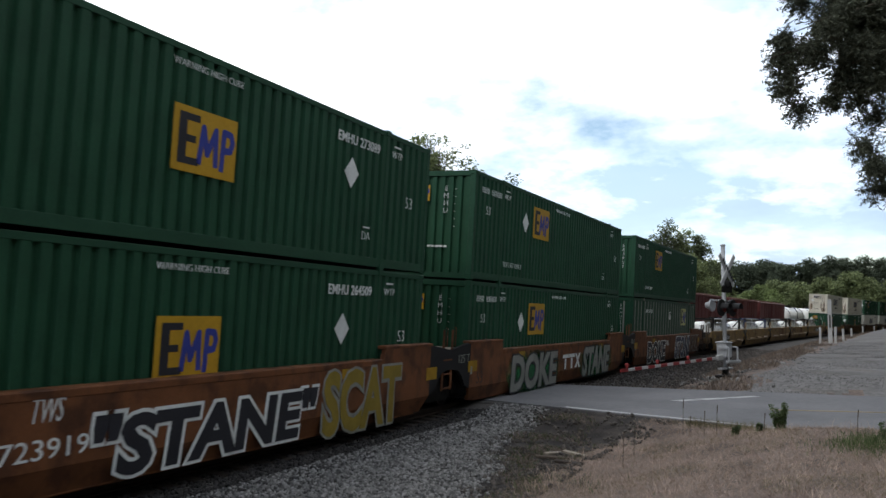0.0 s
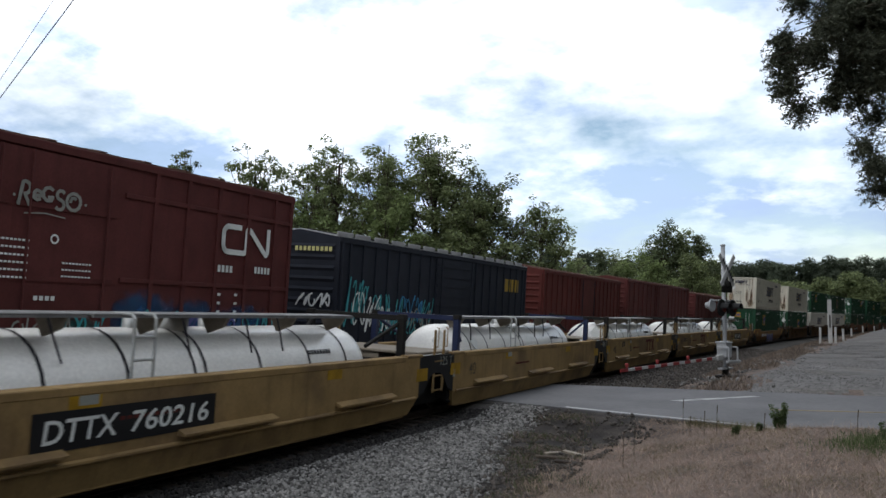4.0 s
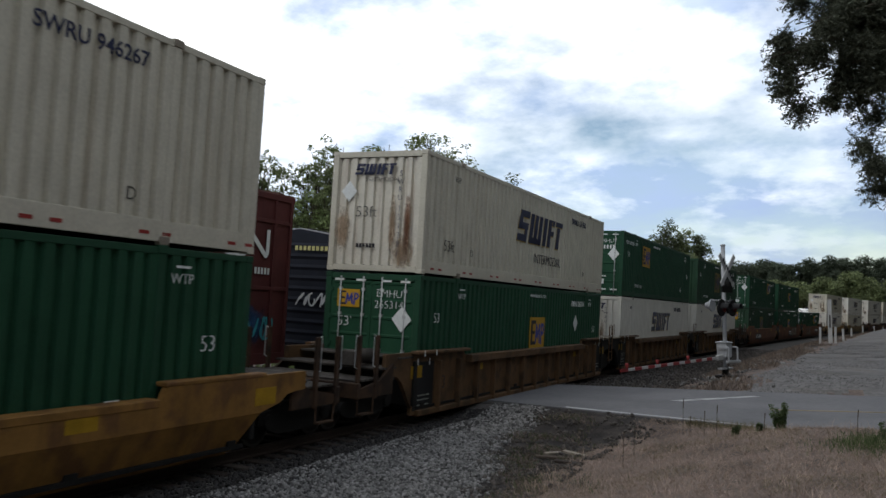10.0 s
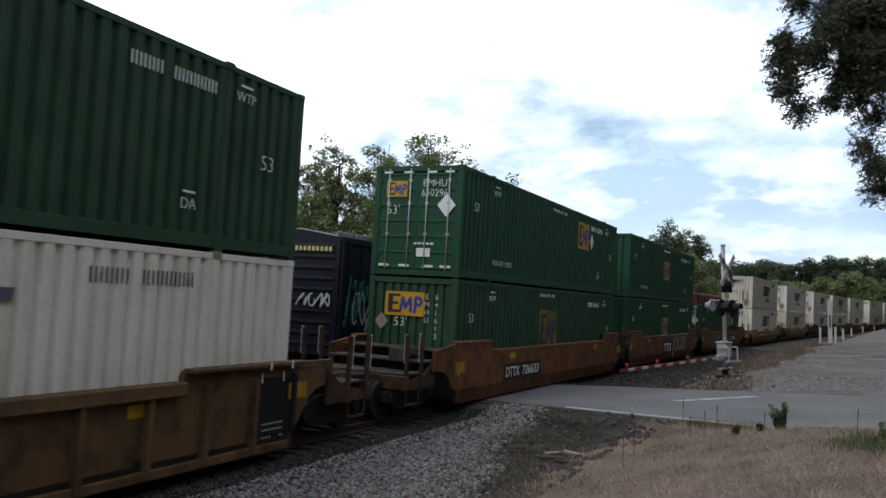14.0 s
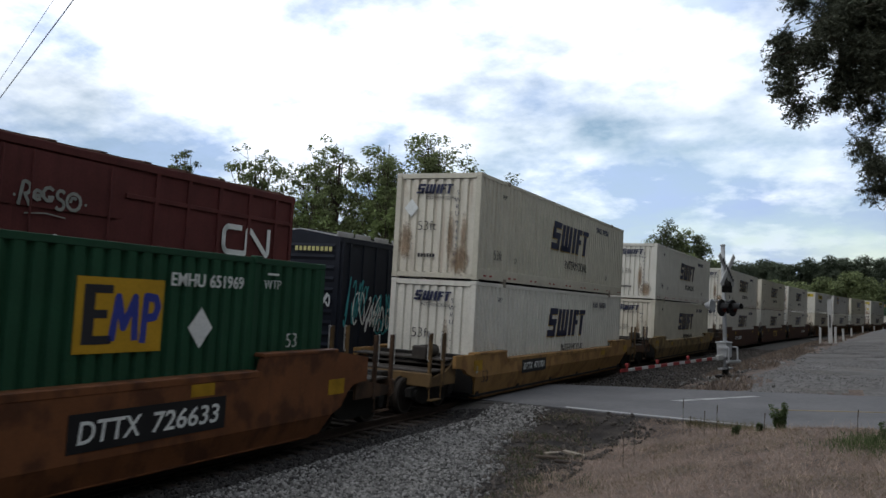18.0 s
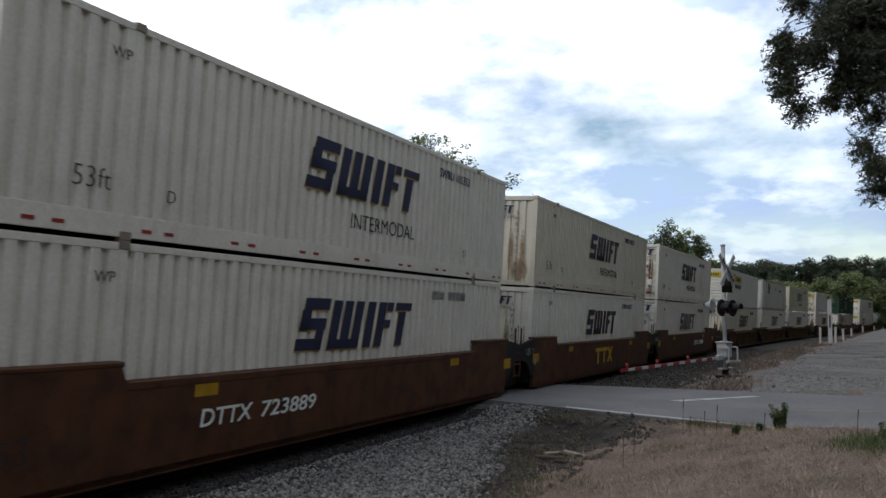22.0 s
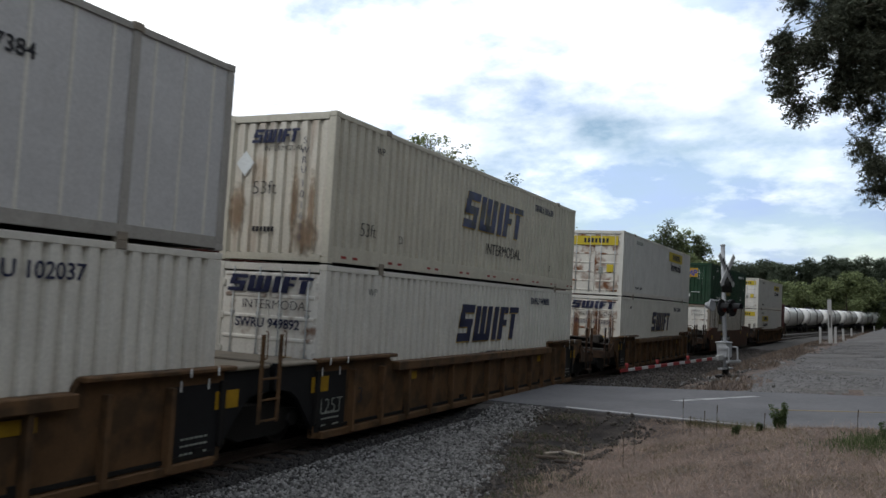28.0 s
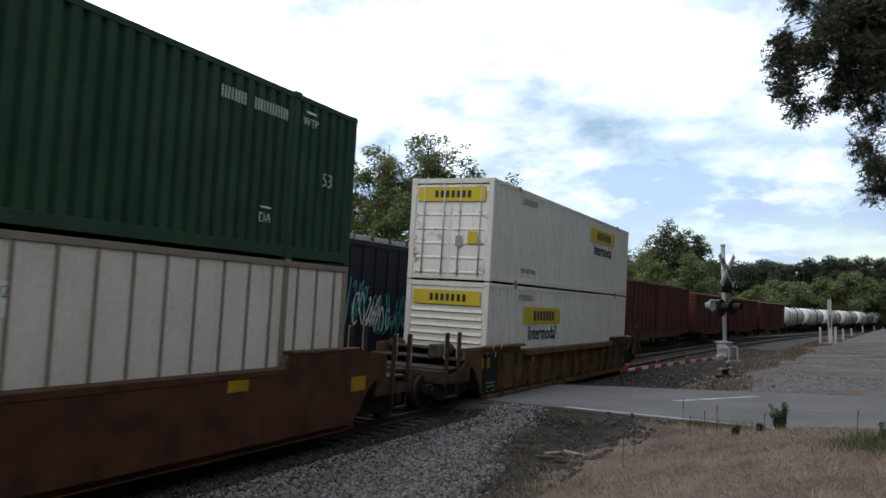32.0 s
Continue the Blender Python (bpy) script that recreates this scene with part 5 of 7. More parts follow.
V_ = car(450.85, "rib", RIBCAR, white("rusty"), band(9.75, 2.42, front="rusty"))
W_ = car(474.37, "flat", BROWNCAR, dict(style="whiterib", front="doors", logo=3.4, logo_z=2.04, num="830549"), green(6.25, 1.48, size=(1.85, 1.36)))
X = car(497.67, "rib", RIBCAR, band(2.8, 2.0), band(9.8, front="doors"))


def brake_stand(root, x, y, z):
    """A hand brake on its stand at the end of a car."""
    st = part("brake_stand", "brake_stand", lambda bm: (box(bm, -0.07, 0.07, -0.07, 0.07, -0.62, 0.0, 0.01), box(bm, -0.16, 0.16, -0.13, 0.1, -0.14, 0.16, 0.04)), RIBCAR, root, pose(x, y, z), "rusty brake housing")

    def wheel(bm):
        n, k = 24, 6
        rings = [[bm.verts.new(((0.28 + 0.018 * math.cos(6.283 * j / k)) * math.cos(6.283 * i / n), 0.16 + 0.018 * math.sin(6.283 * j / k), (0.28 + 0.018 * math.cos(6.283 * j / k)) * math.sin(6.283 * i / n))) for j in range(k)] for i in range(n)]
        for i in range(n):
            for j in range(k):
                bm.faces.new((rings[i][j], rings[(i + 1) % n][j], rings[(i + 1) % n][(j + 1) % k], rings[i][(j + 1) % k]))
        for i in range(5):
            a = 1.2566 * i
            cyl(bm, (0, 0.12, 0), (0.28 * math.cos(a), 0.16, 0.28 * math.sin(a)), 0.012, 5)
    part("brake_wheel", "brake_wheel", wheel, RIBCAR, st, None, "spoked hand-brake wheel")


brake_stand(V_, 0.9, 10.55, 1.58)


# ---------------- lettering and graffiti on the cars ----------------
def fitted(root, body, y0, y1, z0, z1, material, proud=0.0, shear=0.0, fat=0.0, name="lettering", label="", half=CL / 2, slope=0.0, x=1.502):
    """Lettering stretched to run from y0 to y1 and z0 to z1 on the side of a car."""
    me = text_mesh(body, 1.0, material, shear=shear, fat=fat)
    co = np.array([v.co for v in me.vertices])
    lo, hi = co.min(0), co.max(0)
    k, q = (y1 - y0) / (hi[0] - lo[0]), (z1 - z0) / (hi[1] - lo[1])
    m = side_at(x + proud, (y0 + y1) / 2 - half, (z0 + z1) / 2) @ Matrix.Rotation(slope, 4, "Z") @ Matrix.Diagonal((k, q, 1, 1)) @ Matrix.Translation((-(lo[0] + hi[0]) / 2, -(lo[1] + hi[1]) / 2, 0))
    ob = put(name, me, root, m, label)
    ob["kind"] = "stuff"


def piece(root, body, y0, y1, z0, z1, fill, line, label, shear=0.12, backing=None):
    """A sprayed piece: outline, fill and an optional cloud behind it."""
    if backing:
        sprayed(root, side_at(1.502, (y0 + y1) / 2 - CL / 2, (z0 + z1) / 2), round(y1 - y0 + 1.2, 1), round(z1 - z0 + 0.3, 1), backing, int(y0 * 10), label)
    d = 0.05
    fitted(root, body, y0 - d, y1 + d, z0 - d, z1 + d, line, 0.007, shear, 0.085, "graffiti", label)
    fitted(root, body, y0, y1, z0, z1, fill, 0.013, shear, 0.038, "graffiti_fill")


def sprayed(root, m, w, h, material, seed, label):
    part("graffiti", f"blob/{w}/{h}/{material.name}", lambda bm: flat(bm, [(-w / 2, -h / 2), (w / 2, -h / 2), (w / 2, h / 2), (-w / 2, h / 2)], 0.004), material, root, m, label)


def plate(root, y0, y1, z0, z1, half=CL / 2, x=1.502):
    part("number_plate", f"plate/{y1 - y0:.2f}/{z1 - z0:.2f}", lambda bm: flat(bm, [(-(y1 - y0) / 2, -(z1 - z0) / 2), ((y1 - y0) / 2, -(z1 - z0) / 2), ((y1 - y0) / 2, (z1 - z0) / 2), (-(y1 - y0) / 2, (z1 - z0) / 2)], 0.006), BLACK, root, side_at(x, (y0 + y1) / 2 - half, (z0 + z1) / 2), "black number panel")


def reporting(root, num, y0, y1, z0, z1, material=WHITEL, panel=False, half=CL / 2, x=1.502):
    """The reporting mark, then the car's number."""
    if panel:
        plate(root, y0 - 0.15, y1 + 0.15, z0 - 0.1, z1 + 0.1, half, x)
    w = (y1 - y0)
    fitted(root, "DTTX", y0, y0 + w * 0.40, z0, z1, material, 0.007, 0.12, 0.01, half=half, x=x)
    fitted(root, num, y0 + w * 0.48, y1, z0, z1, material, 0.007, 0.12, 0.01, half=half, x=x)


def slab_mark(root, y0, y1, z0, z1, material, half=CL / 2):
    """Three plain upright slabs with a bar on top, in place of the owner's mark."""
    w, h = (y1 - y0) / 3.2, z1 - z0
    part("mark_cross", f"crossmark/{w:.2f}/{h:.2f}/{material.name}", lambda bm: (flat(bm, [(0, 0), (0.28 * w, 0), (w, h), (0.72 * w, h)], 0.006), flat(bm, [(0.72 * w, 0), (w, 0), (0.28 * w, h), (0, h)], 0.0065)), material, root, side_at(1.509, y0 + 2.2 * w - half, z0))
    for i in range(2):
        part("mark_bar", f"slabmark/{w:.2f}/{h:.2f}/{material.name}", lambda bm: (flat(bm, [(0.36 * w, 0), (0.62 * w, 0), (0.62 * w, h * 0.72), (0.36 * w, h * 0.72)], 0.006), flat(bm, [(0, h * 0.76), (w, h * 0.76), (w, h), (0, h)], 0.006)), material, root, side_at(1.509, y0 + i * w * 1.1 - half, z0))


piece(A, '"STANE"', 6.45, 11.45, 0.22, 1.05, INK, WHITEL, "white-outlined black sprayed piece", 0.1)
piece(A, "SCAT", 11.65, 14.65, 0.10, 1.30, SPRAYGOLD, SPRAYGREY, "gold sprayed piece with grey outline", 0.0)
fitted(A, "723919", 5.15, 6.40, 0.62, 0.86, WHITEL)
fitted(A, "TWS", 5.55, 6.0, 1.05, 1.35, WHITEL, shear=0.3, label="small white sprayed tag")
piece(B, "DOKE", 2.7, 7.0, 0.14, 1.22, SPRAYGREY, INK, "grey sprayed piece on green cloud", 0.1, CLOUDGREEN)
slab_mark(B, 7.6, 9.7, 0.55, 1.05, WHITEL)
piece(B, "STANE", 10.0, 13.9, 0.16, 1.24, SPRAYGREY, INK, "grey sprayed piece on green cloud", 0.2, CLOUDGREEN)
piece(C, "DOKE", 2.3, 6.3, 0.12, 1.15, INK, WHITEL, "white-outlined black sprayed piece", 0.05)
fitted(C, "TWS", 6.4, 7.2, 0.85, 1.15, WHITEL, shear=0.3, label="small white sprayed tag")
piece(C, "STONS", 8.85, 13.2, 0.10, 1.30, NAVY, WHITEL, "white-outlined dark sprayed piece", 0.2)
piece(C, "RISK", 13.5, 16.1, 0.35, 1.30, BROWNCAR, SPRAYGREY, "grey sprayed outline piece", 0.1)
piece(G, "PUNS", 5.6, 9.5, 0.14, 0.85, SPRAYPURPLE, SPRAYGREY, "violet sprayed piece", 0.15)
reporting(G, "476720", 2.5, 5.3, 0.66, 0.92)
reporting(K, "726633", 3.1, 5.9, 0.62, 0.90, WHITEL, True)
plate(L, 6.7, 9.0, 0.45, 1.15)
slab_mark(L, 6.95, 8.75, 0.58, 1.0, WHITEL)
piece(L, "JOUSE", 9.0, 12.9, 0.25, 1.35, TAUPE, INK, "faded pale sprayed outline piece", 0.1)
piece(M, "DUSE", 2.75, 6.35, 0.28, 1.30, SPRAYDULL, BROWNCAR, "faded dull sprayed outline piece", 0.1)
reporting(M, "726633", 10.3, 12.9, 0.72, 1.0, WHITEL, True)
reporting(N, "471701", 3.4, 5.3, 0.76, 0.96, WHITEL, True)
reporting(P, "723889", 3.5, 6.5, 0.68, 0.94)
slab_mark(Q, 6.75, 9.3, 0.55, 1.15, YELLOW)
reporting(R_, "723889", 9.5, 12.6, 0.72, 0.98)
reporting(W_, "560011", 3.6, 7.1, 0.72, 0.93, WHITEL, True)
reporting(TANKS[0], "760216", 66.75 - 70.1, 69.6 - 70.1, 0.78, 1.06, WHITEL, True, 0.0)
reporting(TANKS[4], "760216", 131.9 - 132.22, 134.6 - 132.22, 0.80, 1.08, WHITEL, True, 0.0)
for k in (2, 3):
    slab_mark(TANKS[k], 0.36, 2.08, 0.76, 1.30, BOXRED2, 0.0)
fitted(TANKS[3], "E", -2.97, -2.72, 0.86, 1.10, INK, half=0.0)
fitted(TANKS[3], "7XR2 JCF", -5.0, -3.9, 0.92, 1.18, INK, half=0.0, shear=0.3, label="small black sprayed tag")
for k in range(5):
    small_writing(TANKS[k], 10, 0.09, 0.05, 0.03, BOXRED2, side_at(1.503, -1.6, 0.98))
    small_writing(TANKS[k], 1, 0.3, 0.12, 0.02, SILVER, side_at(1.503, -2.7, 1.26))
fitted(TANKS[2], "D", 98.44 - 101.16, 98.68 - 101.16, 0.85, 1.08, INK, half=0.0)
fitted(TANKS[4], "A", 130.85 - 132.22, 131.06 - 132.22, 0.84, 1.02, INK, half=0.0)
fitted(TANKS[2], "GPM", 97.0 - 101.16, 97.45 - 101.16, 1.08, 1.32, INK, half=0.0, shear=0.3, label="small black sprayed tag")


# ---------------- the parked train on the second track ----------------
def boxcar(s0, s1, eave, colour, label, doors=(), ribs=(), roof=ROOFRUST, roof_bars=False, end_ribs=True, chords=()):
    """A boxcar whose body runs from s0 to s1 along the line."""
    ln, mid = s1 - s0, (s0 + s1) / 2
    root = empty("boxcar", label, "railway wagon", "parked boxcars", m=rail_pose(mid, SECOND))
    h = ln / 2
    nm = f"{colour.name}/{ln:.1f}/{eave:.1f}"
    for sx in (-1, 1):
        part("side_wall", f"bx_side/{nm}", lambda bm: box(bm, -0.03, 0.03, -h + 0.05, h - 0.05, 1.0, eave - 0.02), colour, root, pose(sx * 1.47, 0, 0))
        part("side_sill", f"bx_sill/{nm}", lambda bm: prism(bm, [(-h, 0.85), (-h + 2.5, 0.85), (-h + 3.5, 0.62), (h - 3.5, 0.62), (h - 2.5, 0.85), (h, 0.85), (h, 1.12), (-h, 1.12)], "x", -0.05, 0.05), colour, root, pose(sx * 1.50, 0, 0))
        part("top_chord", f"bx_top/{nm}", lambda bm: box(bm, -0.06, 0.06, -h, h, eave - 0.16, eave, 0.012), colour, root, pose(sx * 1.49, 0, 0))
        for y in (*ribs, -h + 0.1, h - 0.1):
            part("side_post", f"bx_post/{nm}", lambda bm: box(bm, -0.02, 0.06, -0.055, 0.055, 1.1, eave - 0.14, 0.01), colour, root, pose(sx * 1.49, y, 0) if sx > 0 else pose(sx * 1.49, y, 0, 0, 0, 180))
        for z, y0, y1 in chords:
            part("side_chord", f"bx_chord/{nm}/{z}/{y0:.1f}", lambda bm: box(bm, -0.02, 0.05, y0, y1, -0.05, 0.05, 0.01), colour, root, pose(sx * 1.492, 0, z) if sx > 0 else pose(sx * 1.492, 0, z))
        for d0, d1 in doors:
            dw = d1 - d0
            d = part("door", f"bx_door/{nm}/{dw:.1f}", lambda bm: box(bm, -0.02, 0.05, -dw / 2, dw / 2, 1.15, eave - 0.2), colour, root,
                     pose(sx * 1.53, (d0 + d1) / 2, 0) if sx > 0 else pose(sx * 1.53, (d0 + d1) / 2, 0, 0, 0, 180), "sliding door")
            for z in np.arange(1.35, eave - 0.4, 0.36 if roof_bars else 1.3):
                part("door_rib", f"bx_drib/{nm}/{dw:.1f}", lambda bm: box(bm, 0.04, 0.08, -dw / 2 + 0.06, dw / 2 - 0.06, 0, 0.09), colour, d, pose(0, 0, z))
            for y in (-dw / 2 + 0.3, dw / 2 - 0.3):
                part("lock_bar", f"bx_bar/{eave:.1f}", lambda bm: cyl(bm, (0.11, 0, 1.1), (0.11, 0, eave - 0.2), 0.022, 6), colour, d, pose(0, y, 0))
    for sy in (-1, 1):
        en = part("end_wall", f"bx_end/{nm}", lambda bm: (box(bm, -1.46, 1.46, -0.04, 0.04, 0.9, eave), prism(bm, [(-1.46, eave), (1.46, eave), (0, eave + 0.22)], "y", -0.04, 0.04),
                  ), colour, root, pose(0, sy * (h - 0.02), 0) if sy > 0 else pose(0, sy * (h - 0.02), 0, 0, 0, 180))
        if end_ribs:
            for z in np.arange(1.1, eave - 0.3, 0.32):
                part("end_rib", f"bx_erib/{colour.name}", lambda bm: prism(bm, [(0.03, 0.0), (0.09, 0.1), (0.03, 0.2)], "x", -1.3, 1.3), colour, en, pose(0, 0, z))
        part("ladder", f"bx_ladder/{eave:.1f}", lambda bm: (pipe(bm, [(1.3, 0.12, 0.5), (1.3, 0.12, eave - 0.3)], 0.02), pipe(bm, [(0.9, 0.12, 0.5), (0.9, 0.12, eave - 0.3)], 0.02), *[pipe(bm, [(0.9, 0.12, z), (1.3, 0.12, z)], 0.016) for z in np.arange(0.6, eave - 0.3, 0.4)]), colour, root,
             pose(0, sy * h, 0) if sy > 0 else pose(0, sy * h, 0, 0, 0, 180))
        part("coupler", "coupler_b", lambda bm: (box(bm, -0.3, 0.3, -0.9, 0.0, 0.65, 0.95, 0.02), box(bm, -0.14, 0.14, 0.0, 0.55, 0.72, 0.95, 0.03)), DARK, root, pose(0, sy * h, 0) if sy > 0 else pose(0, sy * h, 0, 0, 0, 180))
        add_truck(root, sy * (h - 2.6))
    part("roof", f"bx_roof/{roof.name}/{ln:.1f}/{eave:.1f}", lambda bm: prism(bm, [(-1.53, eave), (1.53, eave), (1.53, eave + 0.03), (0, eave + 0.25), (-1.53, eave + 0.03)], "y", -h, h), roof, root)
    n = max(6, round(ln / 1.15))
    for i in range(n):
        y = -h + (i + 0.5) * ln / n
        part("roof_rib", f"bx_rrib/{roof.name}/{eave:.1f}", lambda bm: (prism(bm, [(-1.54, eave + 0.03), (0, eave + 0.25), (1.54, eave + 0.03), (1.54, eave + 0.055), (0, eave + 0.28), (-1.54, eave + 0.055)], "y", -0.09, 0.09)), DARK if roof_bars else roof, root, pose(0, y, 0))
    if roof_bars:
        for i in range(n):
            part("roof_panel", f"bx_rpanel/{ln:.1f}", lambda bm: box(bm, -0.02, 0.02, -ln / n / 2 + 0.13, ln / n / 2 - 0.13, eave, eave + 0.15, 0.01), GALV, root, pose(1.52, -h + i * ln / n + (0 if i else 0.13), 0))
    part("floor_frame", f"bx_floor/{ln:.1f}", lambda bm: (box(bm, -1.4, 1.4, -h, h, 0.95, 1.08), box(bm, -0.3, 0.3, -h, h, 0.6, 0.95)), DARK, root)
    return root


def on_box(s, z, root_mid, proud=0.0):
    """A place on the side of a parked car, in front of its doors where it has them."""
    door = (root_mid < 10 and 6.95 < s < 12.1) or (root_mid > 20 and 26.6 < s < 29.85)
    return side_at((1.625 if door else 1.535) + proud, s - root_mid, z)


def scribble(root, m, w, h, material, seed, label, strokes=5, thick=0.045):
    """Looping sprayed strokes as thin flat ribbons."""
    def build(bm):
        rnd = random.Random(seed)
        for k in range(strokes):
            cx = (k + 0.5) / strokes * w - w / 2 + rnd.uniform(-0.06, 0.06) * w
            rx, rz = w / strokes * rnd.uniform(0.5, 0.9), h * rnd.uniform(0.28, 0.5)
            a0, turns, ph = rnd.uniform(0, 6.28), rnd.uniform(0.6, 1.3), rnd.uniform(0, 6.28)
            last = None
            for i in range(17):
                t = i / 16
                a = a0 + turns * 6.28 * t
                x = cx + rx * math.cos(a) * (0.7 + 0.3 * math.sin(3 * t + ph)) + rx * 0.5 * (t - 0.5)
                z = rz * math.sin(a * (1 + 0.3 * (k % 2)) + ph * 0.3)
                now = Vector((x, z, 0.0))
                if last is not None:
                    d = now - last
                    if d.length > 1e-4:
                        s_ = Vector((-d.y, d.x, 0)).normalized() * thick * 0.5
                        e_ = d.normalized() * thick * 0.3
                        flat(bm, [tuple((last - s_ - e_).xy), tuple((now - s_ + e_).xy), tuple((now + s_ + e_).xy), tuple((last + s_ - e_).xy)], 0.004 + 0.0002 * i)
                last = now
    part("graffiti", f"scribble/{w}/{h}/{seed}/{material.name}", build, material, root, m, label)["kind"] = "stuff"


tall = boxcar(-0.6, 18.06, 5.16, BOXRED, "tall oxide-red boxcar with white emblem and sprayed tag", doors=((6.95 - 8.73, 9.75 - 8.73), (9.75 - 8.73, 12.1 - 8.73)),
              ribs=tuple(v - 8.73 for v in (0.5, 1.6, 2.7, 3.8, 4.9, 6.0, 13.14, 14.1, 15.13, 16.22, 17.3)), chords=((4.45, 12.3 - 8.73, 18.0 - 8.73), (2.75, 12.3 - 8.73, 18.0 - 8.73), (4.45, -9.2, 6.9 - 8.73), (2.75, -9.2, 6.9 - 8.73)), end_ribs=False)


def strip_mark(bm):
    """One bent strip: an open bracket that runs on into a slanted fold."""
    ribbon(bm, [(-0.26, 0.30)] + bend(-0.72, 0.12, 0.18, 90, 180) + bend(-0.72, -0.12, 0.18, 180, 270) + [(-0.12, -0.30), (-0.05, -0.22), (-0.05, 0.22), (0.0, 0.30), (0.08, 0.26), (0.66, -0.24), (0.74, -0.30), (0.80, -0.22), (0.80, 0.36)], 0.125)


def tag_strokes(bm):
    """A looping hand-sprayed tag."""
    for pts in ([(-0.98, -0.28), (-0.88, 0.30)], bend(-0.82, 0.16, 0.15, 120, -90) + [(-0.66, -0.26)],
                [(-0.58, 0.0)] + bend(-0.46, 0.02, 0.12, 0, 320), bend(-0.14, 0.08, 0.17, 40, 300) + [(-0.02, 0.02), (-0.16, 0.0)],
                bend(0.22, 0.10, 0.12, 30, 260) + bend(0.20, -0.14, 0.13, 80, -150), bend(0.62, -0.02, 0.22, 0, 360, 10), bend(0.62, -0.02, 0.10, 200, 40)):
        ribbon(bm, pts, 0.085)
    ribbon(bm, [(-0.8, -0.46), (-0.2, -0.40), (0.4, -0.46)], 0.03)
    for x in (-1.1, 1.0):
        flat(bm, bend(x, -0.05, 0.04, 0, 300, 5))


put("emblem", shared("bent_strip", strip_mark, WHITEL), tall, on_box(16.22, 3.86, 8.73), "white bent-strip emblem")["kind"] = "stuff"
put("graffiti", shared("tag_strokes", tag_strokes, SPRAYGREY), tall, on_box(10.52, 4.15, 8.73) @ Matrix.Diagonal((0.72, 0.72, 1, 1)), "grey sprayed tag")["kind"] = "stuff"
small_writing(tall, 4, 0.09, 0.16, 0.05, WHITEL, on_box(15.45, 3.15, 8.73))
small_writing(tall, 5, 0.08, 0.16, 0.05, WHITEL, on_box(16.85, 3.18, 8.73))
for i in range(6):
    small_writing(tall, 9, 0.055, 0.035, 0.025, WHITEL, on_box(9.75, 3.35 - i * 0.13, 8.73))
for i in range(3):
    small_writing(tall, 9, 0.05, 0.03, 0.025, WHITEL, on_box(11.15, 3.0 - i * 0.12, 8.73))
for i in range(7):
    small_writing(tall, 1, 0.10, 0.06, 0.03, WHITEL, on_box(15.3, 2.55 - i * 0.2, 8.73))
    small_writing(tall, 1, 0.10, 0.06, 0.03, WHITEL, on_box(15.9, 2.55 - i * 0.2, 8.73))
part("round_mark", "round_mark", lambda bm: ribbon(bm, bend(0, 0, 0.075, 0, 360, 12) + [(0.075, 0.01)], 0.03), WHITEL, tall, on_box(10.62, 3.42, 8.73))
small_writing(tall, 4, 0.08, 0.08, 0.04, WHITEL, on_box(10.5, 2.35, 8.73))


for s, z, w, h, m_ in ((13.0, 1.95, 2.2, 1.3, CLOUDBLUE), (14.5, 1.85, 2.4, 1.2, CLOUDBLUE), (16.2, 1.8, 2.4, 1.1, CLOUDBLUE), (11.2, 1.62, 1.5, 0.8, CLOUDTEAL)):
    sprayed(tall, on_box(s, z, 8.73), w, h, m_, int(s * 10), "blue and teal sprayed graffiti along the sill")
def sill_letters(bm):
    """Slanted angular letters in thin strokes."""
    for pts in (bend(-0.72, 0.0, 0.13, 60, 400, 9), [(-0.53, -0.18), (-0.49, 0.2)], [(-0.10, 0.2), (-0.34, 0.02), (-0.14, -0.2)], [(-0.1, -0.2), (0.02, 0.2), (0.1, -0.2)], [(-0.06, -0.06), (0.08, -0.06)],
                [(0.34, 0.2), (0.18, 0.12), (0.18, -0.14), (0.34, -0.2)], [(0.40, -0.2), (0.52, 0.2), (0.60, -0.2)], [(0.44, -0.06), (0.58, -0.06)]):
        ribbon(bm, pts, 0.04)


put("graffiti", shared("sill_letters", sill_letters, SPRAYGREY), tall, on_box(10.62, 1.83, 8.73, 0.012) @ Matrix.Diagonal((0.85, 0.85, 1, 1)), "thin white sprayed letters")["kind"] = "stuff"
for s, z, w, h, m_, k, n in ((11.4, 1.75, 0.8, 0.8, SPRAYTEAL, 3, 3), (13.2, 1.85, 1.6, 0.7, SPRAYTEAL, 4, 5), (15.0, 1.8, 1.8, 0.6, SPRAYPURPLE, 5, 5), (16.7, 1.75, 1.5, 0.6, SPRAYTEAL, 6, 5)):
    scribble(tall, on_box(s, z, 8.73, 0.012), w, h, m_, k, "looping sprayed strokes", n)

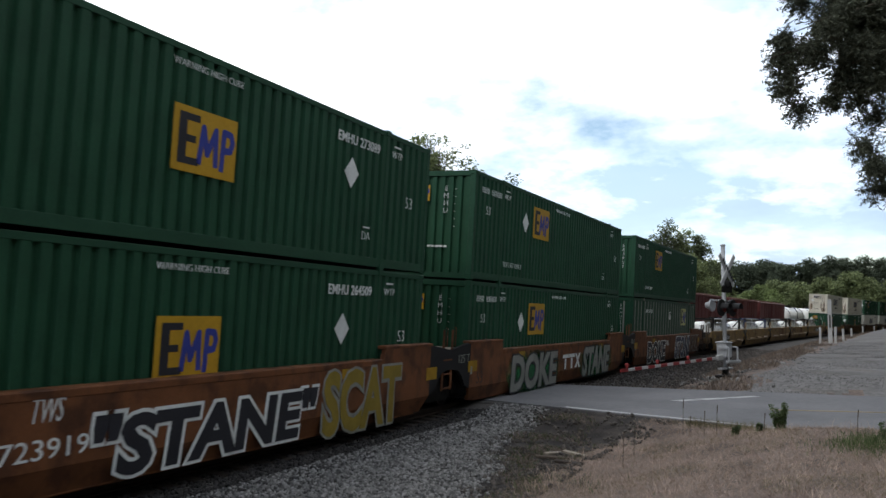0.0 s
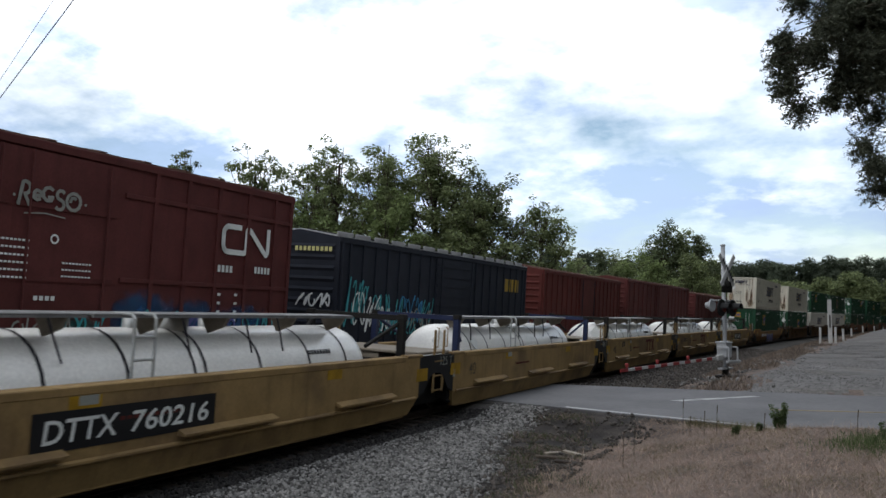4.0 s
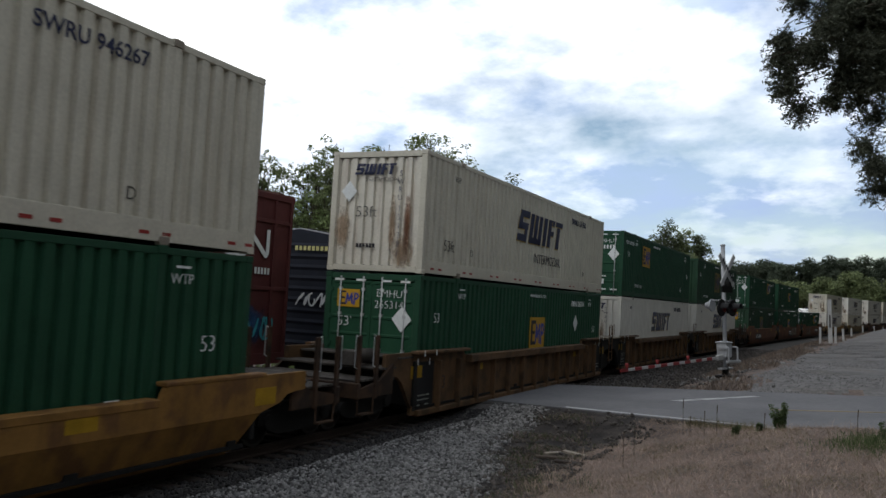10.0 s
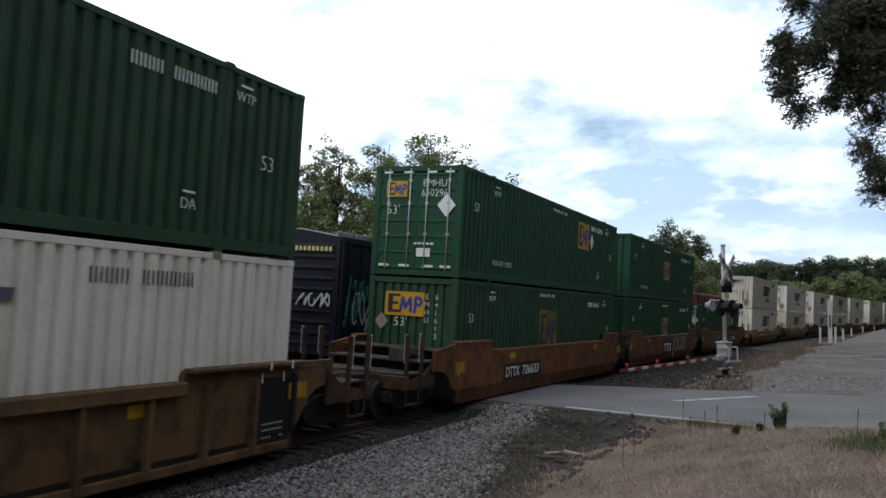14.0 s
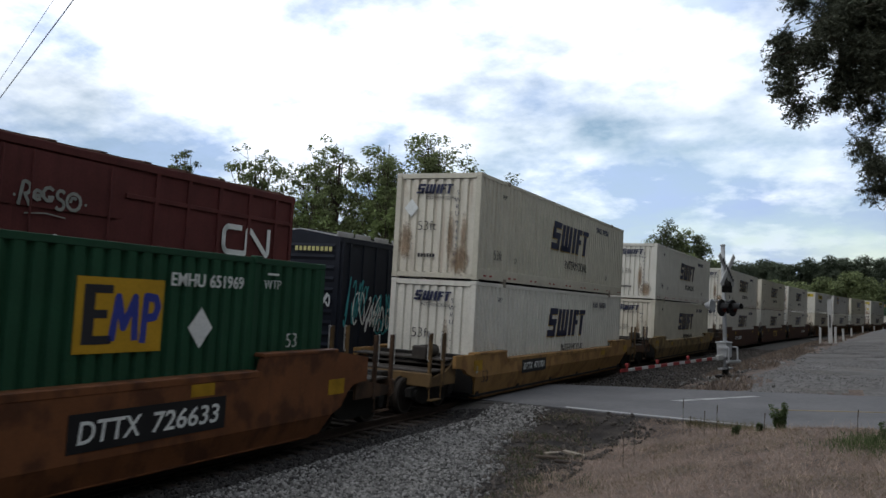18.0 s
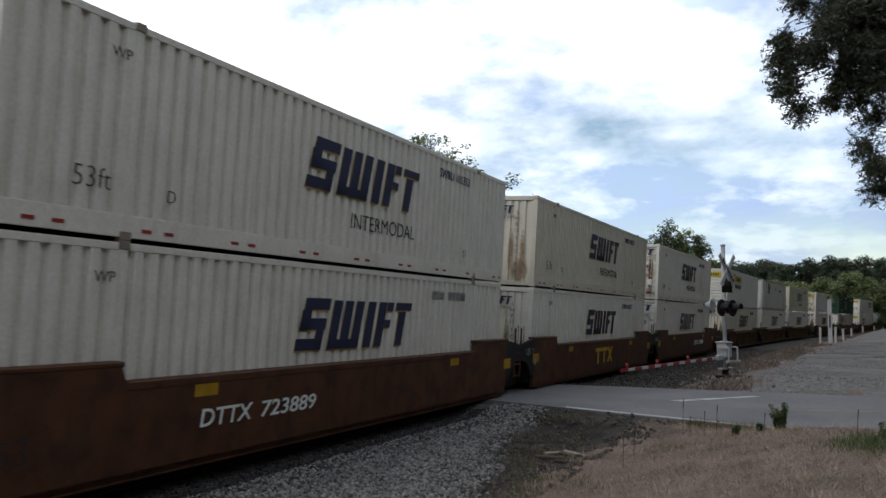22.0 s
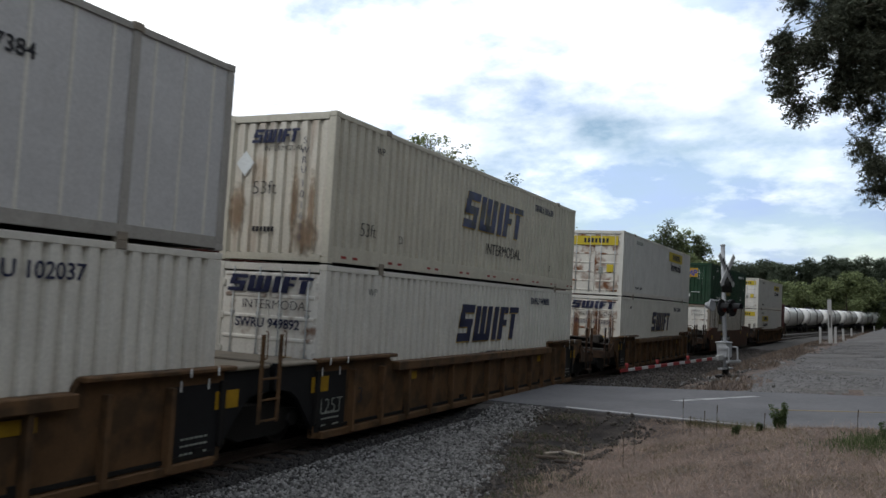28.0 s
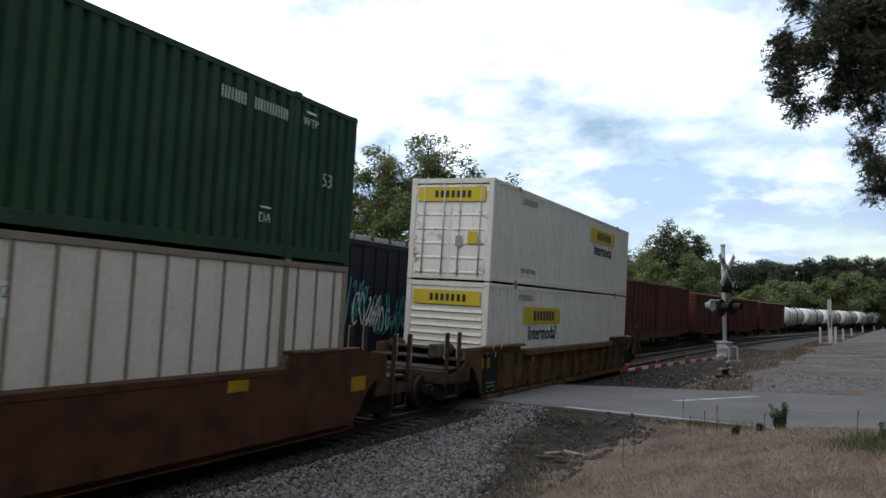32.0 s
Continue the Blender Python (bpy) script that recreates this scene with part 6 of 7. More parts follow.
navy_car = boxcar(20.45, 36.0, 4.36, BOXBLUE, "dark blue boxcar with galvanised barred roof and teal graffiti", doors=((26.6 - 28.22, 29.85 - 28.22),),
                  ribs=tuple(np.linspace(-7.3, -2.0, 8)) + tuple(np.linspace(2.0, 7.3, 8)), roof=GALV, roof_bars=True)
part("emblem", "yellow_letters", lambda bm: bars(bm, 3, 0.42, 0.55, 0.2, 0.012), DULLYEL, navy_car, on_box(34.1, 3.45, 28.22), "yellow emblem bars")["kind"] = "stuff"
small_writing(navy_car, 9, 0.10, 0.13, 0.05, PALEYEL, end_at(0.6, -7.9, 4.0))
for s, z, w, h, m_, k, n in ((21.3, 2.5, 1.2, 1.5, SPRAYTEAL, 11, 4), (21.9, 2.3, 1.6, 1.1, WHITEL, 12, 4), (22.6, 2.0, 1.4, 0.8, WHITEL, 17, 5), (25.3, 2.0, 2.0, 0.7, SPRAYGREY, 18, 6), (23.2, 2.2, 1.9, 1.2, SPRAYTEAL, 13, 6), (24.9, 2.3, 1.7, 1.0, SPRAYBLUE, 14, 5), (24.0, 1.75, 3.4, 0.5, SPRAYTEAL, 15, 9), (26.0, 2.3, 1.0, 0.9, SPRAYTEAL, 16, 3)):
    scribble(navy_car, on_box(s, z, 28.22, 0.03), w, h, m_, k, "teal and white sprayed strokes", n, 0.05)
scribble(navy_car, end_at(0.75, -7.9, 2.5), 1.2, 0.4, WHITEL, 21, "white sprayed tag", 6, 0.05)
letters(navy_car, "CS 4X7", 0.5, SPRAYGREY, on_box(23.0, 1.9, 28.22, 0.04))
boxcar(38.3, 52.6, 4.40, BOXRED2, "faded red boxcar with ribbed sides", doors=((-1.4, 1.4),), ribs=tuple(np.linspace(-6.6, -1.8, 7)) + tuple(np.linspace(1.8, 6.6, 7)))
boxcar(54.4, 73.9, 4.62, BOXRED, "dark oxide-red long boxcar", doors=((-1.8, 1.8),), ribs=tuple(np.linspace(-9.2, -2.2, 7)) + tuple(np.linspace(2.2, 9.2, 7)), roof=ROOFRUST)
for i, (a, b, e, c) in enumerate(((76.4, 91.2, 4.3, BOXRED), (93.0, 109.6, 4.25, BOXRED2), (111.4, 129.4, 4.2, BOXRED))):
    boxcar(a, b, e, c, "weathered red boxcar far along the siding", doors=((-1.4, 1.4),), ribs=(-6, -4.5, -3, 3, 4.5, 6))


def tank_car():
    root = empty("tank_car", "white cylindrical tank car with black underframe", "railway wagon", "parked tank cars")

    def shell(bm):
        n, rings = 24, []
        for y, k in ((-7.6, 0.02), (-7.55, 0.5), (-7.35, 0.85), (-7.0, 1.0), (7.0, 1.0), (7.35, 0.85), (7.55, 0.5), (7.6, 0.02)):
            rings.append([bm.verts.new((math.cos(2 * math.pi * i / n) * 1.45 * k, y, 2.45 + math.sin(2 * math.pi * i / n) * 1.45 * k)) for i in range(n)])
        for a, b in zip(rings[:-1], rings[1:]):
            for i in range(n):
                bm.faces.new((a[i], a[(i + 1) % n], b[(i + 1) % n], b[i])).smooth = True
    part("tank_shell", "car_shell", shell, TANKW, root)
    part("underframe", "car_under", lambda bm: (box(bm, -1.2, 1.2, -8.3, -6.6, 0.9, 1.15), box(bm, -1.2, 1.2, 6.6, 8.3, 0.9, 1.15), box(bm, -0.3, 0.3, -8.4, 8.4, 0.6, 0.95), box(bm, -1.0, 1.0, -7.2, -6.2, 1.0, 1.5), box(bm, -1.0, 1.0, 6.2, 7.2, 1.0, 1.5)), BLACK, root)
    part("dome", "car_dome", lambda bm: (cyl(bm, (0, 0, 3.8), (0, 0, 4.2), 0.45, 14), box(bm, -0.9, 0.9, -1.2, 1.2, 3.88, 3.94)), DARK, root)
    part("ladder", "car_ladder", lambda bm: (pipe(bm, [(1.5, -0.2, 0.9), (1.5, -0.2, 3.2), (0.9, -0.2, 3.95)], 0.03), pipe(bm, [(1.5, 0.25, 0.9), (1.5, 0.25, 3.2), (0.9, 0.25, 3.95)], 0.03)), BLACK, root)
    part("band", "car_band", lambda bm: [pipe(bm, [(math.cos(a) * 1.46, y, 2.45 + math.sin(a) * 1.46), (math.cos(a + 0.3) * 1.46, y, 2.45 + math.sin(a + 0.3) * 1.46)], 0.05, 4) for y in (-5.6, 5.6) for a in np.arange(0, 6.28, 0.3)], BLACK, root)
    for sy in (-1, 1):
        add_truck(root, sy * 6.5)
    return root


first = tank_car()
first.matrix_basis = rail_pose(140.0, SECOND)
for i in range(1, 9):
    copy_thing(first, rail_pose(140.0 + 17.9 * i, SECOND))


# ---------------- crossing signal, posts, cables ----------------
ARMRED = mat("faded_red_band", (0.22, 0.03, 0.03), 0.6, vary=0.2)
LENS = mat("dark_red_lens", (0.10, 0.008, 0.01), 0.25, vary=0.1, spec=0.5)


def signal():
    bx, by = -2.82, 31.1
    bz = height(bx, by)
    root = empty("crossing_signal", "aluminium level-crossing signal mast with crossbuck and lowered gate", "level crossing", m=pose(bx, by, bz - 0.03, 0, 0, 0.0))
    road_dir = math.atan2(-0.357, 0.934)
    face = Matrix.Rotation(road_dir + math.pi / 2, 4, "Z")      # local -y looks towards the coming traffic

    def add(name, key, build, material, m=None, label="", parent=None):
        return part(name, key, build, material, parent or root, (face @ m) if m is not None else face, label)
    add("mast", "mast", lambda bm: (cyl(bm, (0, 0, 0.0), (0, 0, 4.72), 0.075, 12), cyl(bm, (0, 0, 4.72), (0, 0, 4.78), 0.09, 12)), ALU)
    add("foundation", "foundation", lambda bm: (box(bm, -0.28, 0.28, -0.28, 0.28, -0.3, 0.12, 0.03), cyl(bm, (0, 0, 0.1), (0, 0, 0.4), 0.11, 12)), DARK)
    for k, ang in enumerate((45, -45)):
        add("crossbuck_board", "crossbuck_board", lambda bm: box(bm, -0.76, 0.76, -0.02, 0.02, -0.095, 0.095, 0.01), POSTW, pose(0.0, -0.12 - 0.045 * k, 3.85, 0, ang, 0), "worn white crossbuck board")
    add("crossbuck_writing", "crossbuck_writing", lambda bm: bars(bm, 8, 0.09, 0.12, 0.05), INK, pose(0.0, -0.19, 3.85, 90, 45, 0))["kind"] = "stuff"
    add("sign_plate", "sign_plate", lambda bm: box(bm, -0.38, 0.38, -0.02, 0.02, -0.13, 0.13, 0.01), DARK, pose(0, -0.12, 3.18), "dark sign plate")
    add("bell", "bell", lambda bm: (cyl(bm, (0, -0.1, 3.35), (0, -0.24, 3.35), 0.16, 14, 0.1), cyl(bm, (0, -0.1, 3.35), (0, -0.1, 3.6), 0.05, 8)), DARK)
    add("light_arm", "light_arm", lambda bm: (cyl(bm, (-0.95, -0.05, 2.75), (0.45, -0.05, 2.75), 0.03, 8), cyl(bm, (-0.42, -0.05, 2.55), (0.42, -0.05, 2.55), 0.035, 8)), ALU)
    for sx in (-1, 1):
        lt = add("signal_light", "signal_light", lambda bm: (cyl(bm, (0, 0.0, 0), (0, -0.06, 0), 0.30, 24), cyl(bm, (0, -0.06, 0), (0, -0.14, 0), 0.16, 20)), BLACK, pose(0.42 * sx, -0.08, 2.5), "round black signal light")
        part("hood", "light_hood", lambda bm: [prism(bm, [(math.cos(a) * 0.16, math.sin(a) * 0.16), (math.cos(a + 0.35) * 0.16, math.sin(a + 0.35) * 0.16), (math.cos(a + 0.35) * 0.175, math.sin(a + 0.35) * 0.175), (math.cos(a) * 0.175, math.sin(a) * 0.175)], "y", -0.36, -0.06) for a in np.arange(-0.2, 3.3, 0.35)], BLACK, lt)
        part("lens", "light_lens", lambda bm: cyl(bm, (0, -0.145, 0), (0, -0.15, 0), 0.15, 20), LENS, lt, None, "dark red lens")
        add("back_light", f"back_light/{sx}", lambda bm: (cyl(bm, (0, 0, 0), (0, 0.2, 0), 0.17, 16, 0.1), cyl(bm, (0, -0.05, 0), (0, 0, 0), 0.22, 16)), ALU if sx < 0 else BLACK, pose(-0.95 if sx < 0 else 0.40, 0.1 if sx > 0 else 0.0, 2.52 if sx > 0 else 2.58))
    add("mechanism_box", "mech", lambda bm: (box(bm, -0.22, 0.22, -0.16, 0.22, 0.74, 1.26, 0.03), box(bm, -0.25, 0.25, -0.19, 0.25, 1.25, 1.30, 0.01)), ALU, None, "grey gate mechanism box")
    add("guard_frame", "guard", lambda bm: (pipe(bm, [(-0.34, -0.3, 0.6), (-0.34, -0.3, 1.1), (-0.34, 0.1, 1.1)], 0.03), pipe(bm, [(0.34, -0.3, 0.6), (0.34, -0.3, 1.1), (0.34, 0.1, 1.1)], 0.03), box(bm, -0.5, 0.5, -0.36, -0.26, 0.56, 0.65, 0.02), box(bm, -0.4, 0.4, -0.1, 0.1, 0.32, 0.38, 0.01)), ALU)
    # the arm points across the road, towards the camera
    arm_dir = Vector((-2.28, -6.25, 0)).normalized()
    turn = math.atan2(arm_dir.y, arm_dir.x)
    am = Matrix.Translation((arm_dir.x * 0.55, arm_dir.y * 0.55, 0.74)) @ Matrix.Rotation(turn, 4, "Z") @ Matrix.Rotation(radians(1.7), 4, "Y")
    arm = part("gate_arm", "gate_arm", lambda bm: (box(bm, 0, 6.1, -0.02, 0.02, -0.045, 0.045, 0.006), box(bm, -0.7, 0.1, -0.05, 0.05, -0.1, 0.1, 0.02)), POSTW, root, am, "white gate arm with red bands")
    for i in range(8):
        part("red_band", "red_band", lambda bm: box(bm, 0, 0.40, -0.0225, 0.0225, -0.0475, 0.0475), ARMRED, arm, pose(0.5 + i * 0.78, 0, 0))
    for x in (6.0, 4.2, 2.2):
        part("arm_light", "arm_light", lambda bm: (cyl(bm, (0, 0, 0.06), (0, 0, 0.17), 0.045, 10), cyl(bm, (0, -0.05, 0.16), (0, 0.05, 0.16), 0.04, 10)), ARMRED, arm, pose(x, 0, 0))


def posts():
    spots = ((0.009, 72, 1.35), (0.0243, 71, 1.35), (0.032, 77, 1.1), (0.0402, 93, 1.0), (0.0512, 128, 1.15), (0.0622, 160, 1.4), (0.0705, 175, 1.3))
    for k, y, h in spots:
        x = k * y
        root = empty("white_post", "short white-painted marker post beside the line", "post", "marker posts", m=pose(x, y, height(x, y) - 0.05, 0, random.uniform(-2, 2), 0))
        part("post", f"marker/{h}", lambda bm: box(bm, -0.085, 0.085, -0.05, 0.05, 0, h, 0.02), POSTW, root)
    x, y = 0.0193 * 71.5, 71.5
    root = empty("tall_marker_post", "tall white square post with a dark inset plate", "post", m=pose(x, y, height(x, y) - 0.05))
    part("post", "tall_marker", lambda bm: box(bm, -0.15, 0.15, -0.1, 0.1, 0, 3.5, 0.02), POSTW, root)
    part("plate", "tall_plate", lambda bm: box(bm, -0.05, 0.05, -0.115, -0.1, 1.3, 2.3), DARK, root, None, "dark inset plate")


def cables():
    for a, b, sag, r in (((-27.9, 21.2, 10.5), (-17.5, 15.25, 10.5), 0.1, 0.016), ((-30.9, 23.4, 12.1), (-21.5, 17.97, 12.1), 0.1, 0.009)):
        a, b = Vector(a), Vector(b)
        bm = bmesh.new()
        pts = [a + (b - a) * t + Vector((0, 0, 0.02 * abs(t - 0.5) ** 2)) for t in np.linspace(-1.6, 2.8, 24)]
        pipe(bm, pts, r, 5)
        tagged(new("overhead_cable", finish(bm, "overhead_cable", WIRE)), "thin black overhead cable high over the line", "cable", "overhead cables")


signal()
posts()
cables()


# ---------------- trees ----------------
def quads(name, centres, sizes, normals, spins, material, longer=1.0):
    """Many small four-sided leaves in one mesh."""
    n = len(centres)
    nrm = normals / np.linalg.norm(normals, axis=1, keepdims=True)
    ref = np.where(np.abs(nrm[:, 2:3]) > 0.9, np.array([[1.0, 0, 0]]), np.array([[0, 0, 1.0]]))
    u = np.cross(nrm, ref); u /= np.linalg.norm(u, axis=1, keepdims=True)
    v = np.cross(nrm, u)
    c, s = np.cos(spins)[:, None], np.sin(spins)[:, None]
    u, v = u * c + v * s, v * c - u * s
    su, sv = sizes[:, None] * longer, sizes[:, None]
    bend = nrm * sizes[:, None] * 0.25
    P = np.stack([centres - u * su, centres - v * sv * 0.62 + bend, centres + u * su, centres + v * sv * 0.62 + bend], axis=1).reshape(-1, 3)
    me = bpy.data.meshes.new(name)
    me.vertices.add(n * 4); me.vertices.foreach_set("co", P.ravel().astype(np.float32))
    me.loops.add(n * 4); me.loops.foreach_set("vertex_index", np.arange(n * 4, dtype=np.int32))
    me.polygons.add(n); me.polygons.foreach_set("loop_start", np.arange(0, n * 4, 4, dtype=np.int32)); me.polygons.foreach_set("loop_total", np.full(n, 4, dtype=np.int32))
    me.update(calc_edges=True)
    me.materials.append(material)
    return me


def clump_leaves(rng, clumps, radii, per, size, flatness=0.7):
    """Leaves scattered round clump centres."""
    reps = np.maximum(3, (per * (radii / radii.mean()) ** 2).astype(int))
    idx = np.repeat(np.arange(len(clumps)), reps)
    d = rng.normal(size=(len(idx), 3))
    d /= np.linalg.norm(d, axis=1, keepdims=True)
    rad = radii[idx] * rng.random(len(idx)) ** 0.45
    pos = clumps[idx] + d * rad[:, None] * np.array([1, 1, flatness])
    nr = d * 0.5 + rng.normal(size=d.shape) * 0.5 + np.array([0, 0, 0.9])
    sz = size * rng.uniform(0.6, 1.3, len(idx))
    return pos, sz, nr, rng.uniform(0, 6.28, len(idx))


def tree(x, y, h, spread, seed, leaf=LEAF, leaves=5000, size=0.16, bare=0.28, clumps=46, sparse=1.0, label="", lean=(0, 0)):
    rng = np.random.default_rng(seed)
    z = height(x, y)
    root = empty("tree", label or "leafy deciduous tree behind the tracks", "tree", "trees behind the line", m=pose(x, y, z - 0.1))
    bm = bmesh.new()
    p, r = Vector((0, 0, 0)), 0.018 * h + 0.04
    stem = [p.copy()]
    for i in range(6):
        q = p + Vector((rng.normal(0, 0.03) * h / 6 + lean[0] / 6, rng.normal(0, 0.03) * h / 6 + lean[1] / 6, h * 0.9 / 6))
        cyl(bm, p, q, r, 8, r * 0.8, False)
        p, r = q, r * 0.8
        stem.append(q.copy())
    cl, rad = [], []
    for i in range(clumps):
        t = bare + (1 - bare) * (i + rng.random()) / clumps
        reach = spread * math.sin(math.pi * min(1.0, 0.18 + 0.82 * t)) ** 0.7 * rng.uniform(0.4, 1.12)
        a = rng.random() * 2 * math.pi
        k = min(len(stem) - 2, int(t * 0.8 * (len(stem) - 1)))
        base = stem[k].lerp(stem[k + 1], rng.random())
        tip = Vector((base.x + math.cos(a) * reach, base.y + math.sin(a) * reach, min(h * 1.0, h * t + rng.normal(0, 0.03) * h)))
        midp = base.lerp(tip, 0.55) + Vector((0, 0, -0.04 * h))
        br = 0.0030 * h + 0.015
        cyl(bm, base, midp, br, 5, br * 0.7, False)
        cyl(bm, midp, tip, br * 0.7, 5, br * 0.25, False)
        # twigs off the outer half of the limb, each with its own tuft
        for j in range(6):
            f = rng.uniform(0.45, 1.0)
            root_at = midp.lerp(tip, (f - 0.55) / 0.45) if f > 0.55 else base.lerp(midp, f / 0.55)
            c = root_at + Vector(rng.normal(0, 0.11 * spread, 3)) + Vector((0, 0, 0.04 * spread))
            cyl(bm, root_at, c, 0.02, 4, 0.008, False)
            cl.append(c); rad.append(spread * rng.uniform(0.055, 0.14) * sparse)
    part_trunk = finish(bm, "trunk", BARK)
    put("trunk", part_trunk, root)
    cl, rad = np.array(cl), np.array(rad)
    me = quads("crown", *clump_leaves(rng, cl, rad, leaves / len(cl), size), leaf)
    cr = put("crown", me, root)
    cr["kind"] = "stuff"
    return root


# the trees behind the parked train
tree(-37.0, 41.5, 14.5, 3.8, 11, LEAFD, 6500, 0.11, 0.45, 44, 0.85, "thin sparse tree behind the parked train")
tree(-34.5, 45.5, 14.9, 4.8, 12, LEAF, 11500, 0.12, 0.25, 52, 1.0)
tree(-31.4, 48.0, 14.8, 4.9, 13, LEAF, 12500, 0.12, 0.2, 54, 1.0)
tree(-28.9, 47.5, 15.6, 3.6, 14, LEAF, 8000, 0.11, 0.3, 40, 0.9, "slender tree with open feathery crown")
tree(-26.2, 49.0, 15.4, 5.3, 15, LEAF, 24000, 0.12, 0.12, 76, 1.15)
tree(-23.3, 50.5, 15.9, 5.5, 16, LEAF, 26000, 0.12, 0.12, 80, 1.15, "tall full-crowned tree rising over the boxcars")
tree(-20.6, 53.0, 13.0, 5.2, 17, LEAFD, 19000, 0.12, 0.12, 66, 1.15)
tree(-17.8, 57.0, 10.6, 4.4, 18, LEAF, 12000, 0.12, 0.12, 62, 1.15)
tree(-35.0, 40.0, 10.2, 4.8, 19, LEAF2, 11000, 0.13, 0.08, 46, 1.1)
tree(-29.5, 43.5, 10.8, 5.0, 20, LEAF2, 12000, 0.13, 0.08, 48, 1.1)
tree(-24.5, 46.0, 11.4, 5.2, 21, LEAF2, 13000, 0.13, 0.08, 50, 1.1)
tree(-20.0, 50.0, 10.4, 5.0, 22, LEAF, 12000, 0.13, 0.08, 48, 1.1)
# farther along
for i, (px, dist, h, w, lf) in enumerate(((-0.232, 112, 11.5, 2.4, LEAFD), (-0.205, 118, 11.8, 4.5, LEAF), (-0.178, 112, 12.6, 4.6, LEAF2), (-0.155, 110, 15.2, 3.6, LEAFD), (-0.140, 112, 14.0, 3.2, LEAF), (-0.116, 116, 13.8, 3.3, LEAFD), (-0.125, 106, 9.5, 3.8, LEAF),
                                          (-0.262, 100, 9.6, 4.2, LEAF), (-0.285, 92, 8.6, 4.0, LEAF2), (-0.170, 100, 9.0, 4.4, LEAF2), (-0.100, 122, 10.0, 3.6, LEAF))):
    tree(px * dist, dist, h + 1.0, w * 1.1, 40 + i, lf, 11000, 0.16, 0.06, 52, 1.75)


def woods(name, spots, material, seed, label, leaf=0.5, per=150):
    rng = np.random.default_rng(seed)
    cl, rad = [], []
    bm = bmesh.new()
    for x, y, h, w in spots:
        z = height(x, y)
        cyl(bm, (x, y, z - 0.3), (x, y, z + h * 0.75), 0.012 * h + 0.05, 6, 0.05, False)
        for j in range(16):
            t = 0.06 + 0.94 * (j + rng.random()) / 16
            reach = w * (math.sin(math.pi * min(1, 0.25 + 0.75 * t)) ** 0.6) * rng.uniform(0.3, 1.0)
            a = rng.random() * 6.28
            cl.append((x + math.cos(a) * reach, y + math.sin(a) * reach, z + h * t)); rad.append(w * rng.uniform(0.28, 0.5))
    cl, rad = np.array(cl), np.array(rad)
    ob = tagged(new(name, quads(name, *clump_leaves(rng, cl, rad, per, leaf), material)), label, "woods", kind="stuff")
    tr = put("trunks", finish(bm, "trunks", BARK), ob)
    tr["kind"] = "stuff"


rw = random.Random(5)
woods("far_woods", [(k * 250 + rw.uniform(-2, 2), 250 + rw.uniform(-14, 14), 19.0 + rw.uniform(-0.8, 0.8), 6) for k in np.arange(-0.125, -0.02, 0.006)], FARLEAF, 3, "dark wooded slope in the distance", 0.36, 300)
def beyond(k, least):
    """The distance at which a line of sight has crossed the siding, or more."""
    b = 1820 * k
    return max(least, (b + math.sqrt(b * b + 4 * 1820 * 14.3)) / 2 + 16)


woods("right_woods", [(k * beyond(k, 232) + rw.uniform(-2, 2), beyond(k, 232) + rw.uniform(-4, 14), 17.6 * beyond(k, 232) / 232 + rw.uniform(-1.0, 1.3), 5.2) for k in np.arange(-0.035, 0.13, 0.0055)], FARLEAF, 4, "mixed green woods beyond the bend of the line", 0.32, 300)
woods("right_woods", [(k * beyond(k, 215) + rw.uniform(-3, 3), beyond(k, 215) + rw.uniform(-4, 6), 11.5 + rw.uniform(-1.5, 1.5), 5.5) for k in np.arange(-0.045, 0.12, 0.009)], LEAF, 6, "lighter understorey of the woods beyond the bend", 0.32, 260)
woods("bright_scrub", [(k * 175, 175 + rw.uniform(-5, 5), 8.8 + rw.uniform(-1.4, 1.4), 3.4) for k in np.arange(-0.092, -0.03, 0.007)], LEAF2, 7, "bright green scrub beside the siding", 0.26, 250)
woods("hill_woods", [(k * 300 + rw.uniform(-4, 4), 300 + rw.uniform(-10, 10), 25 + rw.uniform(-2, 2), 8) for k in np.arange(-0.36, -0.10, 0.014)], FARLEAF, 8, "far wooded ridge behind the trees", 0.6, 120)
woods("line_scrub", [(y * y / 1820 - 22.5 + rw.uniform(-1.5, 1.5), y, 5.2 + rw.uniform(-1, 1.4), 2.8) for y in np.arange(34, 170, 3.0)], LEAF2, 9, "low leafy scrub along the far side of the line", 0.18, 200)
# unseen woods, added on the camera's own side to shade the train's sides
woods("lane_woods", [(rw.uniform(6.5, 9.0) + 0.085 * y, y, 24.0 + rw.uniform(-2, 3), 5.4) for y in np.arange(31, 240, 2.7)], LEAFD, 12, "unseen tall woods added beside the gravel lane to shade the train's sides", 0.40, 120)
# out of view too: an added tree row that blocks low sky light
woods("verge_woods", [(rw.uniform(12, 18) + 0.13 * abs(y), y, 12.5 + rw.uniform(-1.5, 2), 4.4) for y in np.arange(-24, 150, 2.6)], LEAFD, 10, "unseen leafy woods added behind the verge to block low side light", 0.32, 120)


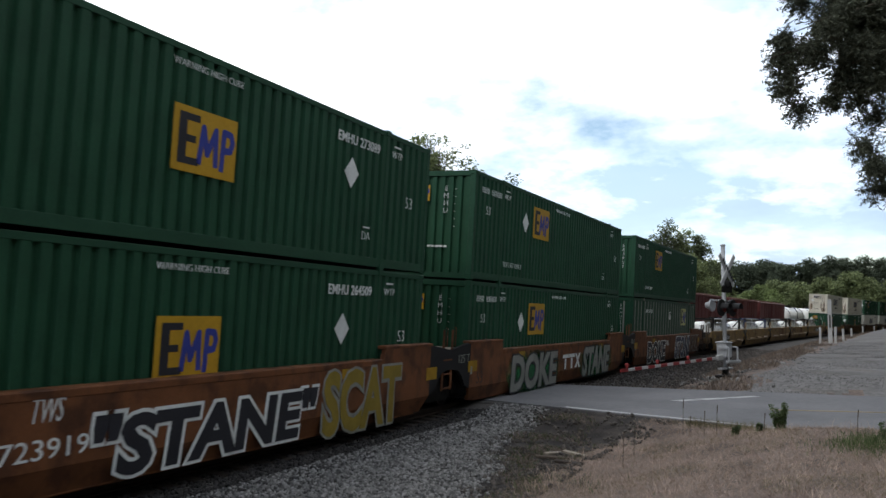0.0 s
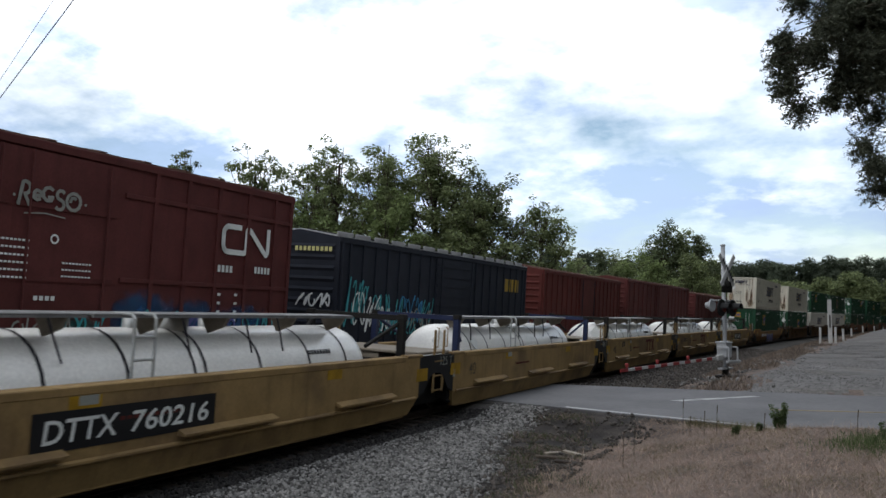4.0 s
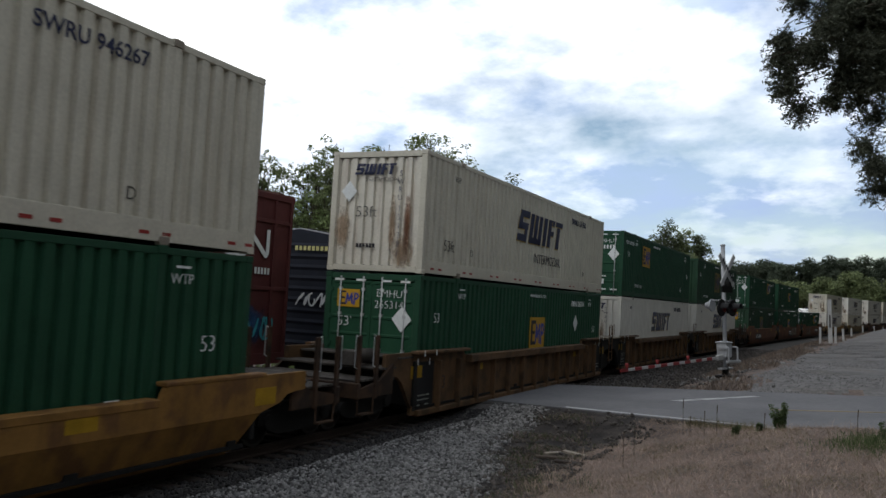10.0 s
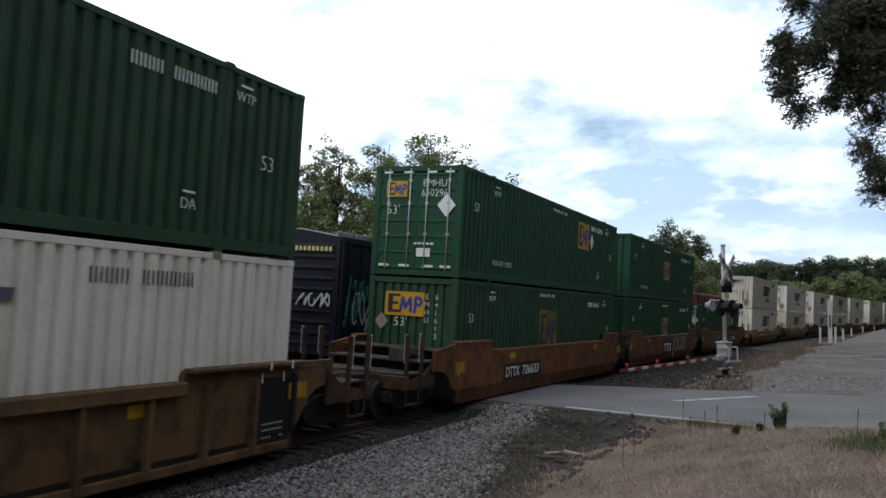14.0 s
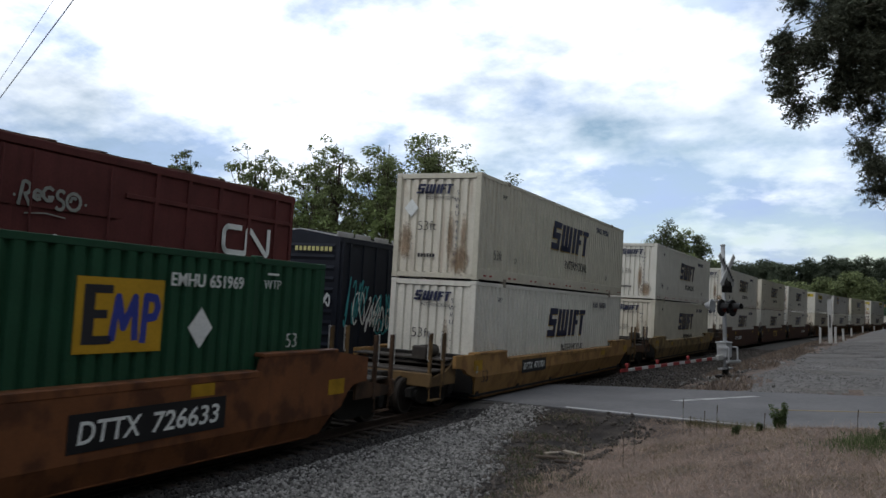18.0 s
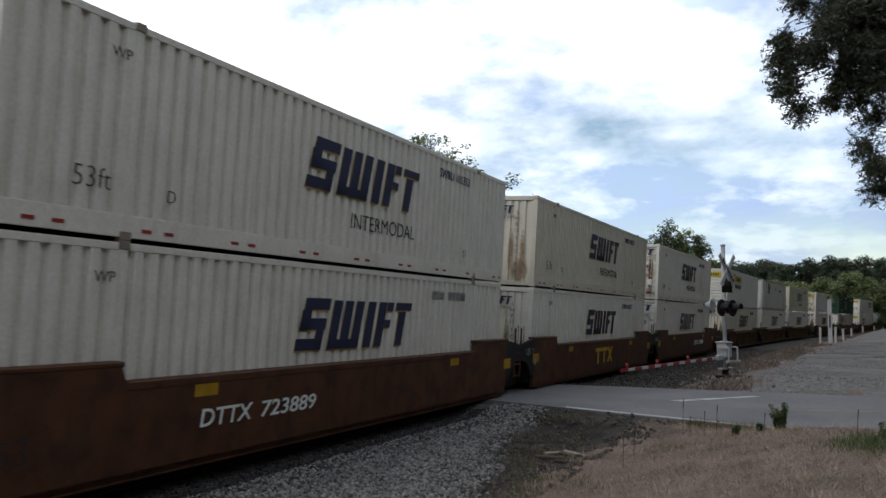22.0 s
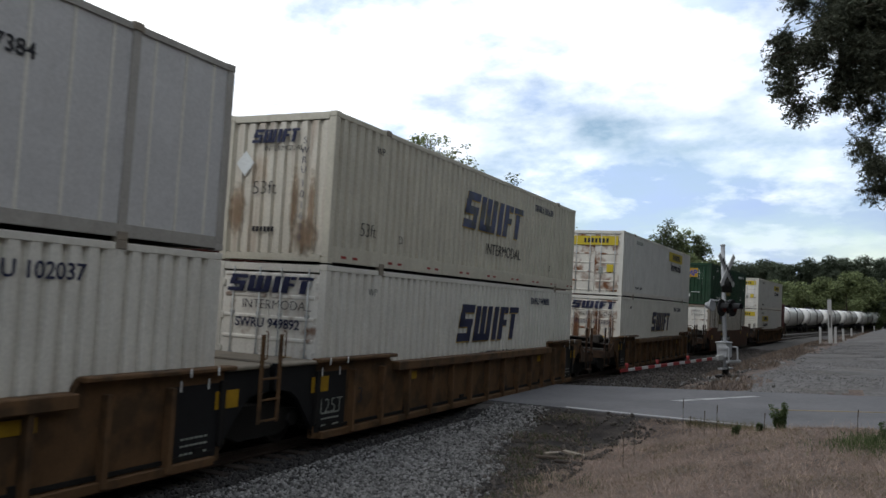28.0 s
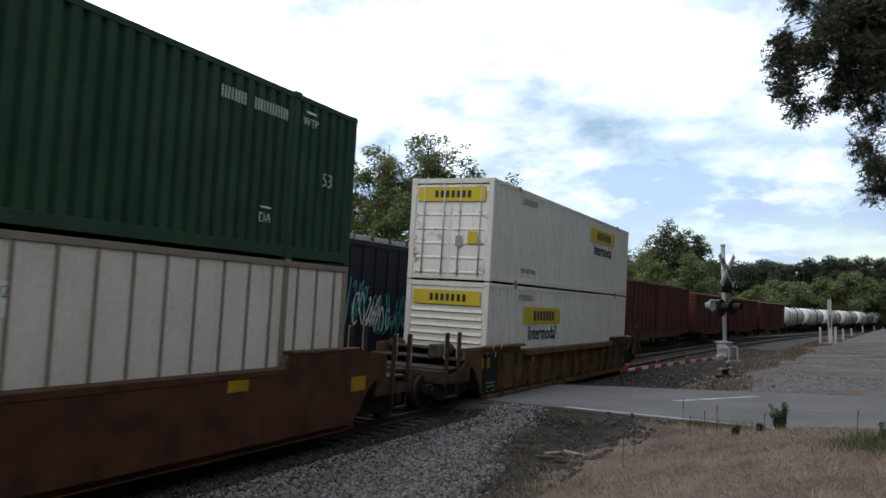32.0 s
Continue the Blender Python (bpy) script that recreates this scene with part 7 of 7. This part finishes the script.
def cedar():
    """The dark evergreen that hangs into the view from the verge."""
    rng = np.random.default_rng(77)
    bx, by = 3.5, 13.4
    z = height(bx, by)
    root = empty("cedar_tree", "dark evergreen cedar with dense drooping boughs", "tree", m=pose(bx, by, z - 0.1))
    bm = bmesh.new()
    p, r = Vector((0, 0, 0)), 0.26
    for i in range(8):
        q = p + Vector((rng.normal(0, 0.06), rng.normal(0, 0.06), 1.45))
        cyl(bm, p, q, r, 10, r * 0.86, False)
        p, r = q, r * 0.86
    cl, rad = [], []

    def bough(tip, z0):
        base = Vector((0, 0, z0))
        m = base.lerp(tip, 0.5) + Vector((0, 0, 0.3))
        cyl(bm, base, m, 0.034, 6, 0.02, False); cyl(bm, m, tip, 0.02, 6, 0.006, False)
        for f in np.arange(0.3, 1.04, 0.075):
            c = (base.lerp(m, f * 2) if f < 0.5 else m.lerp(tip, f * 2 - 1)) + Vector(rng.normal(0, 0.16, 3))
            cl.append(c); rad.append(rng.uniform(0.20, 0.40) * (1.3 - 0.55 * f))
    # boughs that reach into the view: direction by azimuth and rise from the eye, at about 13 metres
    for az, rise, dist in ((-0.036, 0.300, 13.0), (-0.020, 0.325, 13.4), (-0.022, 0.272, 13.2), (0.004, 0.335, 12.6), (0.004, 0.268, 13.5), (0.012, 0.300, 12.8), (0.026, 0.262, 13.0), (0.030, 0.318, 13.6), (0.044, 0.248, 13.2), (0.050, 0.285, 12.6),
                           (0.062, 0.225, 13.3), (0.068, 0.258, 12.9), (0.072, 0.190, 13.3), (0.074, 0.160, 13.2), (0.08, 0.30, 13.5), (0.0, 0.372, 13.2), (-0.028, 0.382, 13.0), (0.03, 0.36, 13.0), (0.06, 0.34, 13.2), (0.078, 0.142, 13.3), (0.05, 0.385, 13.0)):
        tip = Vector((az * dist, dist, EYE.z + rise * dist)) - Vector((bx, by, z - 0.1))
        bough(tip, min(9.5, max(1.9, tip.z - 0.1 + 0.12 * math.hypot(tip.x, tip.y))))
    for i in range(60):
        zz = rng.uniform(1.8, 10.8)
        a = rng.uniform(-1.9, 1.9)
        reach = (2.7 - 0.19 * zz) * rng.uniform(0.75, 1.05)
        bough(Vector((math.cos(a) * reach + 0.3, math.sin(a) * reach, zz - 0.3)), zz)
    put("trunk", finish(bm, "trunk", BARK), root)
    seen = 21 * 10
    cl, rad = np.array([tuple(c) for c in cl]), np.array(rad)
    # feathery sprigs on the boughs that stand out, plain clumps in the mass behind
    ns, nl = 22, 80
    k = np.repeat(np.arange(min(seen, len(cl))), ns)
    d = rng.normal(size=(len(k), 3)) + np.array([-0.25, 0, -0.15])
    d /= np.linalg.norm(d, axis=1, keepdims=True)
    ln = rad[k] * rng.uniform(0.7, 1.5, len(k))
    j = np.repeat(np.arange(len(k)), nl)
    f = rng.random(len(j))
    pos = cl[k][j] + d[j] * (ln[j] * f)[:, None] + rng.normal(size=(len(j), 3)) * (0.045 * (1.15 - f))[:, None]
    nr = rng.normal(size=(len(j), 3)) + np.array([0, 0, 0.5])
    cr = put("crown", quads("crown", pos, rng.uniform(0.006, 0.012, len(j)), nr, rng.uniform(0, 6.28, len(j)), CEDAR, 3.0), root)
    cr["kind"] = "stuff"
    cr = put("inner_crown", quads("inner_crown", *clump_leaves(rng, cl, rad * 1.2, 420, 0.018, 0.95), CEDAR, 2.4), root)
    cr["kind"] = "stuff"


cedar()


# ---------------- ballast, verge, weeds ----------------
def line_x(y):
    return TRACK_X + R_CURVE - math.sqrt(R_CURVE ** 2 - y * y)


def stones(name, spots, size, material, label, seed):
    """Loose broken stones as one mesh."""
    rng = np.random.default_rng(seed)
    n = len(spots)
    base = np.array([(x, y, z) for x in (-1, 1) for y in (-1, 1) for z in (-1, 1)], float)
    V = base[None] * rng.uniform(0.45, 1.0, (n, 8, 3)) * (size * rng.uniform(0.6, 1.35, n))[:, None, None] * rng.uniform(0.6, 1.2, (n, 1, 3))
    q = rng.normal(size=(n, 4)); q /= np.linalg.norm(q, axis=1, keepdims=True)
    w, x, y, z = q.T
    Rm = np.stack([1 - 2 * (y * y + z * z), 2 * (x * y - w * z), 2 * (x * z + w * y), 2 * (x * y + w * z), 1 - 2 * (x * x + z * z), 2 * (y * z - w * x), 2 * (x * z - w * y), 2 * (y * z + w * x), 1 - 2 * (x * x + y * y)], -1).reshape(n, 3, 3)
    V = np.einsum("nij,nkj->nki", Rm, V) + np.asarray(spots)[:, None, :]
    F = np.array([(0, 1, 3, 2), (4, 6, 7, 5), (0, 4, 5, 1), (2, 3, 7, 6), (0, 2, 6, 4), (1, 5, 7, 3)])
    I = (F[None] + 8 * np.arange(n)[:, None, None]).reshape(-1)
    me = bpy.data.meshes.new(name)
    me.vertices.add(n * 8); me.vertices.foreach_set("co", V.reshape(-1).astype(np.float32))
    me.loops.add(n * 24); me.loops.foreach_set("vertex_index", I.astype(np.int32))
    me.polygons.add(n * 6); me.polygons.foreach_set("loop_start", np.arange(0, n * 24, 4, dtype=np.int32)); me.polygons.foreach_set("loop_total", np.full(n * 6, 4, dtype=np.int32))
    me.update(calc_edges=True)
    me.materials.append(material)
    tagged(new(name, me), label, "gravel", kind="stuff")


def ballast():
    rng = np.random.default_rng(21)
    spots = []
    while len(spots) < 34000:
        y, d = 6.0 + 14.5 * rng.random() ** 1.15, rng.uniform(1.9, 5.3)
        edge = stone_edge(y) + 0.3 + 0.4 * noise.noise((y * 0.9, 3, 0))
        if d > edge - 0.7 * rng.random() or on_road(line_x(y) + d, y) > -0.30 + 0.3 * noise.noise((d * 3, 7, 1)):
            continue
        x = line_x(y) + d
        spots.append((x, y, height(x, y) + rng.uniform(-0.012, 0.022)))
    stones("ballast", spots, 0.030, STONE, "loose grey broken ballast stones beside the track", 1)
    # stones near the rails: oil plus the train's shade, painted dark
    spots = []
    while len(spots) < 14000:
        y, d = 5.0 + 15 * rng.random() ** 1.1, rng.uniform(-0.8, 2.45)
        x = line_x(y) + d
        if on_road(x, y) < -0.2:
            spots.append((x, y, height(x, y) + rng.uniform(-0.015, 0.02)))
    stones("oiled_ballast", spots, 0.032, OILSHADE, "ballast between and beside the rails, coloured dark for oil and train shade", 4)
    spots = []
    while len(spots) < 1500:
        y = rng.uniform(9, 20)
        d = rng.uniform(stone_edge(y) - 0.2, soil_edge(y) + 0.5)
        x = line_x(y) + d
        if on_road(x, y) > -0.1 or noise.noise((x * 1.6, y * 1.6, 12)) < -0.05:
            continue
        spots.append((x, y, height(x, y) + rng.uniform(-0.01, 0.02)))
    stones("ditch_stones", spots, 0.04, STONEMID, "scattered dusty stones in the ditch", 5)
    spots = []
    while len(spots) < 9000:
        y, d = rng.uniform(27.5, 75), rng.uniform(0.9, 4.6)
        x = line_x(y) + d
        if on_road(x, y) > -0.1:
            continue
        spots.append((x, y, height(x, y) + rng.uniform(-0.02, 0.03)))
    stones("ballast", spots, 0.045, STONEMID, "grey ballast shoulder beyond the road", 2)
    spots = []
    while len(spots) < 22000:
        y = 27.6 + 45 * rng.random() ** 1.5
        d = rng.uniform(7.2, 17.0)
        x = line_x(y) + d
        if d < 7.4 + min(2.2, 0.035 * (y - 25)) or (x > 0.4 and y < 28.5 + 0.8 * noise.noise((x, y, 3))) or on_road(x, y) > -0.15 or noise.noise((x * 0.25, y * 0.2, 18)) < -0.25:
            continue
        spots.append((x, y, height(x, y) + rng.uniform(-0.02, 0.012)))
    stones("gravel", spots, 0.019, GRAVELSTONE, "loose pale gravel on the lane beside the line", 6)
    spots = []
    while len(spots) < 260:
        y, d = rng.uniform(28.5, 60), rng.uniform(4.2, 8.5)
        x = line_x(y) + d
        if on_road(x, y) > -0.3 or noise.noise((x * 0.5, y * 0.3, 8)) < 0.0:
            continue
        spots.append((x, y, height(x, y) + 0.02))
    stones("rubble", spots, 0.07, STONE, "pale rubble along the edge of the gravel track", 3)


def blades(name, n, place, tall, width, material, label, seed, parent=None, lean=0.5):
    rng = np.random.default_rng(seed)
    P = np.zeros((n, 3, 3))
    k = 0
    while k < n:
        spot = place(rng)
        if spot is None:
            continue
        x, y = spot
        z = height(x, y) - 0.01
        h, a = tall * rng.uniform(0.4, 1.25), rng.uniform(0, 6.28)
        dx, dy = math.cos(a) * width, math.sin(a) * width
        lx, ly = rng.normal(0, lean * h), rng.normal(0, lean * h)
        P[k] = ((x - dx, y - dy, z), (x + dx, y + dy, z), (x + lx, y + ly, z + h))
        k += 1
    me = bpy.data.meshes.new(name)
    me.vertices.add(n * 3); me.vertices.foreach_set("co", P.ravel().astype(np.float32))
    me.loops.add(n * 3); me.loops.foreach_set("vertex_index", np.arange(n * 3, dtype=np.int32))
    me.polygons.add(n); me.polygons.foreach_set("loop_start", np.arange(0, n * 3, 3, dtype=np.int32)); me.polygons.foreach_set("loop_total", np.full(n, 3, dtype=np.int32))
    me.update(calc_edges=True)
    me.materials.append(material)
    ob = new(name, me)
    return tagged(ob, label, "grass", kind="stuff")


def verge(rng):
    y = 7.0 + 14 * rng.random() ** 1.2
    d = rng.uniform(5.1, 14)
    x = line_x(y) + d
    if on_road(x, y) > -0.15 or d < soil_edge(y) + 0.7 * noise.noise((x * 1.3, y * 1.3, 5)):
        return None
    return x, y


def bank(rng):
    y = rng.uniform(28, 110)
    d = rng.uniform(4.4, 7.4 + min(2.0, 0.03 * (y - 25)))
    x = line_x(y) + d
    if on_road(x, y) > -0.2 or noise.noise((x * 0.3, y * 0.2, 15)) < -0.05:
        return None
    return x, y


def around(cx, cy, r):
    def f(rng):
        return cx + rng.normal(0, r), cy + rng.normal(0, r)
    return f


ballast()
blades("dry_grass", 150000, verge, 0.045, 0.0035, DRYGRASS, "short dry brown grass on the verge", 31, lean=1.3)
blades("dry_grass", 12000, verge, 0.16, 0.0035, PALEGRASS, "longer pale dry grass tufts on the verge", 32, lean=0.9)
def green_verge(rng):
    spot = verge(rng)
    if spot is None or noise.noise((spot[0] * 0.7, spot[1] * 0.7, 31)) < 0.12:
        return None
    return spot


blades("verge_weeds", 16000, green_verge, 0.055, 0.004, DRYWEED, "patches of half-green weeds in the dry verge", 38, lean=1.0)
blades("bank_grass", 15000, bank, 0.24, 0.014, BANKGRASS, "dry brown weeds along the track's bank", 33)


def ditch(rng):
    y = rng.uniform(9.5, 19.5)
    d = stone_edge(y) + abs(rng.normal(0, 0.7)) + (0.6 if rng.random() < 0.5 else 0.0)
    x = line_x(y) + d
    if on_road(x, y) > -0.1 or noise.noise((x * 1.1, y * 1.1, 22)) < 0.05:
        return None
    return x, y


blades("ditch_weeds", 7000, ditch, 0.10, 0.005, BANKGRASS, "tangled dead weeds in the ditch", 36, lean=0.8)
blades("ditch_weeds", 1500, ditch, 0.12, 0.008, GREENGRASS, "scattered green weeds in the ditch", 37, lean=0.5)


def road_edge(rng):
    x = rng.uniform(-2.5, 3.0)
    return x, 20.2 - 0.385 * (x + 5.6) - abs(rng.normal(0, 0.35)) - 0.15


blades("edge_weeds", 2200, road_edge, 0.17, 0.006, DRYWEED, "low weeds along the road's edge", 34, lean=0.3)


def weed_bush(x, y, h, r, n, seed, label):
    rng = np.random.default_rng(seed)
    root = empty("weed_plant", label, "plant", "roadside weeds", m=pose(x, y, height(x, y) - 0.02))
    bm = bmesh.new()
    cl = []
    for i in range(n):
        a, k = rng.uniform(0, 6.28), rng.uniform(0.1, 1.0)
        tip = Vector((math.cos(a) * r * k, math.sin(a) * r * k, h * rng.uniform(0.6, 1.05)))
        cyl(bm, (tip.x * 0.3, tip.y * 0.3, 0), tip, 0.008, 4, 0.003, False)
        for f in np.arange(0.25, 1.01, 0.12):
            cl.append(Vector((tip.x * 0.3, tip.y * 0.3, 0)).lerp(tip, f))
    put("stems", finish(bm, "stems", GREENGRASS), root)["kind"] = "stuff"
    cl = np.array([tuple(c) for c in cl])
    put("leaves", quads("leaves", *clump_leaves(rng, cl, np.full(len(cl), 0.05), 14, 0.014), GREENGRASS, 3.0), root)["kind"] = "stuff"


weed_bush(-0.56, 16.75, 0.52, 0.17, 16, 51, "upright green roadside weed bush")
weed_bush(-1.35, 16.7, 0.20, 0.10, 3, 52, "small green weed at the road's edge")
weed_bush(-0.95, 16.75, 0.18, 0.08, 3, 53, "small green weed at the road's edge")
weed_bush(0.95, 14.4, 0.30, 0.12, 2, 55, "leafy weed by the verge")
blades("green_grass", 2600, around(1.0, 13.9, 0.42), 0.13, 0.006, GREENGRASS, "patch of fresh green grass on the verge", 35, lean=0.35)


def stalks():
    for x, y, h in ((-2.45, 17.6, 0.75), (-2.3, 17.5, 0.4), (-2.0, 17.3, 0.5), (-1.75, 17.2, 0.6), (-3.0, 15.3, 0.55), (-2.95, 14.1, 0.62), (0.62, 14.6, 0.45), (-0.85, 16.7, 0.36)):
        root = empty("dry_stalk", "single dry upright weed stalk", "plant", "dry stalks", m=pose(x, y, height(x, y) - 0.02))
        part("stem", f"stem/{h}", lambda bm: (cyl(bm, (0, 0, 0), (0.02, 0, h), 0.006, 5, 0.004), cyl(bm, (0.015, 0, h * 0.75), (0.03, 0.01, h * 1.02), 0.010, 5, 0.003)), BARK, root)


def scraps():
    for x, y, ln, w, a, m_ in ((-4.5, 15.6, 0.9, 0.12, 30, BARK), (-4.2, 15.9, 0.7, 0.10, -25, TAUPE), (-4.75, 16.1, 0.5, 0.09, 70, TAUPE), (-4.0, 14.7, 0.6, 0.12, 10, TIE)):
        root = empty("timber_scrap", "broken weathered plank lying in the ditch", "timber", "timber scraps", m=pose(x, y, height(x, y) + 0.03, 6, 4, a))
        part("plank", f"plank/{ln}", lambda bm: box(bm, -ln / 2, ln / 2, -w / 2, w / 2, -0.025, 0.025, 0.008), m_, root)


stalks()
scraps()


def motions():
    """The train runs along the curve and slowly gathers speed; everything on it goes with its car."""
    for thing, start, up in MOVING:
        walk(thing, [(float(t), rail_pose(start - SPEED * t - GAIN * t * t / 2, 0.0, up)) for t in range(33)])


motions()
